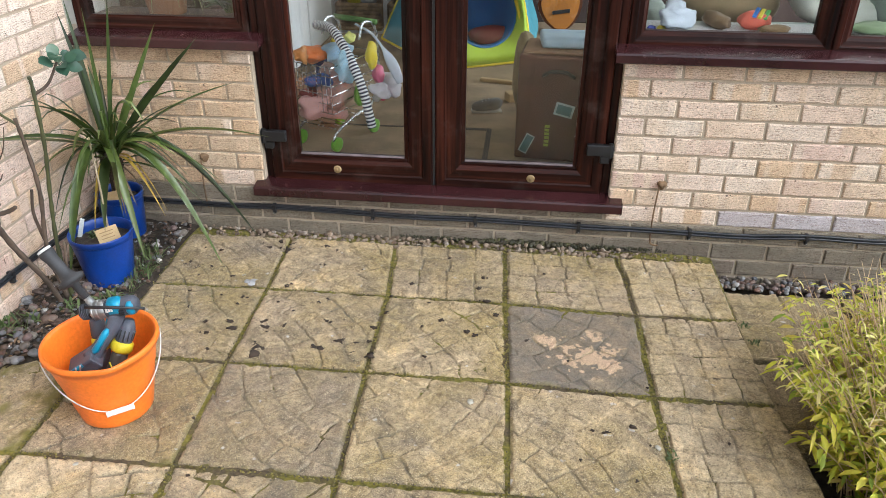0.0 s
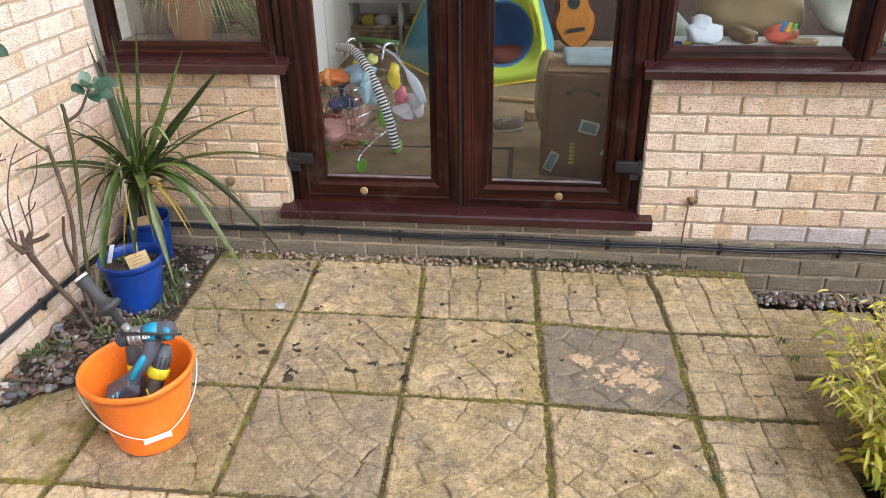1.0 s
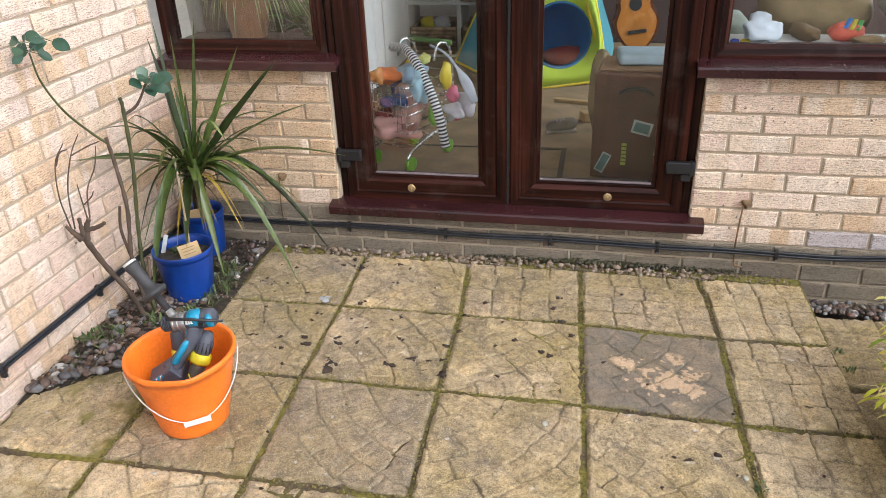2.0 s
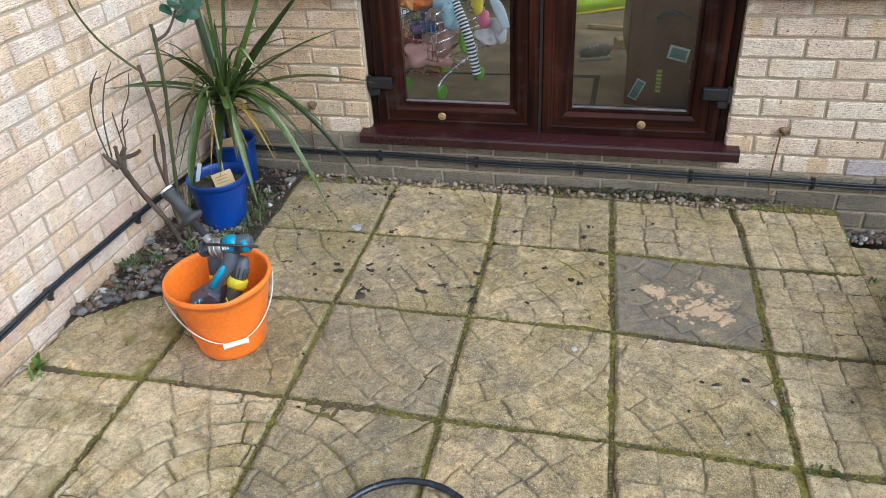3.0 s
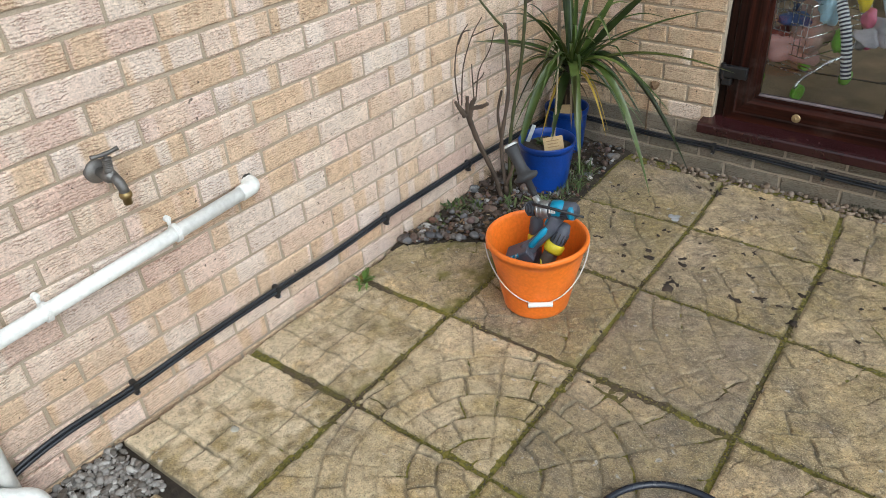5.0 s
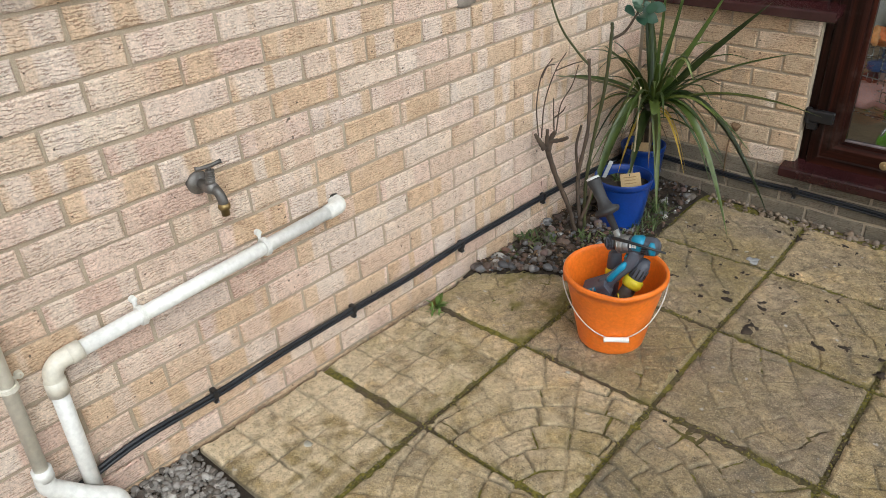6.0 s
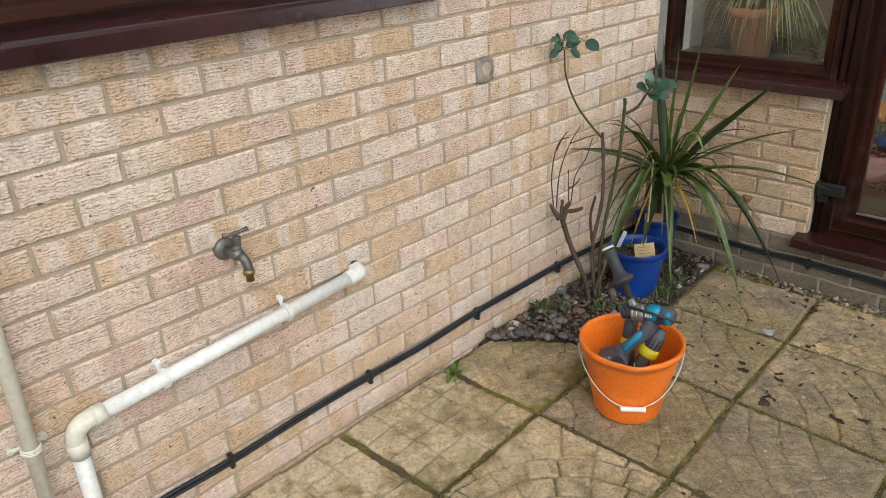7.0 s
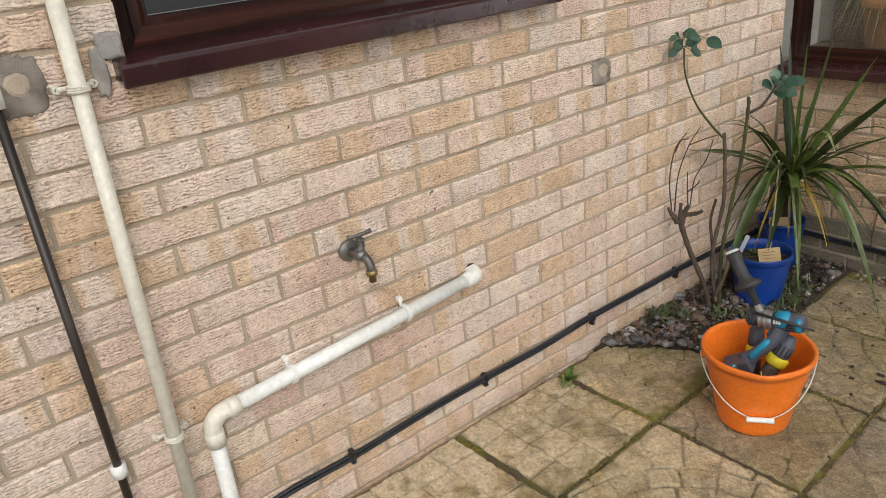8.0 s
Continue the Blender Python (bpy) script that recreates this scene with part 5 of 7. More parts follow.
def stem(ctrl, r0, r1, material, label=""):
    p = curve_pts(ctrl, 7)
    bm = bmesh.new()
    tube(bm, p, [r0 + (r1 - r0) * i / (len(p) - 1) + 0.0012 * math.sin(i * 2.1) * (r0 > 0.006) for i in range(len(p))], 10)
    return part("stem", bm, material, rose, label, True)


stem([(0.145, -0.675, 0.0), (0.125, -0.70, 0.12), (0.095, -0.755, 0.27), (0.075, -0.795, 0.40)], 0.0088, 0.0105, BARK, "thick woody stump")
stem([(0.078, -0.79, 0.385), (0.085, -0.78, 0.43), (0.10, -0.775, 0.46)], 0.014, 0.007, BARK, "gnarled knob")
stem([(0.072, -0.80, 0.39), (0.05, -0.81, 0.425), (0.04, -0.82, 0.45)], 0.012, 0.005, BARK)
stem([(0.075, -0.795, 0.40), (0.082, -0.80, 0.47)], 0.008, 0.006, BARK)
stem([(0.085, -0.785, 0.42), (0.125, -0.77, 0.43), (0.15, -0.765, 0.445)], 0.009, 0.006, BARK)
stem([(0.165, -0.64, 0.0), (0.150, -0.625, 0.2), (0.165, -0.61, 0.40), (0.195, -0.605, 0.60), (0.205, -0.60, 0.79), (0.203, -0.60, 0.835)], 0.0075, 0.0062, STEM, "tall green-brown stem")
stem([(0.205, -0.60, 0.775), (0.235, -0.56, 0.80), (0.255, -0.515, 0.86)], 0.0055, 0.004, BARK)
stem([(0.160, -0.66, 0.02), (0.125, -0.645, 0.22), (0.155, -0.64, 0.44), (0.148, -0.635, 0.60), (0.142, -0.64, 0.705)], 0.0085, 0.006, BARK, "second upright stem")
stem([(0.142, -0.64, 0.685), (0.11, -0.665, 0.73), (0.075, -0.72, 0.82), (0.060, -0.768, 0.93), (0.062, -0.785, 1.025)], 0.0048, 0.0028, STEM, "arching green shoot")
stem([(0.155, -0.66, 0.06), (0.185, -0.655, 0.15), (0.20, -0.65, 0.25)], 0.0075, 0.006, BARK)
stem([(0.12, -0.64, 0.25), (0.10, -0.63, 0.35), (0.115, -0.625, 0.44)], 0.006, 0.005, BARK)
for ctrl in ([(0.05, -0.81, 0.43), (0.03, -0.80, 0.55), (0.035, -0.78, 0.66), (0.06, -0.75, 0.72)], [(0.055, -0.80, 0.43), (0.045, -0.77, 0.56), (0.06, -0.73, 0.67), (0.085, -0.70, 0.735)],
             [(0.10, -0.77, 0.46), (0.095, -0.74, 0.55), (0.115, -0.70, 0.62), (0.125, -0.68, 0.69)], [(0.09, -0.77, 0.46), (0.075, -0.755, 0.53), (0.07, -0.75, 0.575)],
             [(0.075, -0.75, 0.50), (0.10, -0.735, 0.525), (0.11, -0.73, 0.545)], [(0.035, -0.78, 0.65), (0.045, -0.76, 0.69), (0.07, -0.75, 0.70)], [(0.06, -0.73, 0.67), (0.10, -0.69, 0.69), (0.13, -0.66, 0.70)]):
    stem(ctrl, 0.0028, 0.0018, BARK)


def leaflet(bm, c, d, ln):
    d = Vector(d).normalized()
    c = Vector(c)
    blade(bm, [c + d * ln * t + Vector((0, 0, -0.15 * ln * t * t)) for t in (0, 0.2, 0.4, 0.6, 0.8, 1)], ln * 0.36, 0.22, "leaf", (0.60 + 0.3 * math.sin(90 * c.x + 40 * d.y), -0.60 + 0.3 * math.sin(70 * c.z), 0.55))


rr = random.Random(21)
for c, n, sz in (((0.062, -0.785, 1.03), 9, 0.044), ((0.060, -0.80, 1.055), 6, 0.040), ((0.10, -0.75, 1.06), 2, 0.05), ((0.255, -0.51, 0.85), 8, 0.056), ((0.255, -0.50, 0.88), 4, 0.050)):
    for k in range(n):
        a, e = rr.uniform(0, 6.28), rr.uniform(-0.5, 0.9)
        d = Vector((math.cos(a) * math.cos(e) + 0.25, math.sin(a) * math.cos(e) - 0.15, math.sin(e)))
        s = Vector(c) + d * rr.uniform(0.004, 0.03)
        bm = bmesh.new()
        leaflet(bm, s, d, sz * rr.uniform(0.75, 1.15))
        tube(bm, [c, s], 0.0012, 6)
        part("leaf", bm, ROSE_LEAF, rose, "", True)

# ---- orange bucket and the power tools in it ----
BX, BY = 0.620, -1.180
ORANGE = plain("orange_bucket_plastic", (0.90, 0.205, 0.020), 0.36, 0, 0.16, 16, 0.03)
bucket = thing("bucket", (BX, BY, 0.003), "orange plastic bucket with a wire handle and white grip", "bucket")
GD = math.atan2(-0.80, 0.60)


def spout(a, h):
    d = (a - GD + math.pi) % (2 * math.pi) - math.pi
    return 0.011 * math.exp(-(d / 0.22) ** 2) * max(0, (h - 0.20) / 0.06)


bm = bmesh.new()
B0, B1, BH = 0.104, 0.151, 0.256
outer = [(0.0, 0.006), (B0 - 0.016, 0.006), (B0 - 0.014, 0.0), (B0 - 0.004, 0.0), (B0, 0.005)]
outer += [(B0 + (B1 - B0) * k / 10 + (0.0015 if k >= 7 else 0), 0.005 + (BH - 0.025) * k / 10) for k in range(1, 11)]
outer += [(B1 + 0.0085, BH - 0.020), (B1 + 0.0105, BH - 0.012), (B1 + 0.009, BH - 0.003), (B1 + 0.005, BH), (B1 - 0.001, BH - 0.003), (B1 - 0.003, BH - 0.012)]
outer += [(B0 + (B1 - B0) * k / 8 - 0.0035, 0.012 + (BH - 0.03) * k / 8) for k in range(7, -1, -1)] + [(0.0, 0.010)]
lathe(bm, outer, pose(BX, BY, 0.003), 64, spout)
part("body", bm, ORANGE, bucket, "", True)
for s in (-1, 1):
    a = GD + s * math.pi / 2
    bm = bmesh.new()
    obox(bm, pose(BX + (B1 + 0.003) * math.cos(a), BY + (B1 + 0.003) * math.sin(a), BH - 0.026, 0, 0, math.degrees(a)), 0.012, 0.024, 0.026, 0.004, 2)
    part("handle_lug", bm, ORANGE, bucket)
pts = []
for k in range(-20, 21):
    f = k / 20
    a = GD + f * math.pi / 2
    z = BH - 0.024 - 0.148 * math.cos(f * math.pi / 2) ** 0.85
    rad = max(B0 + (B1 - B0) * z / BH + 0.006, (B1 + 0.012) * (1 - 0.22 * math.cos(f * math.pi / 2)))
    pts.append((BX + rad * math.cos(a), BY + rad * math.sin(a), z))
bm = bmesh.new()
tube(bm, pts, 0.0019, 8)
part("wire_handle", bm, plain("galvanised_wire", (0.62, 0.62, 0.60), 0.35, 0.7, 0.15, 30, 0.05), bucket, "bright wire handle", True)
bm = bmesh.new()
gp = [Vector(p) for p in pts[17:24]]
mid = gp[3]
dirg = (gp[-1] - gp[0]).normalized()
tube(bm, [mid + dirg * t + Vector((0.004 * math.cos(GD), 0.004 * math.sin(GD), 0)) for t in (-0.038, -0.036, -0.03, 0.03, 0.036, 0.038)], [0.0085, 0.0095, 0.0082, 0.0082, 0.0095, 0.0085], 14)
part("grip", bm, plain("white_grip", (0.80, 0.80, 0.78), 0.4, 0, 0.08, 30, 0.05), bucket, "white plastic grip", True)

DGREY = plain("dark_grey_tool_plastic", (0.080, 0.088, 0.115), 0.5, 0, 0.3, 50, 0.15)
TEAL = plain("teal_tool_plastic", (0.012, 0.25, 0.42), 0.4, 0, 0.2, 40, 0.06)
YELLOW = plain("yellow_tool_band", (0.72, 0.60, 0.02), 0.5, 0, 0.2, 40, 0.1)
ALLOY = plain("cast_alloy", (0.50, 0.51, 0.52), 0.35, 0.85, 0.2, 60, 0.15)

drill = thing("hammer_drill", (0.62, -1.18, 0.20), "teal and grey cordless hammer drill with a side handle", "power drill")
C0, C1 = Vector((0.573, -1.150, 0.322)), Vector((0.722, -1.125, 0.345))
ax = (C1 - C0).normalized()


def along(t):
    return C0 + (C1 - C0) * t


bm = bmesh.new()
tube(bm, [along(t) for t in (-0.08, -0.05, 0.0, 0.10, 0.16, 0.17)], [0.012, 0.019, 0.022, 0.0225, 0.021, 0.016], 20)
part("chuck", bm, BLACK_PLASTIC, drill, "black ribbed chuck", True)
for k in range(5):
    bm = bmesh.new()
    tube(bm, [along(-0.02 + 0.032 * k), along(-0.012 + 0.032 * k), along(-0.004 + 0.032 * k)], [0.0215, 0.0245, 0.0215], 18)
    part("chuck_ring", bm, DGREY, drill, "", True)
for k in range(2):
    bm = bmesh.new()
    tube(bm, [along(0.20 + 0.09 * k), along(0.215 + 0.09 * k), along(0.235 + 0.09 * k)], [0.0275, 0.0305, 0.0275], 20)
    part("gear_flange", bm, ALLOY, drill, "bare alloy flange", True)
for k in range(3):
    bm = bmesh.new()
    obox(bm, Matrix.Translation(along(0.54 + 0.05 * k) + Vector((0.0, -0.0305, 0.010))) @ pose(0, 0, 0, -18, -8, 9), 0.006, 0.002, 0.012, 0.0005)
    part("label_mark", bm, WHITE_PIPE, drill, "pale printed mark")
bm = bmesh.new()
tube(bm, [along(t) for t in (0.16, 0.18, 0.26, 0.34, 0.42, 0.46)], [0.020, 0.026, 0.0285, 0.027, 0.029, 0.024], 22)
part("gear_housing", bm, ALLOY, drill, "bare alloy gear housing", True)
bm = bmesh.new()
tube(bm, [along(t) for t in (0.42, 0.46, 0.60, 0.80, 0.97, 1.03)], [0.023, 0.027, 0.028, 0.0285, 0.027, 0.018], 22)
part("motor_housing", bm, DGREY, drill, "", True)
bm = bmesh.new()
tube(bm, [along(t) + Vector((0, -0.004, 0.007)) for t in (0.50, 0.53, 0.70, 0.78)], [0.020, 0.0268, 0.0275, 0.020], 20)
part("teal_shell", bm, TEAL, drill, "teal upper shell", True)
bm = bmesh.new()
tube(bm, [along(t) + Vector((0.002, -0.012, 0.0)) for t in (0.86, 0.90, 0.97, 1.00)], [0.016, 0.0225, 0.0225, 0.013], 18)
part("rear_cap", bm, TEAL, drill, "teal rear cap", True)
for k in range(4):
    bm = bmesh.new()
    obox(bm, Matrix.Translation(along(0.80) + Vector((0.003, -0.032, 0.012 - 0.008 * k))) @ pose(0, 0, 0, 0, -8, 6), 0.016, 0.006, 0.0028, 0.001)
    part("vent", bm, BLACK_PLASTIC, drill)
G0, G1 = along(0.62) + Vector((0, -0.005, -0.02)), Vector((0.592, -1.197, 0.198))
bm = bmesh.new()
tube(bm, curve_pts([G0, G0.lerp(G1, 0.3) + Vector((0.012, 0, 0)), G0.lerp(G1, 0.65) + Vector((0.006, 0, 0)), G1], 5), [0.024, 0.024, 0.023, 0.0225, 0.022, 0.0215, 0.021, 0.0205, 0.020, 0.020, 0.020, 0.0205, 0.021, 0.023, 0.026, 0.028], 16, True, 0.8)
part("grip", bm, DGREY, drill, "grey rubberised pistol grip", True)
bm = bmesh.new()
gd = (G1 - G0).normalized()
tube(bm, [G0.lerp(G1, t) + Vector((0.006, -0.018, 0.006)) for t in (0.30, 0.40, 0.58, 0.80, 0.86)], [0.005, 0.0105, 0.009, 0.011, 0.004], 10)
part("grip_inlay", bm, TEAL, drill, "teal inlay on the grip", True)
bm = bmesh.new()
tube(bm, [along(0.47) + Vector((0, -0.004, -0.03)), along(0.44) + Vector((-0.008, -0.008, -0.052))], [0.010, 0.007], 10)
part("trigger", bm, TEAL, drill, "teal trigger", True)
bm = bmesh.new()
bmx = Matrix.Translation(G1 + Vector((-0.012, -0.006, -0.018))) @ pose(0, 0, 0, 12, -32, 14)
obox(bm, bmx, 0.080, 0.060, 0.044, 0.009, 2)
part("battery", bm, DGREY, drill, "dark grey battery pack")
bm = bmesh.new()
obox(bm, bmx @ pose(0.0, -0.004, 0.022), 0.086, 0.062, 0.016, 0.005, 2)
part("foot", bm, DGREY, drill, "dark foot over the battery")
bm = bmesh.new()
obox(bm, bmx @ pose(-0.012, -0.030, 0.024), 0.050, 0.012, 0.012, 0.003)
part("foot_inlay", bm, TEAL, drill, "teal inlay on the foot")
for k in range(3):
    bm = bmesh.new()
    q = bmx @ Vector((-0.038 + 0.016 * k, -0.036, 0.012))
    tube(bm, curve_pts([q + Vector((0, 0, 0.022)), q + Vector((0.0, -0.008, 0.0)), q + Vector((0.002, -0.002, -0.02))], 4), 0.0028, 8)
    part("hook", bm, STEEL, drill, "bright steel belt hook", True)
H0, H1 = along(0.26), Vector((0.482, -1.118, 0.498))
hd = (H1 - H0).normalized()
bm = bmesh.new()
tube(bm, [H0 - hd * 0.03, H0 + hd * 0.015, H0 + hd * 0.055], [0.012, 0.014, 0.009], 14)
part("handle_clamp", bm, ALLOY, drill, "alloy clamp of the side handle", True)
bm = bmesh.new()
L = (H1 - H0).length
tube(bm, [H0 + hd * t for t in (0.045, L * 0.44, L * 0.46, L * 0.49, L * 0.53, L * 0.57, L * 0.66, L - 0.030, L - 0.008, L)], [0.010, 0.012, 0.032, 0.039, 0.039, 0.023, 0.0175, 0.0185, 0.0225, 0.0215], 22)
part("side_handle", bm, plain("grey_rubber", (0.040, 0.040, 0.044), 0.62, 0, 0.3, 60, 0.3), drill, "dark grey rubber side handle", True)
bm = bmesh.new()
tube(bm, [H1 - hd * 0.004, H1 + hd * 0.006, H1 + hd * 0.008], [0.0205, 0.0205, 0.017], 20)
part("handle_end", bm, plain("pale_plug_end", (0.62, 0.62, 0.62), 0.5), drill, "pale end of the handle", True)
bm = bmesh.new()
tube(bm, [along(0.24) + Vector((-0.01, -0.032, 0.03)), along(0.5) + Vector((0, -0.036, 0.026)), along(1.28) + Vector((0.0, -0.038, 0.002))], [0.0052, 0.0048, 0.0036], 10)
part("depth_rod", bm, BLACK_PLASTIC, drill, "black depth rod", True)

grinder = thing("impact_driver", (0.66, -1.13, 0.10), "grey and yellow power tool lying deep in a bucket", "power tool")
D0, D1 = Vector((0.686, -1.135, 0.272)), Vector((0.638, -1.205, 0.115))
bm = bmesh.new()
tube(bm, [D0.lerp(D1, t) for t in (-0.12, 0.0, 0.22, 0.30)], [0.013, 0.022, 0.0245, 0.023], 20)
part("head", bm, DGREY, grinder, "dark grey head", True)
bm = bmesh.new()
tube(bm, [D0.lerp(D1, t) for t in (0.26, 0.29, 0.40, 0.44)], [0.026, 0.031, 0.031, 0.027], 22)
part("band", bm, YELLOW, grinder, "yellow band", True)
for k in range(12):
    a = 2 * math.pi * k / 12
    bm = bmesh.new()
    dd = (D1 - D0).normalized()
    e1 = dd.orthogonal().normalized()
    q = D0.lerp(D1, 0.14) + (e1 * math.cos(a) + dd.cross(e1) * math.sin(a)) * 0.0235
    tube(bm, [q - dd * 0.016, q + dd * 0.016], 0.0022, 6)
    part("rib", bm, BLACK_PLASTIC, grinder, "", True)
bm = bmesh.new()
tube(bm, [D0.lerp(D1, t) for t in (0.42, 0.5, 0.8, 1.0)], [0.024, 0.023, 0.025, 0.027], 18)
part("barrel", bm, plain("warm_grey_tool_plastic", (0.085, 0.075, 0.062), 0.5, 0, 0.3, 50, 0.15), grinder, "brown-grey barrel", True)
bm = bmesh.new()
tube(bm, curve_pts([D0.lerp(D1, 0.55) + Vector((-0.012, -0.031, 0.004)), D0.lerp(D1, 0.75) + Vector((0.012, -0.032, 0.0)), D0.lerp(D1, 0.95) + Vector((0.01, -0.034, 0))], 4), 0.0022, 6)
part("piping", bm, YELLOW, grinder, "thin yellow line", True)
torch = thing("work_light", (0.56, -1.11, 0.10), "small grey and yellow tool beside the drill in a bucket", "power tool")
E0, E1 = Vector((0.572, -1.105, 0.262)), Vector((0.590, -1.145, 0.10))
bm = bmesh.new()
tube(bm, [E0.lerp(E1, t) for t in (-0.05, 0.0, 0.25, 0.32)], [0.014, 0.021, 0.024, 0.022], 18)
part("head", bm, DGREY, torch, "dark grey head", True)
bm = bmesh.new()
tube(bm, [E0.lerp(E1, t) for t in (0.30, 0.34, 0.50, 0.54)], [0.022, 0.027, 0.027, 0.022], 18)
part("band", bm, YELLOW, torch, "yellow band", True)
bm = bmesh.new()
tube(bm, [E0.lerp(E1, t) for t in (0.52, 0.7, 1.0)], [0.021, 0.021, 0.023], 16)
part("barrel", bm, DGREY, torch, "", True)

# hose loop on the paving
hose = bmesh.new()
hp = [(1.362 + 0.19 * math.cos(a), -1.815 + 0.19 * math.sin(a), 0.013 + 0.006 * (k / 40)) for k, a in ((k, 2 * math.pi * k / 40 - 1.2) for k in range(44))]
tube(hose, hp, 0.0085, 12)
tagged(part("hose_loop", hose, plain("blue_black_hose", (0.018, 0.022, 0.034), 0.25, 0, 0.2, 30, 0.03), None, "loop of glossy blue-black hose lying on paving", True, (1.362, -1.815, 0.005)), category="hose")

# dirt crumbs dropped over the slabs
CLOD = plain("damp_earth_crumb", (0.052, 0.036, 0.025), 0.95, 0, 0.5, 60, 0.8)
rc = random.Random(14)
CL = [(0.94, -0.87, 20), (0.82, -0.75, 10), (1.21, -0.78, 9), (1.13, -0.82, 8), (1.335, -0.845, 15), (0.93, -0.73, 8), (1.31, -0.69, 10), (0.85, -0.19, 12), (1.11, -0.53, 10), (0.80, -0.12, 9)]
CL += [(rc.uniform(0.45, 1.75), rc.uniform(-0.9, -0.12), rc.uniform(4, 9)) for k in range(60)] + [(rc.uniform(0.5, 2.5), rc.uniform(-1.8, -0.2), rc.uniform(3, 6)) for k in range(24)]
CL += [(x + rc.gauss(0, 0.0013) * s, y + rc.gauss(0, 0.0010) * s, s * rc.uniform(0.25, 0.6)) for x, y, s in CL for k in range(2 if s > 8 else 1 if s > 6 else 0)]
for x, y, s in CL:
    bm = bmesh.new()
    a = rc.uniform(0.0, 6.3)
    blob(bm, (x, y, 0.001), 0.0016 * s * rc.uniform(0.6, 1.2), 0.0011 * s * rc.uniform(0.6, 1.2), 0.0002 * s + 0.0016, 1.4, 2, a, x * 9 + y)
    tagged(part("earth_crumb", bm, CLOD, None, "crumb of dark damp earth on a slab", True, (x, y, 0.0)), category="dirt", group="earth crumbs on the paving")
bm = bmesh.new()
for k in range(5):
    blob(bm, (0.775 + rc.uniform(-0.018, 0.018), -0.45 + rc.uniform(-0.018, 0.018), 0.004), 0.015, 0.011, 0.0016, 0.6, 2, k, k)
tagged(part("lime_splash", bm, plain("pale_blue_grey_splash", (0.40, 0.40, 0.42), 0.9, 0, 0.2, 60, 0.4), None, "pale blue-grey plaster splash on a slab", True, (0.775, -0.45, 0)), category="stain")
for x, y, r in ((1.684, -1.038, 0.013), (2.231, -1.171, 0.010), (0.245, -2.13, 0.014), (0.62, -1.42, 0.008)):
    bm = bmesh.new()
    blob(bm, (x, y, 0.002), r, r * 0.8, 0.003, 0.4, 2, x, x)
    tagged(part("white_splash", bm, plain("dried_white_splash", (0.48, 0.45, 0.38), 0.9, 0, 0.3, 60, 0.3), None, "small dried white splash on a slab", True, (x, y, 0)), category="stain")

# ---- bamboo clump beside the lower paving ----
BAMBOO = leaf_material("bamboo_leaf", [(0.0, (0.22, 0.32, 0.035)), (0.3, (0.42, 0.48, 0.05)), (0.6, (0.68, 0.65, 0.06)), (0.85, (0.80, 0.70, 0.13)), (1.0, (0.55, 0.40, 0.15))], 0.5, 0.45)
STRAW = leaf_material("bamboo_straw_leaf", [(0.0, (0.42, 0.46, 0.05)), (0.4, (0.66, 0.64, 0.10)), (0.75, (0.78, 0.72, 0.24)), (1.0, (0.62, 0.50, 0.22))], 0.5, 0.45)
CULM = stone_material("bamboo_culm", [(0.0, (0.30, 0.19, 0.10)), (0.35, (0.52, 0.36, 0.21)), (0.7, (0.66, 0.50, 0.31)), (1.0, (0.44, 0.33, 0.14))])
bush = thing("dwarf_bamboo", (3.02, -1.10, -0.13), "dense clump of yellow-green dwarf bamboo beside the slabs", "shrub")
rb = random.Random(17)
cul, lv, top = bmesh.new(), bmesh.new(), bmesh.new()
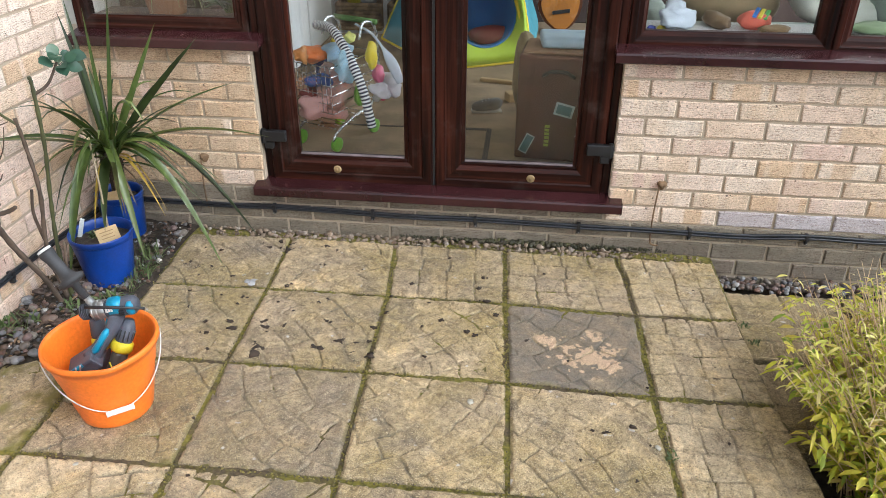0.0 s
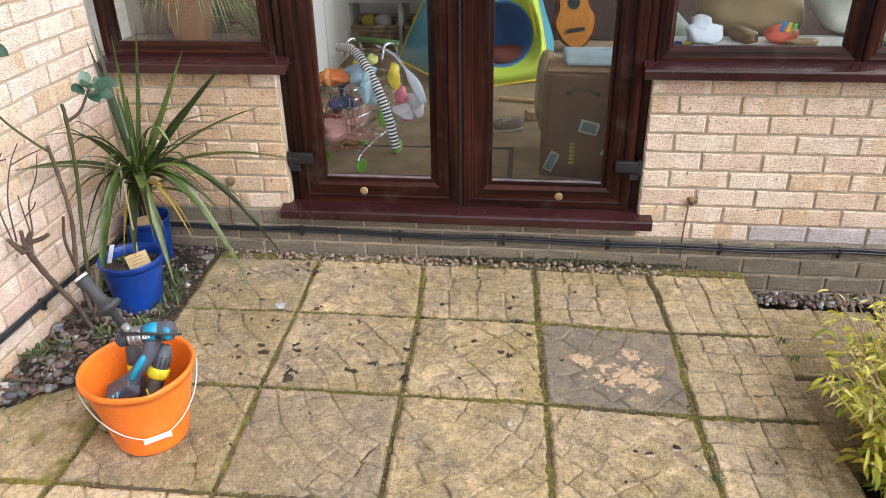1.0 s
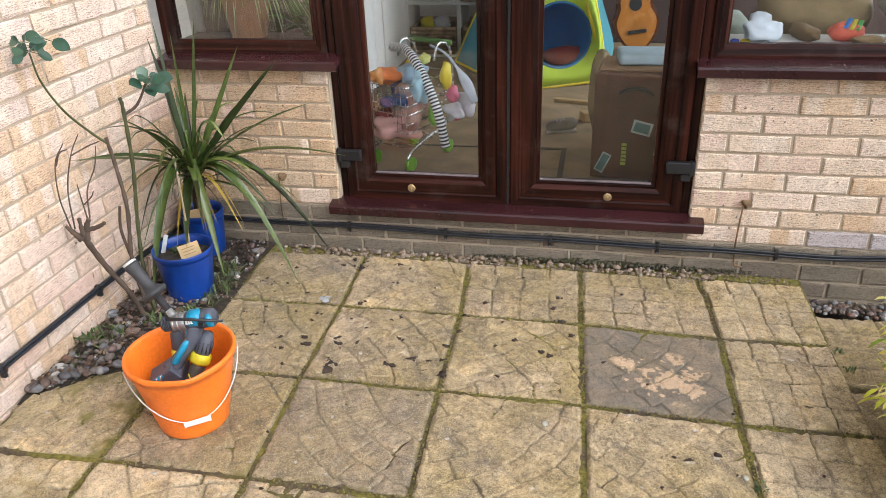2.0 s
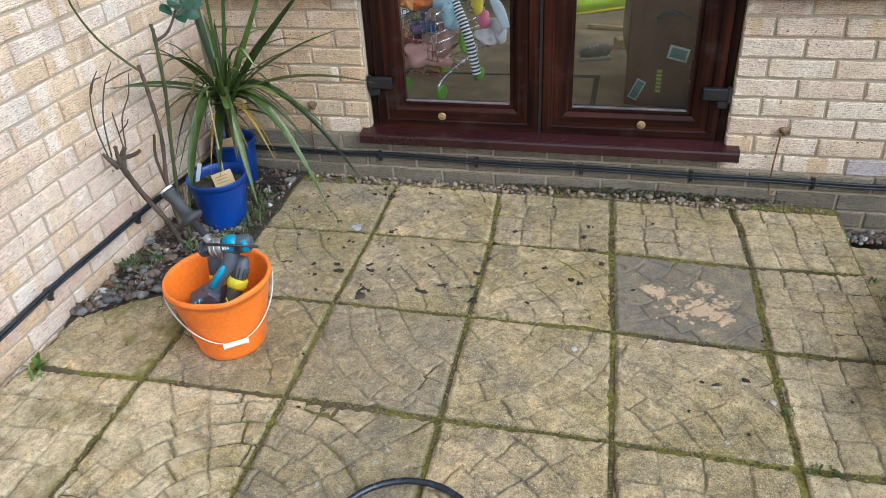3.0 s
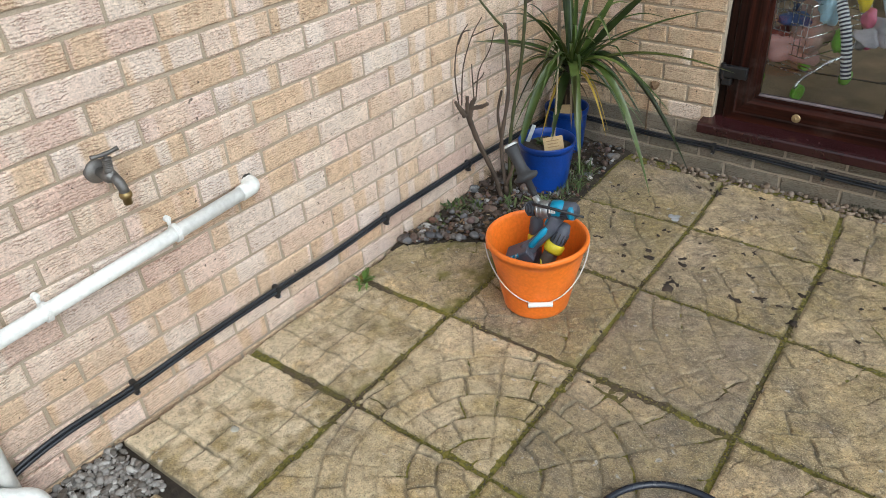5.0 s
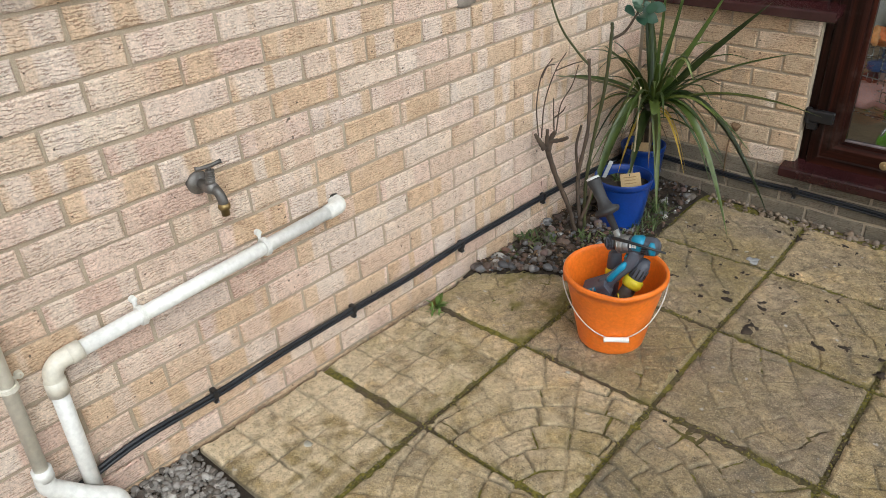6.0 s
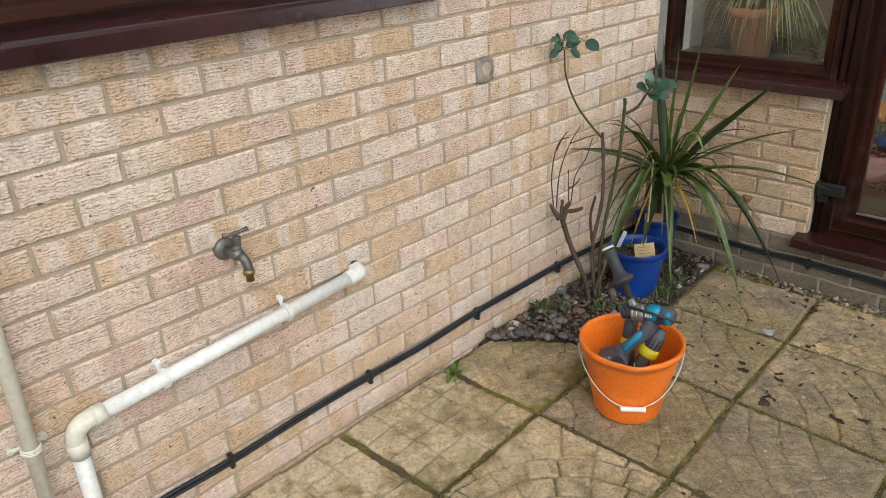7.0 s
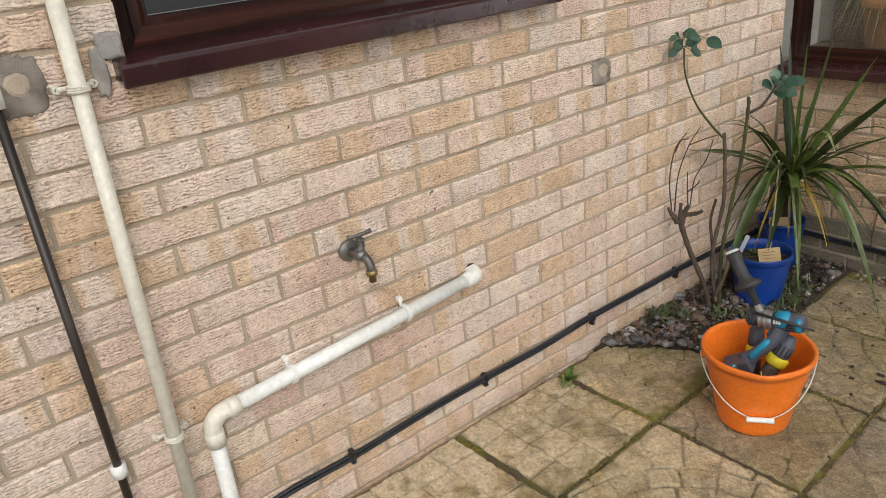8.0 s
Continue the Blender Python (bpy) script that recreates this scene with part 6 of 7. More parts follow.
for k in range(860):
    a = rb.uniform(0, 6.283)
    if k < 640:
        q = rb.random() ** 0.5
        bx, by, h = 3.12 + 0.37 * q * math.cos(a), -1.10 + 0.38 * q * math.sin(a), rb.uniform(0.44, 0.68) * (1 - 0.30 * q * q)
        lean = 0.05 + 0.15 * q
    else:
        # short outer growth that spills over the edge of the slabs
        q = 1.0
        bx, by, h = 3.02 + rb.uniform(-0.22, 0.22), -1.28 + rb.uniform(-0.26, 0.22), rb.uniform(0.18, 0.42)
        a, lean = rb.uniform(2.2, 4.6), rb.uniform(0.06, 0.20)
    tx, ty = bx + lean * math.cos(a) + rb.uniform(-0.07, 0.07), by + lean * math.sin(a) + rb.uniform(-0.07, 0.07)
    pts = curve_pts([(bx, by, -0.14), (bx + 0.3 * (tx - bx), by + 0.3 * (ty - by), -0.14 + 0.5 * h), (tx, ty, -0.14 + h)], 3)
    tube(cul, pts, [0.0022] * 4 + [0.0018, 0.0014, 0.0010], 4, False)
    for j in range(rb.randint(13, 21)):
        high = rb.random() < 0.42 and h > 0.4
        t = rb.uniform(0.62, 1.0) if high else rb.uniform(0.15, 0.72) if h > 0.4 else rb.uniform(0.3, 1.0)
        p = Vector(pts[min(6, int(t * 6))]).lerp(Vector(pts[min(6, int(t * 6) + 1)]), t * 6 % 1)
        b2 = rb.uniform(0, 6.283)
        e = rb.uniform(-0.6, 0.6)
        d = Vector((math.cos(b2) * math.cos(e), math.sin(b2) * math.cos(e), math.sin(e)))
        ln = rb.uniform(0.018, 0.042) if high else rb.uniform(0.030, 0.066)
        s = p + d * rb.uniform(0.0, 0.022)
        blade(top if high else lv, [s, s + d * ln * 0.33, s + d * ln * 0.66 - Vector((0, 0, 0.08 * ln)), s + d * ln - Vector((0, 0, 0.30 * ln))], rb.uniform(0.0024, 0.0050) if high else rb.uniform(0.0040, 0.0085), rb.uniform(0.1, 0.5), "leaf", (rb.uniform(-0.5, 0.5), rb.uniform(-0.5, 0.5), 1))
    for j in range(rb.randint(0, 2)):
        # bare twigs
        p = Vector(pts[rb.randint(3, 6)])
        tube(cul, [p, p + Vector((rb.uniform(-0.06, 0.06), rb.uniform(-0.06, 0.06), rb.uniform(0.0, 0.08)))], [0.0012, 0.0007], 3, False)
tagged(part("cane_mass", cul, CULM, bush, "thin tan canes"), kind="stuff")
tagged(part("foliage", lv, BAMBOO, bush, "narrow yellow-green leaves", True), kind="stuff")
tagged(part("top_foliage", top, STRAW, bush, "small straw-yellow leaves at the tips", True), kind="stuff")


# ---- the room behind the glass ----
PLASTER = plain("warm_white_plaster", (0.62, 0.59, 0.54), 0.9, 0, 0.08, 6, 0.1)
CARPET = plain("beige_brown_carpet", (0.27, 0.19, 0.115), 0.98, 0, 0.25, 30, 0.9)
SHELF_WHITE = plain("white_board", (0.70, 0.70, 0.69), 0.5, 0, 0.06, 10, 0.03)


def structure_box(name, boxes, material, label, category):
    bm = bmesh.new()
    for b6 in boxes:
        box(bm, *b6)
    return tagged(part(name, bm, material, None, label), kind="structure", category=category)


FZ = 0.195
structure_box("floor", [(-0.2, 4.6, 0.285, 4.6, 0.05, FZ)], CARPET, "beige-brown carpet of the room behind the doors", "floor")
structure_box("wall_room_back", [(-0.2, 4.6, 4.4, 4.6, FZ, 2.45)], PLASTER, "plain plaster wall at the back of the room", "wall")
structure_box("wall_room_side", [(-0.2, 0.0, 0.285, 4.4, FZ, 2.45)], PLASTER, "plain plaster wall at the side of the room", "wall")
# the east opening is invented, out of view, to hold the fill lamp
structure_box("wall_room_east", [(4.4, 4.6, 0.285, 1.0, FZ, 2.45), (4.4, 4.6, 3.2, 4.4, FZ, 2.45), (4.4, 4.6, 1.0, 3.2, FZ, 0.9), (4.4, 4.6, 1.0, 3.2, 2.1, 2.45)], PLASTER, "unseen plaster wall of the room with an opening added for the fill lamp", "wall")
structure_box("ceiling", [(-0.28, 4.6, 0.281, 4.6, 2.75, 2.85), (-0.2, 4.4, 0.285, 4.4, 2.45, 2.55)], PLASTER, "plain white ceiling", "ceiling")
# fill lamp added out of view to brighten the room behind the glass
room_fill = new("room_fill_light", bpy.data.lights.new("room_fill_light", "AREA"))
room_fill.data.shape, room_fill.data.size, room_fill.data.size_y, room_fill.data.energy, room_fill.data.color = "RECTANGLE", 2.1, 1.15, 74, (0.97, 0.98, 1.0)
room_fill.matrix_world = look((4.45, 2.1, 1.5), (2.0, 2.1, 1.2))
structure_box("door_threshold", [(0.718, 2.16, 0.111, 0.40, 0.186, 0.20)], plain("brown_threshold", (0.20, 0.15, 0.11), 0.7), "brown threshold strip inside the doors", "floor")
structure_box("window_board_1", [(0.0, 0.718, 0.111, 0.34, 0.825, 0.862)], plain("grey_brown_board", (0.17, 0.14, 0.11), 0.6), "grey-brown window board inside the small window", "sill")
structure_box("window_board_2", [(2.16, 3.86, 0.111, 0.36, 0.825, 0.862)], SHELF_WHITE, "white window board inside the wide window", "sill")
# dark edge of a mat on the carpet
bm = bmesh.new()
for x0, x1, y0, y1 in ((1.18, 1.64, 0.80, 0.825), (1.615, 1.64, 0.42, 0.80), (0.75, 1.18, 0.80, 0.812)):
    box(bm, x0, x1, y0, y1, FZ, FZ + 0.004)
tagged(part("mat_edge", bm, plain("dark_mat_binding", (0.07, 0.06, 0.05), 0.9), None, "dark binding strip lying on the carpet", False, (1.4, 0.6, FZ)), category="mat")

# toy shopping trolley full of toys
CHROME = plain("toy_chrome", (0.62, 0.64, 0.66), 0.25, 0.9, 0.1, 30, 0.02)
LIME = plain("lime_plastic", (0.16, 0.42, 0.03), 0.4, 0, 0.1, 20, 0.03)
trolley = thing("toy_trolley", (0.98, 0.62, FZ), "child's chrome shopping trolley with green wheels, full of toys", "toy trolley")
for s in (0.0, 0.27):
    x = 0.86 + s
    bm = bmesh.new()
    tube(bm, curve_pts([(x, 0.43, FZ + 0.035), (x, 0.46, FZ + 0.10), (x, 0.62, FZ + 0.15), (x, 0.80, FZ + 0.19), (x, 0.86, FZ + 0.40), (x, 0.84, FZ + 0.60), (x, 0.74, FZ + 0.64), (x, 0.70, FZ + 0.56)], 6), 0.008, 10)
    part("side_frame", bm, CHROME, trolley, "", True)
    for y in (0.46, 0.80):
        bm = bmesh.new()
        tube(bm, [(x - 0.012, y, FZ + 0.04), (x - 0.011, y, FZ + 0.04), (x + 0.011, y, FZ + 0.04), (x + 0.012, y, FZ + 0.04)], [0.030, 0.040, 0.040, 0.030], 20)
        part("wheel", bm, LIME, trolley, "green plastic wheel", True)
bm = bmesh.new()
tube(bm, [(0.84, 0.83, FZ + 0.63), (1.15, 0.83, FZ + 0.63)], 0.015, 12)
part("push_bar", bm, plain("green_foam_bar", (0.11, 0.22, 0.05), 0.8), trolley, "green foam push bar", True)
bm = bmesh.new()
for k in range(7):
    y = 0.46 + 0.05 * k
    tube(bm, [(0.86, y, FZ + 0.13), (1.13, y, FZ + 0.13)], 0.003, 6)
for k in range(6):
    z = FZ + 0.22 + 0.05 * k
    tube(bm, [(0.85, 0.44, z), (1.14, 0.44, z), (1.14, 0.84, z), (0.85, 0.84, z), (0.85, 0.44, z)], 0.003, 6, False)
for k in range(9):
    x = 0.86 + 0.034 * k
    tube(bm, [(x, 0.44, FZ + 0.22), (x, 0.44, FZ + 0.47)], 0.0025, 6)
part("basket", bm, CHROME, trolley, "wire basket")


def toy(name, c, r, col, label, rough=0.5, sub=2, bumps=0.35):
    bm = bmesh.new()
    blob(bm, c, r[0], r[1], r[2], bumps, sub, c[0] * 7, c[1] * 5)
    return tagged(part(name, bm, plain(name + "_colour", col, rough, 0, 0.2, 30, 0.2), None, label, True, c), category="toy")


T = FZ
for nm, c, r, col, lb in (("toy_carrot", (0.90, 0.60, T + 0.50), (0.07, 0.05, 0.035), (0.85, 0.22, 0.05), "orange soft toy lying on top of the trolley"),
                          ("toy_shirt", (1.02, 0.62, T + 0.50), (0.07, 0.06, 0.05), (0.36, 0.56, 0.75), "pale blue soft toy on the trolley"),
                          ("toy_jar", (0.95, 0.66, T + 0.43), (0.06, 0.06, 0.04), (0.07, 0.09, 0.22), "dark blue toy in the trolley"),
                          ("toy_ball", (0.99, 0.74, T + 0.53), (0.035, 0.035, 0.035), (0.78, 0.60, 0.05), "yellow toy ball on the trolley"),
                          ("toy_bag", (1.00, 0.58, T + 0.27), (0.11, 0.10, 0.09), (0.36, 0.23, 0.20), "brown fabric bag inside the wire trolley"),
                          ("toy_beads", (0.93, 0.52, T + 0.34), (0.08, 0.04, 0.03), (0.20, 0.05, 0.05), "dark red beads in the trolley"),
                          ("toy_banana", (1.17, 0.66, T + 0.49), (0.030, 0.03, 0.065), (0.85, 0.66, 0.03), "bright yellow toy at the trolley side"),
                          ("toy_flower", (1.20, 0.66, T + 0.40), (0.035, 0.03, 0.045), (0.80, 0.18, 0.32), "pink toy flower at the trolley side"),
                          ("toy_doll_dress", (1.25, 0.66, T + 0.27), (0.06, 0.05, 0.05), (0.62, 0.60, 0.66), "pale grey soft toy beside the trolley"),
                          ("toy_pink_cube", (1.23, 0.60, T + 0.24), (0.035, 0.03, 0.03), (0.75, 0.10, 0.25), "pink toy beside the trolley"),
                          ("toy_green_cup", (1.13, 0.56, T + 0.24), (0.035, 0.035, 0.055), (0.16, 0.42, 0.04), "green plastic cup in the trolley"),
                          ("toy_scarf", (0.97, 0.50, T + 0.41), (0.09, 0.03, 0.03), (0.05, 0.09, 0.25), "navy fabric scrap crumpled in the trolley"),
                          ("toy_mitten", (1.07, 0.50, T + 0.46), (0.035, 0.03, 0.06), (0.42, 0.66, 0.82), "light blue soft mitten hanging in the trolley"),
                          ("toy_blanket", (0.96, 0.49, T + 0.20), (0.10, 0.04, 0.06), (0.62, 0.36, 0.34), "pinkish soft blanket showing through the wire basket"),
                          ("toy_cuff", (0.88, 0.50, T + 0.52), (0.03, 0.03, 0.03), (0.82, 0.34, 0.10), "small orange soft toy on the trolley edge"),
                          ("toy_pear", (1.06, 0.70, T + 0.56), (0.03, 0.03, 0.025), (0.70, 0.72, 0.20), "pale green toy fruit on the trolley"),
                          ("toy_hat", (1.22, 0.58, T + 0.34), (0.05, 0.04, 0.035), (0.55, 0.52, 0.58), "pale grey soft hat at the trolley side"),
                          ("toy_red_ball", (1.46, 0.72, T + 0.05), (0.05, 0.05, 0.05), (0.75, 0.10, 0.06), "red toy ball on the carpet behind the doors")):
    toy(nm, c, r, col, lb, 0.5, 3, 0.9 if "soft" in lb or "bag" in lb else 0.35)


def stripes_material():
    m, n, l, b = shader("striped_tube", 0.6)
    ge = n.new("ShaderNodeAttribute")
    ge.attribute_name = "stripe"
    l.new(ramp(n, l, ge.outputs["Fac"], [(0.0, (0.03, 0.035, 0.07)), (0.49, (0.03, 0.035, 0.07)), (0.51, (0.72, 0.74, 0.76)), (1.0, (0.72, 0.74, 0.76))]), b.inputs["Base Color"])
    return m


# striped tube hanging over the trolley
vs = curve_pts([(0.90, 0.70, T + 0.53), (1.00, 0.60, T + 0.535), (1.09, 0.52, T + 0.44), (1.16, 0.47, T + 0.30), (1.20, 0.46, T + 0.12)], 22)
bm = bmesh.new()
tube(bm, vs, 0.021, 12)
strip = part("striped_snake", bm, stripes_material(), None, "blue and white striped fabric tube hung over the trolley", True, (1.05, 0.6, T))
tagged(strip, category="toy")
at = strip.data.attributes.new("stripe", "FLOAT", "POINT")
at.data.foreach_set("value", [float((i // 12) % 2) for i in range(len(strip.data.vertices))])
bm = bmesh.new()
tube(bm, curve_pts([(1.08, 0.74, T + 0.53), (1.18, 0.66, T + 0.50), (1.27, 0.60, T + 0.40), (1.32, 0.58, T + 0.30)], 6), [0.006] * 10 + [0.012, 0.020, 0.024, 0.026, 0.026, 0.024, 0.022, 0.02, 0.016], 10, True, 0.5)
tagged(part("toy_hoover", bm, plain("pale_lilac_plastic", (0.55, 0.60, 0.70), 0.4), None, "pale blue-grey toy pole leaning on the trolley", True, (1.2, 0.66, T)), category="toy")

for ob in [o for o in scene.objects if o.parent is None and o.name.startswith(("toy_", "striped_snake")) and o.location.x < 1.4]:
    ob.location.x -= 0.105
    if not ob.name.startswith(("striped_snake", "toy_trolley")) and ob.location.z > T + 0.3:
        ob.location.z -= 0.085
trolley.rotation_euler = (0, 0, radians(-24))
trolley.scale = (0.80, 0.9, 0.86)

# pop-up play tent with a round doorway
tent = thing("play_tent", (1.45, 2.2, FZ), "lime, teal and blue pop-up play tent with a round opening", "play tent")
TENT = {"lime": (0.42, 0.58, 0.03), "teal": (0.05, 0.26, 0.33), "blue": (0.02, 0.16, 0.42), "yellow": (0.80, 0.62, 0.02), "red": (0.40, 0.05, 0.04)}
TM = {k: plain("tent_" + k, c, 0.65, 0, 0.15, 12, 0.15) for k, c in TENT.items()}


def tent_side(a, b, apex, material, label, hole=0.0, swell=0.16):
    """A bulging triangular panel, with a round hole where the doorway is."""
    a, b, apex = Vector(a), Vector(b), Vector(apex)
    nor = (b - a).cross(apex - a).normalized()
    ctr = a * 0.375 + b * 0.375 + apex * 0.25
    bm = bmesh.new()
    n = 48
    outline = []
    for p, q in ((a, b), (b, apex), (apex, a)):
        for k in range(n // 3):
            t = k / (n / 3)
            m = p.lerp(q, t)
            out = (m - ctr) * (swell * math.sin(math.pi * t) if p is not a or q is not b else 0.02)
            outline.append(m + out)
    rings = []
    for f in (1.0, 0.75, 0.5, 0.0):
        ring = []
        for k, o in enumerate(outline):
            d = (o - ctr)
            tgt = ctr + d.normalized() * hole if hole else ctr + d * 0.05
            p = tgt.lerp(o, f)
            ring.append(bm.verts.new(p + nor * 0.06 * (1 - f) * f * 4))
        rings.append(ring)
    for r0, r1 in zip(rings, rings[1:]):
        for k in range(n):
            bm.faces.new((r0[k], r0[(k + 1) % n], r1[(k + 1) % n], r1[k]))
    part("panel", bm, material, tent, label, True)
    bm = bmesh.new()
    tube(bm, outline + outline[:1], 0.010, 8, False)
    part("piping", bm, TM["yellow"], tent, "yellow edging", True)
    if hole:
        circ = [ctr + (o - ctr).normalized() * hole for o in outline]
        bm = bmesh.new()
        tube(bm, circ + circ[:1], 0.009, 8, False)
        part("door_ring", bm, TM["blue"], tent, "blue ring of the doorway", True)
        bm = bmesh.new()
        back = [bm.verts.new(c - nor * 0.30 + (ctr - c) * 0.15) for c in circ]
        front = [bm.verts.new(c) for c in circ]
        for k in range(n):
            bm.faces.new((front[k], front[(k + 1) % n], back[(k + 1) % n], back[k]))
        bm.faces.new(back)
        part("tunnel", bm, TM["blue"], tent, "blue lining inside the doorway", True)


FR, FL, BK, AP = (1.82, 2.08, FZ + 0.03), (1.26, 1.88, FZ + 0.0), (0.80, 2.32, FZ + 0.08), (1.46, 2.24, FZ + 1.20)
tent_side(FL, FR, AP, TM["lime"], "lime front panel", 0.20, 0.26)
tent_side(BK, FL, AP, TM["teal"], "teal side panel", 0.0, 0.30)
tent_side(FR, (1.85, 2.8, FZ + 0.02), AP, TM["teal"], "teal side panel")
bm = bmesh.new()
blob(bm, (1.56, 2.22, FZ + 0.14), 0.16, 0.12, 0.07, 0.3, 2)
part("cushion", bm, TM["red"], tent, "red floor inside the tent", True)

# practice amplifier with stickers
TOLEX = plain("brown_black_tolex", (0.090, 0.032, 0.018), 0.55, 0, 0.25, 60, 0.3)
amp = thing("guitar_amp", (1.96, 0.58, FZ), "dark brown guitar amplifier covered in stickers behind the door", "amplifier")
AM = pose(1.955, 0.585, FZ, 0, 0, -6)
bm = bmesh.new()
obox(bm, AM @ pose(0, 0, 0.24), 0.36, 0.28, 0.48, 0.012, 2)
part("cabinet", bm, TOLEX, amp)
bm = bmesh.new()
obox(bm, AM @ pose(0, 0.01, 0.487), 0.33, 0.24, 0.012, 0.004)
part("top_panel", bm, plain("tan_leather_top", (0.30, 0.17, 0.10), 0.5, 0, 0.2, 30, 0.2), amp, "tan top panel")
bm = bmesh.new()
tube(bm, curve_pts([AM @ Vector((-0.07, -0.142, 0.395)), AM @ Vector((-0.03, -0.158, 0.42)), AM @ Vector((0.03, -0.158, 0.42)), AM @ Vector((0.07, -0.142, 0.395))], 5), 0.009, 8, True, 0.5)
part("handle", bm, BLACK_PLASTIC, amp, "black strap handle", True)
STK = plain("sticker_pale", (0.50, 0.58, 0.58), 0.5, 0, 0.3, 80, 0.02)
STK2 = plain("sticker_teal", (0.10, 0.20, 0.21), 0.5, 0, 0.3, 80, 0.02)
LOGO = plain("sticker_lime", (0.42, 0.50, 0.06), 0.5, 0, 0.1, 80, 0.02)
for x, z, w, h, a, mtl in ((0.035, 0.245, 0.085, 0.06, 12, STK), (0.035, 0.245, 0.066, 0.042, 12, STK2), (0.125, 0.155, 0.085, 0.028, -58, STK), (0.125, 0.155, 0.076, 0.019, -58, STK2), (-0.125, 0.075, 0.095, 0.042, -66, STK), (-0.125, 0.075, 0.083, 0.031, -66, STK2), (0.16, 0.085, 0.03, 0.03, 40, STK2)):
    bm = bmesh.new()
    obox(bm, AM @ pose(x, -0.1405 - (0.001 if mtl is STK2 else 0), z, 0, a, 0), w, 0.002, h, 0.0006)
    part("sticker", bm, mtl, amp, "rectangular sticker with pale border")
bm = bmesh.new()
for k in range(6):
    obox(bm, AM @ pose(-0.035, -0.141, 0.075 + 0.018 * k), 0.022, 0.002, 0.012)
part("logo", bm, LOGO, amp, "lime-yellow upright lettering bar")
bm = bmesh.new()
obox(bm, AM @ pose(0.02, 0.03, 0.520, 0, 0, 10), 0.25, 0.18, 0.05, 0.02, 3)
for v in bm.verts:
    v.co.z += 0.006 * noise.noise(v.co * 22)
tagged(part("folded_cloth", bm, plain("pale_blue_cloth", (0.40, 0.52, 0.60), 0.95, 0, 0.15, 40, 0.5), None, "folded pale blue cloth lying on the amplifier", True, (1.97, 0.61, FZ + 0.49)), category="cloth")
# cloth over a box beside the amplifier
bm = bmesh.new()
blob(bm, (1.79, 0.86, FZ + 0.27), 0.055, 0.10, 0.20, 0.4, 3, 0.3, 2)
tagged(part("draped_jacket", bm, plain("tan_fabric", (0.26, 0.20, 0.11), 0.95, 0, 0.3, 40, 0.4), None, "tan jacket draped down beside the amplifier", True, (1.79, 0.86, FZ)), category="clothing")
shoe = thing("shoe", (1.62, 1.08, FZ), "grey canvas shoe with pale sole on the carpet", "shoe")
SM = pose(1.595, 1.09, FZ, 0, 0, 12) @ Matrix.Scale(0.82, 4)
bm = bmesh.new()
obox(bm, SM @ pose(0, 0, 0.010), 0.20, 0.075, 0.020, 0.008, 2)
part("sole", bm, plain("pale_sole", (0.48, 0.45, 0.40), 0.7), shoe, "pale rubber sole")
bm = bmesh.new()
tube(bm, [SM @ Vector((x, 0, z)) for x, z in ((-0.095, 0.028), (-0.06, 0.034), (-0.02, 0.042), (0.03, 0.052), (0.075, 0.058), (0.095, 0.05))], [0.018, 0.030, 0.033, 0.033, 0.032, 0.022], 14)
part("upper", bm, plain("grey_canvas", (0.20, 0.19, 0.17), 0.9, 0, 0.3, 60, 0.3), shoe, "dark grey canvas upper", True)
bm = bmesh.new()
for k in range(3):
    tube(bm, [SM @ Vector((-0.03 + 0.022 * k, -0.02, 0.076 + 0.004 * k)), SM @ Vector((-0.03 + 0.022 * k, 0.02, 0.076 + 0.004 * k))], 0.004, 6)
part("laces", bm, plain("pale_laces", (0.5, 0.5, 0.48), 0.9), shoe, "pale laces", True)
PINE = plain("pine", (0.42, 0.28, 0.13), 0.6, 0, 0.25, 30, 0.15)
for m4, sz, lb in ((pose(1.66, 1.62, FZ + 0.012, 0, 0, -14), (0.28, 0.035, 0.022), "flat pine stick lying on the carpet"), (pose(1.76, 1.30, FZ + 0.03, 0, 0, 24), (0.14, 0.07, 0.05), "pine toy block on the carpet")):
    bm = bmesh.new()
    obox(bm, m4, *sz, 0.004)
    tagged(part("wooden_block", bm, PINE, None, lb, False, m4.translation), category="toy")

# white cube shelves with baskets
shelf = thing("cube_shelf", (0.9, 2.9, FZ), "white cube shelving with wicker baskets along the back wall", "shelf")
for z in (0.0, 0.38, 0.76, 1.14):
    bm = bmesh.new()
    box(bm, 0.15, 1.75, 2.75, 3.12, FZ + z, FZ + z + 0.03, 0.002)
    part("board", bm, SHELF_WHITE, shelf)
for x in (0.15, 0.33, 0.725, 1.12, 1.515, 1.72):
    bm = bmesh.new()
    box(bm, x, x + 0.03, 2.752, 3.118, FZ + 0.031, FZ + 1.139, 0.002)
    part("upright", bm, SHELF_WHITE, shelf)
unit = thing("cabinet", (0.20, 1.9, FZ), "plain white low cabinet standing along the side wall", "cabinet")
bm = bmesh.new()
box(bm, 0.02, 0.40, 1.3, 2.5, FZ + 0.05, FZ + 0.95, 0.006)
part("body", bm, SHELF_WHITE, unit)
for y in (1.30, 1.88):
    bm = bmesh.new()
    box(bm, 0.401, 0.418, y + 0.01, y + 0.56, FZ + 0.08, FZ + 0.93, 0.003)
    part("door", bm, SHELF_WHITE, unit)
WICKER = plain("wicker", (0.30, 0.19, 0.09), 0.85, 0, 0.5, 90, 0.9)
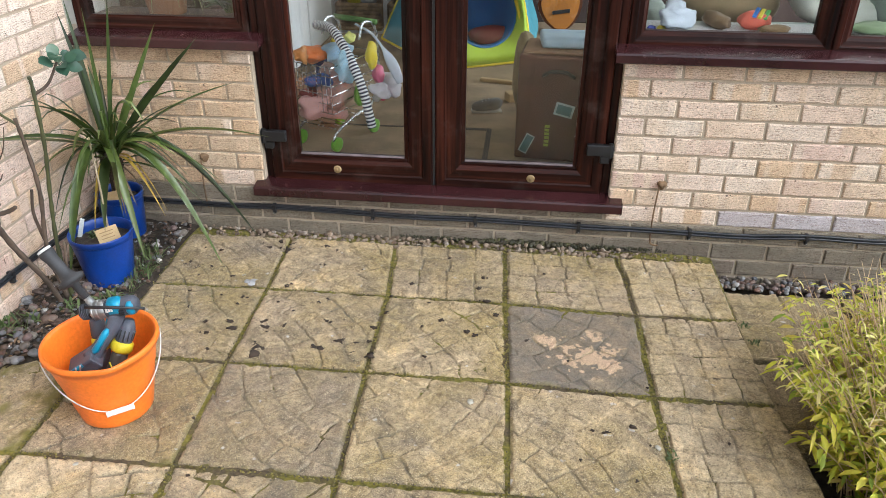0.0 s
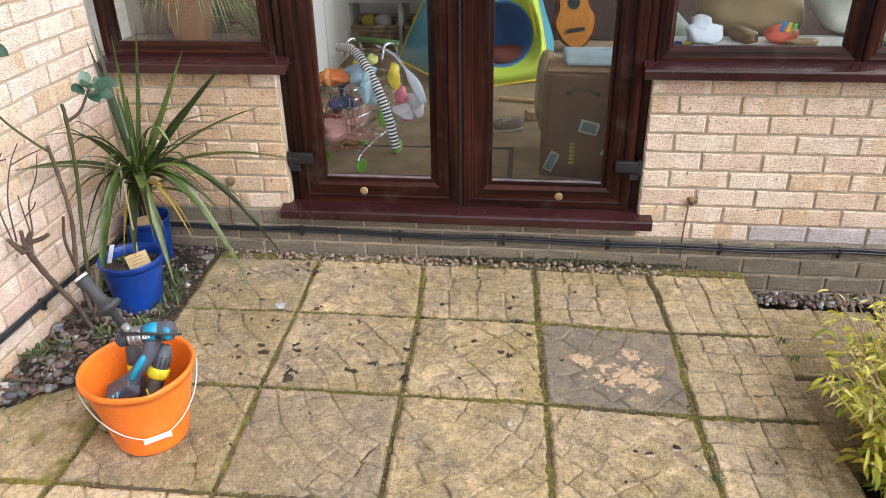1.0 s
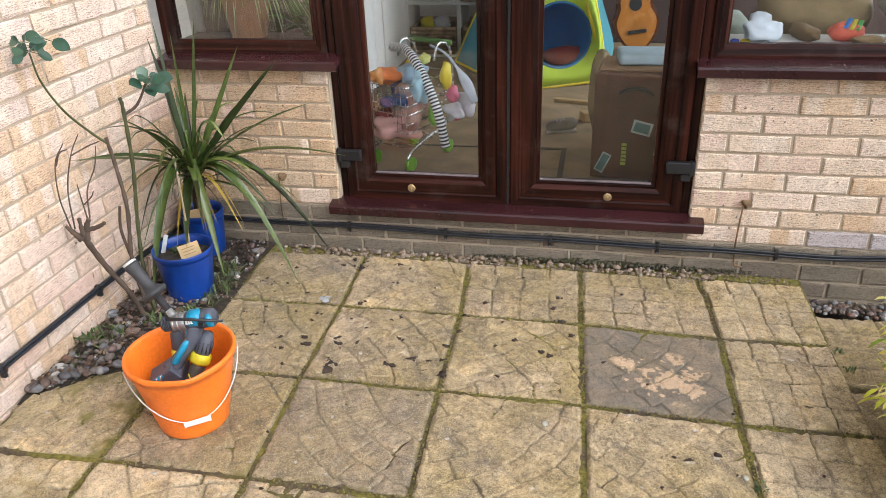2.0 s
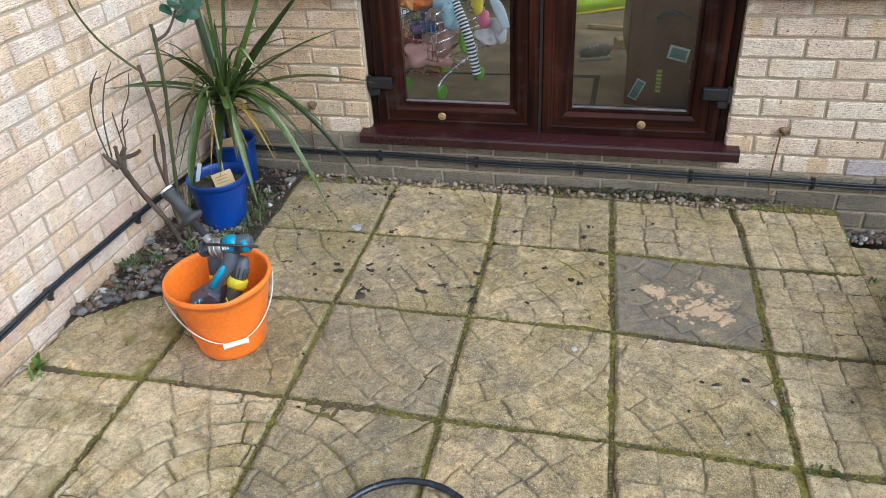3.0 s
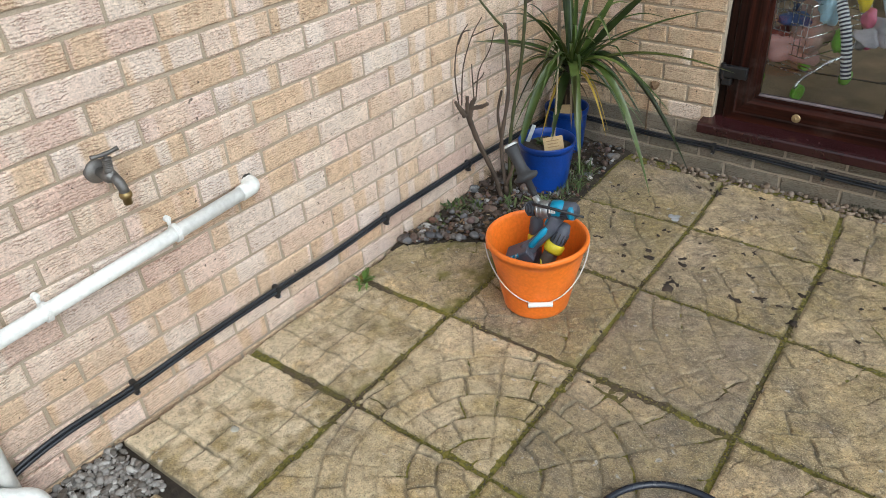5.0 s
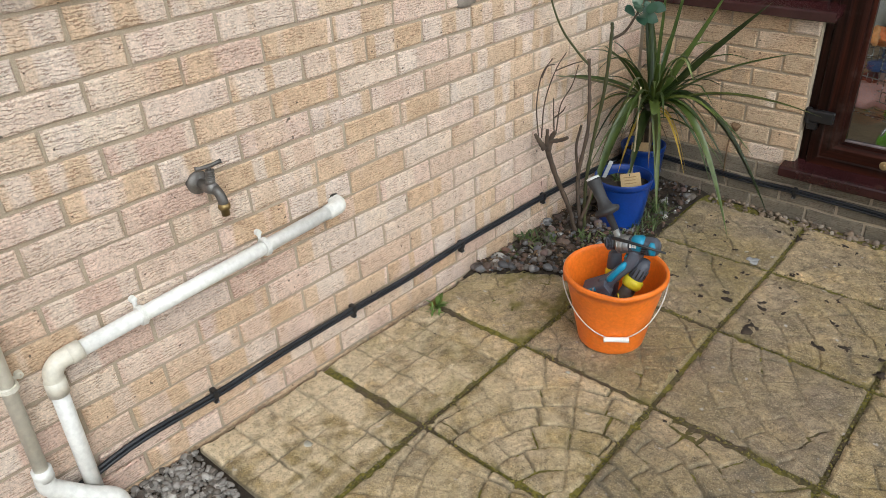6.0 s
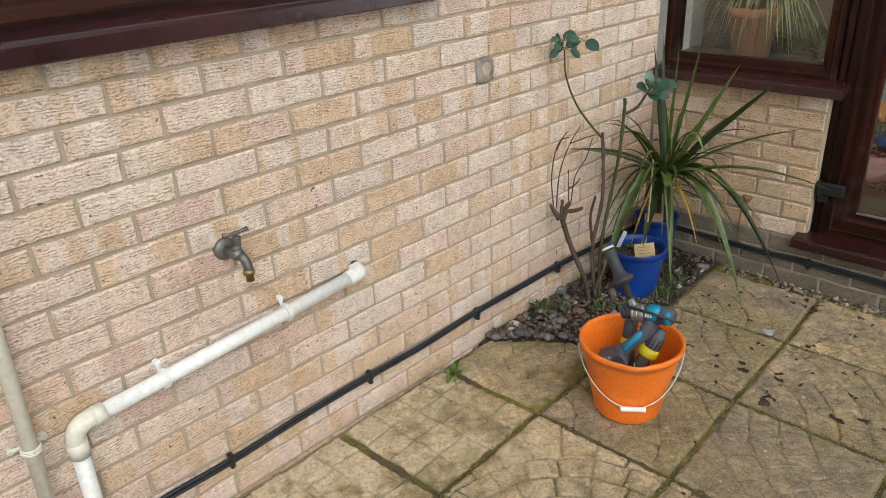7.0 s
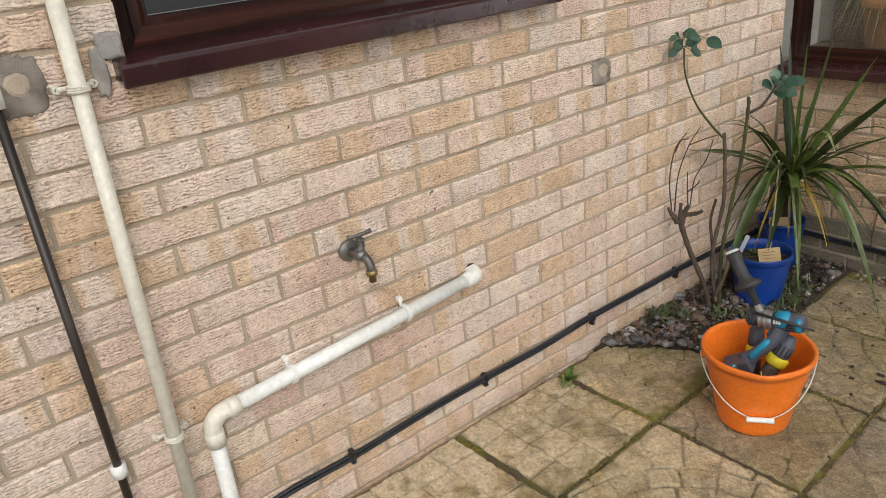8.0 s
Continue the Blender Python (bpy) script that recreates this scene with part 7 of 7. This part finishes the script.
for x, z in ((0.385, 0.032), (0.775, 0.412), (0.775, 0.032)):
    bk = thing("basket", (x + 0.16, 2.9, FZ + z), "brown wicker basket filled with toys on a shelf", "basket", "baskets on the shelf")
    bm = bmesh.new()
    for k in range(7):
        tube(bm, [(x, 2.72, FZ + z + 0.012 + 0.028 * k), (x + 0.32, 2.72, FZ + z + 0.012 + 0.028 * k), (x + 0.32, 3.06, FZ + z + 0.012 + 0.028 * k), (x, 3.06, FZ + z + 0.012 + 0.028 * k), (x, 2.72, FZ + z + 0.012 + 0.028 * k)], 0.0165, 8, False)
    part("weave", bm, WICKER, bk, "", True)
    bm = bmesh.new()
    blob(bm, (x + 0.10, 2.86, FZ + z + 0.20), 0.06, 0.06, 0.05, 0.3, 2)
    part("yellow_toy", bm, YELLOW, bk, "yellow toy", True)
    bm = bmesh.new()
    blob(bm, (x + 0.21, 2.88, FZ + z + 0.20), 0.07, 0.07, 0.05, 0.4, 2)
    part("white_toy", bm, SHELF_WHITE, bk, "white soft toy", True)

guitar = thing("acoustic_guitar", (2.05, 2.9, FZ), "sunburst acoustic guitar leaning upright in the room", "guitar")
GM = pose(2.04, 2.9, FZ + 0.03, -6, -7, 8)


def guitar_plate(grow, y0, y1):
    """The waisted outline of a guitar body as a solid plate."""
    bm = bmesh.new()
    ring = []
    for k in range(48):
        a = 2 * math.pi * k / 48
        h = 0.25 - 0.25 * math.cos(a)
        w = 0.185 * math.sin(math.pi * min(1, h / 0.5)) ** 0.55 * (1 - 0.22 * (h / 0.5)) - 0.030 * math.exp(-((h - 0.30) / 0.055) ** 2)
        ring.append((math.copysign(max(w, 0) + grow, math.sin(a)) if 0 < k % 24 else 0.0, h + (grow if k == 24 else -grow if k == 0 else 0)))
    rows = [[bm.verts.new(GM @ Vector((x, y, z))) for x, z in ring] for y in (y0, y1)]
    for k in range(48):
        bm.faces.new((rows[0][k], rows[0][(k + 1) % 48], rows[1][(k + 1) % 48], rows[1][k]))
    bm.faces.new(rows[0][::-1])
    bm.faces.new(rows[1])
    bmesh.ops.recalc_face_normals(bm, faces=bm.faces)
    return bm


part("body", guitar_plate(0.0, -0.04, 0.05), plain("dark_burst_lacquer", (0.10, 0.030, 0.012), 0.25, 0, 0.4, 8, 0.02), guitar, "dark red-brown body")
part("top", guitar_plate(-0.022, -0.046, -0.0402), plain("sunburst_lacquer", (0.50, 0.19, 0.035), 0.25, 0, 0.45, 8, 0.02), guitar, "amber sunburst top")
for nm, mm, size, mtl, lb in (("bridge", GM @ pose(0, -0.052, 0.14), (0.13, 0.012, 0.026), BLACK_PLASTIC, "dark bridge"),
                              ("neck", GM @ pose(0, -0.045, 0.74), (0.055, 0.03, 0.52), plain("dark_neck", (0.06, 0.035, 0.02), 0.4), "dark neck")):
    bm = bmesh.new()
    obox(bm, mm, *size, min(size) * 0.3)
    part(nm, bm, mtl, guitar, lb)
bm = bmesh.new()
tube(bm, [GM @ Vector((0, -0.047, 0.33)), GM @ Vector((0, -0.049, 0.33))], 0.045, 24)
part("sound_hole", bm, BLACK_PLASTIC, guitar, "dark round sound hole")
bm = bmesh.new()
box(bm, 1.75, 4.2, 3.3, 3.42, FZ, FZ + 1.9, 0.01)
tagged(part("dark_curtain", bm, plain("dark_brown_fabric", (0.055, 0.035, 0.03), 0.95, 0, 0.3, 12, 0.3), None, "dark brown curtain hanging at the back of the room", False, (3.0, 3.36, FZ)), category="curtain")

# sofa with cushions behind the wide window
SAGE = plain("sage_fabric", (0.25, 0.29, 0.245), 0.95, 0, 0.2, 25, 0.4)
sofa = thing("sofa", (3.2, 0.85, FZ), "sage green sofa with its back to the window", "sofa")
bm = bmesh.new()
box(bm, 2.40, 4.15, 0.42, 0.66, FZ + 0.02, FZ + 0.62, 0.06, 3)
part("backrest", bm, SAGE, sofa, "", True)
bm = bmesh.new()
box(bm, 2.40, 4.15, 0.67, 1.35, FZ + 0.05, FZ + 0.42, 0.05, 3)
part("seat", bm, SAGE, sofa, "", True)
for x in (2.32, 4.10):
    bm = bmesh.new()
    box(bm, x, x + 0.15, 0.55, 1.33, FZ + 0.02, FZ + 0.60, 0.05, 3)
    part("armrest", bm, SAGE, sofa, "", True)


def cushion(c, sx, sy, sz, rot, col, label, ribs=0):
    bm = bmesh.new()
    bmesh.ops.create_uvsphere(bm, u_segments=40, v_segments=20, radius=1)
    m4 = Matrix.Translation(c) @ pose(0, 0, 0, *rot)
    for v in bm.verts:
        x, y, z = v.co
        e = 0.55
        q = Vector((math.copysign(abs(x) ** e, x) * sx, math.copysign(abs(y) ** e, y) * sy, z * sz + (0.004 * math.sin(ribs * x) if ribs else 0)))
        v.co = m4 @ q
    return tagged(part("cushion", bm, plain("cushion_fabric", col, 0.95, 0, 0.25, 25, 0.4), None, label, True, c), category="cushion")


cushion((3.03, 0.50, 0.92), 0.20, 0.13, 0.07, (20, 10, 12), (0.52, 0.53, 0.46), "pale ribbed cushion lying on the sofa back", 60)
cushion((3.35, 0.54, 1.00), 0.24, 0.18, 0.09, (55, -12, 20), (0.24, 0.29, 0.24), "sage green cushion propped on the sofa back")
cushion((3.80, 0.50, 0.94), 0.24, 0.15, 0.09, (40, 15, -10), (0.30, 0.35, 0.32), "grey-green cushion propped on the sofa back")
cushion((2.62, 0.62, 0.94), 0.22, 0.16, 0.10, (30, 5, 0), (0.30, 0.22, 0.12), "brown furry throw bunched on the sofa back")
for nm, c, r, col, lb, ro in (("folded_cloth", (2.36, 0.235, 0.905), (0.085, 0.06, 0.045), (0.62, 0.67, 0.75), "crumpled white cloth on the window board", 0.9),
                              ("snack_roll", (2.52, 0.27, 0.89), (0.085, 0.035, 0.030), (0.18, 0.11, 0.05), "brown striped roll lying on the window board", 0.6),
                              ("toy_rainbow", (2.66, 0.255, 0.895), (0.065, 0.045, 0.035), (0.78, 0.16, 0.10), "red and rainbow soft toy on the window board", 0.5),
                              ("toy_yellow_brick", (2.30, 0.175, 0.872), (0.020, 0.012, 0.010), (0.78, 0.60, 0.03), "small yellow toy on the window board", 0.4),
                              ("toy_blue_brick", (2.262, 0.175, 0.872), (0.016, 0.012, 0.010), (0.04, 0.06, 0.30), "small blue toy on the window board", 0.4),
                              ("brown_bowl", (2.72, 0.185, 0.878), (0.060, 0.035, 0.016), (0.32, 0.20, 0.09), "shallow brown wooden dish on the window board", 0.5),
                              ("green_bowl", (3.10, 0.20, 0.885), (0.11, 0.06, 0.024), (0.22, 0.30, 0.16), "green glass dish on the window board", 0.3)):
    toy(nm, c, r, col, lb, ro, 3, 0.35 if nm != "folded_cloth" else 0.9)
for k, col in enumerate(((0.05, 0.20, 0.60), (0.70, 0.60, 0.05), (0.10, 0.45, 0.10))):
    bm = bmesh.new()
    obox(bm, pose(2.655 + 0.020 * k, 0.232, 0.928 - 0.004 * k, 30, 0, -30), 0.016, 0.055, 0.008, 0.003)
    tagged(part("rainbow_patch", bm, plain("patch_colour", col, 0.6), None, "bright stripe of cloth lying on a soft toy", False, (2.655 + 0.02 * k, 0.232, 0.922)), category="toy")

# grey-brown backing added behind the small window, for its reflections and dim room
cupboard = thing("cupboard", (0.30, 0.52, FZ), "added tall grey-brown backing that stands for reflections in the small window", "cupboard")
PANE_BACKING = plain("grey_brown_backing", (0.135, 0.10, 0.066), 0.6, 0, 0.35, 14, 0.15)
bm = bmesh.new()
box(bm, 0.005, 0.58, 0.40, 0.66, FZ, FZ + 1.95, 0.006)
part("carcass", bm, PANE_BACKING, cupboard)
for x in (0.01, 0.20, 0.39):
    bm = bmesh.new()
    box(bm, x, x + 0.185, 0.386, 0.3995, FZ + 0.03, FZ + 1.93, 0.003)
    part("back_board", bm, PANE_BACKING, cupboard)
# spider plant on the window board of the small window
spider = thing("spider_plant", (0.30, 0.24, 0.862), "spider plant with long pale leaves on the window board", "houseplant")
bm = bmesh.new()
lathe(bm, [(0.0, 0.0), (0.055, 0.0), (0.075, 0.12), (0.080, 0.12), (0.080, 0.15), (0.07, 0.15), (0.065, 0.12), (0.0, 0.11)], pose(0.30, 0.24, 0.864) @ Matrix.Scale(1.35, 4), 28)
part("pot", bm, plain("terracotta", (0.40, 0.19, 0.09), 0.85, 0, 0.25, 25, 0.2), spider, "terracotta pot", True)
PALE_LEAF = leaf_material("spider_leaf", [(0.0, (0.36, 0.42, 0.16)), (0.5, (0.60, 0.62, 0.32)), (1.0, (0.22, 0.32, 0.08))], 0.45, 0.3, "object")
rs = random.Random(31)
for k in range(72):
    a = rs.uniform(0, 6.28)
    d = rs.uniform(0.14, 0.36)
    tip = Vector((0.32 + d * math.cos(a), min(0.33, max(0.125, 0.17 + 0.4 * d * math.sin(a))), rs.uniform(0.88, 1.04)))
    bm = bmesh.new()
    blade(bm, arch((0.31, 0.24, 1.05), tip, rs.uniform(0.12, 0.26), 9), 0.0062, 0.4)
    part("leaf", bm, PALE_LEAF, spider, "", True)
tuft("leafy_houseplant", (0.58, 0.27, 0.866), 22, 0.20, 0.030, WEED, "leafy green houseplant standing on the window board", 95, 1.0, "leaf")["category"] = "houseplant"
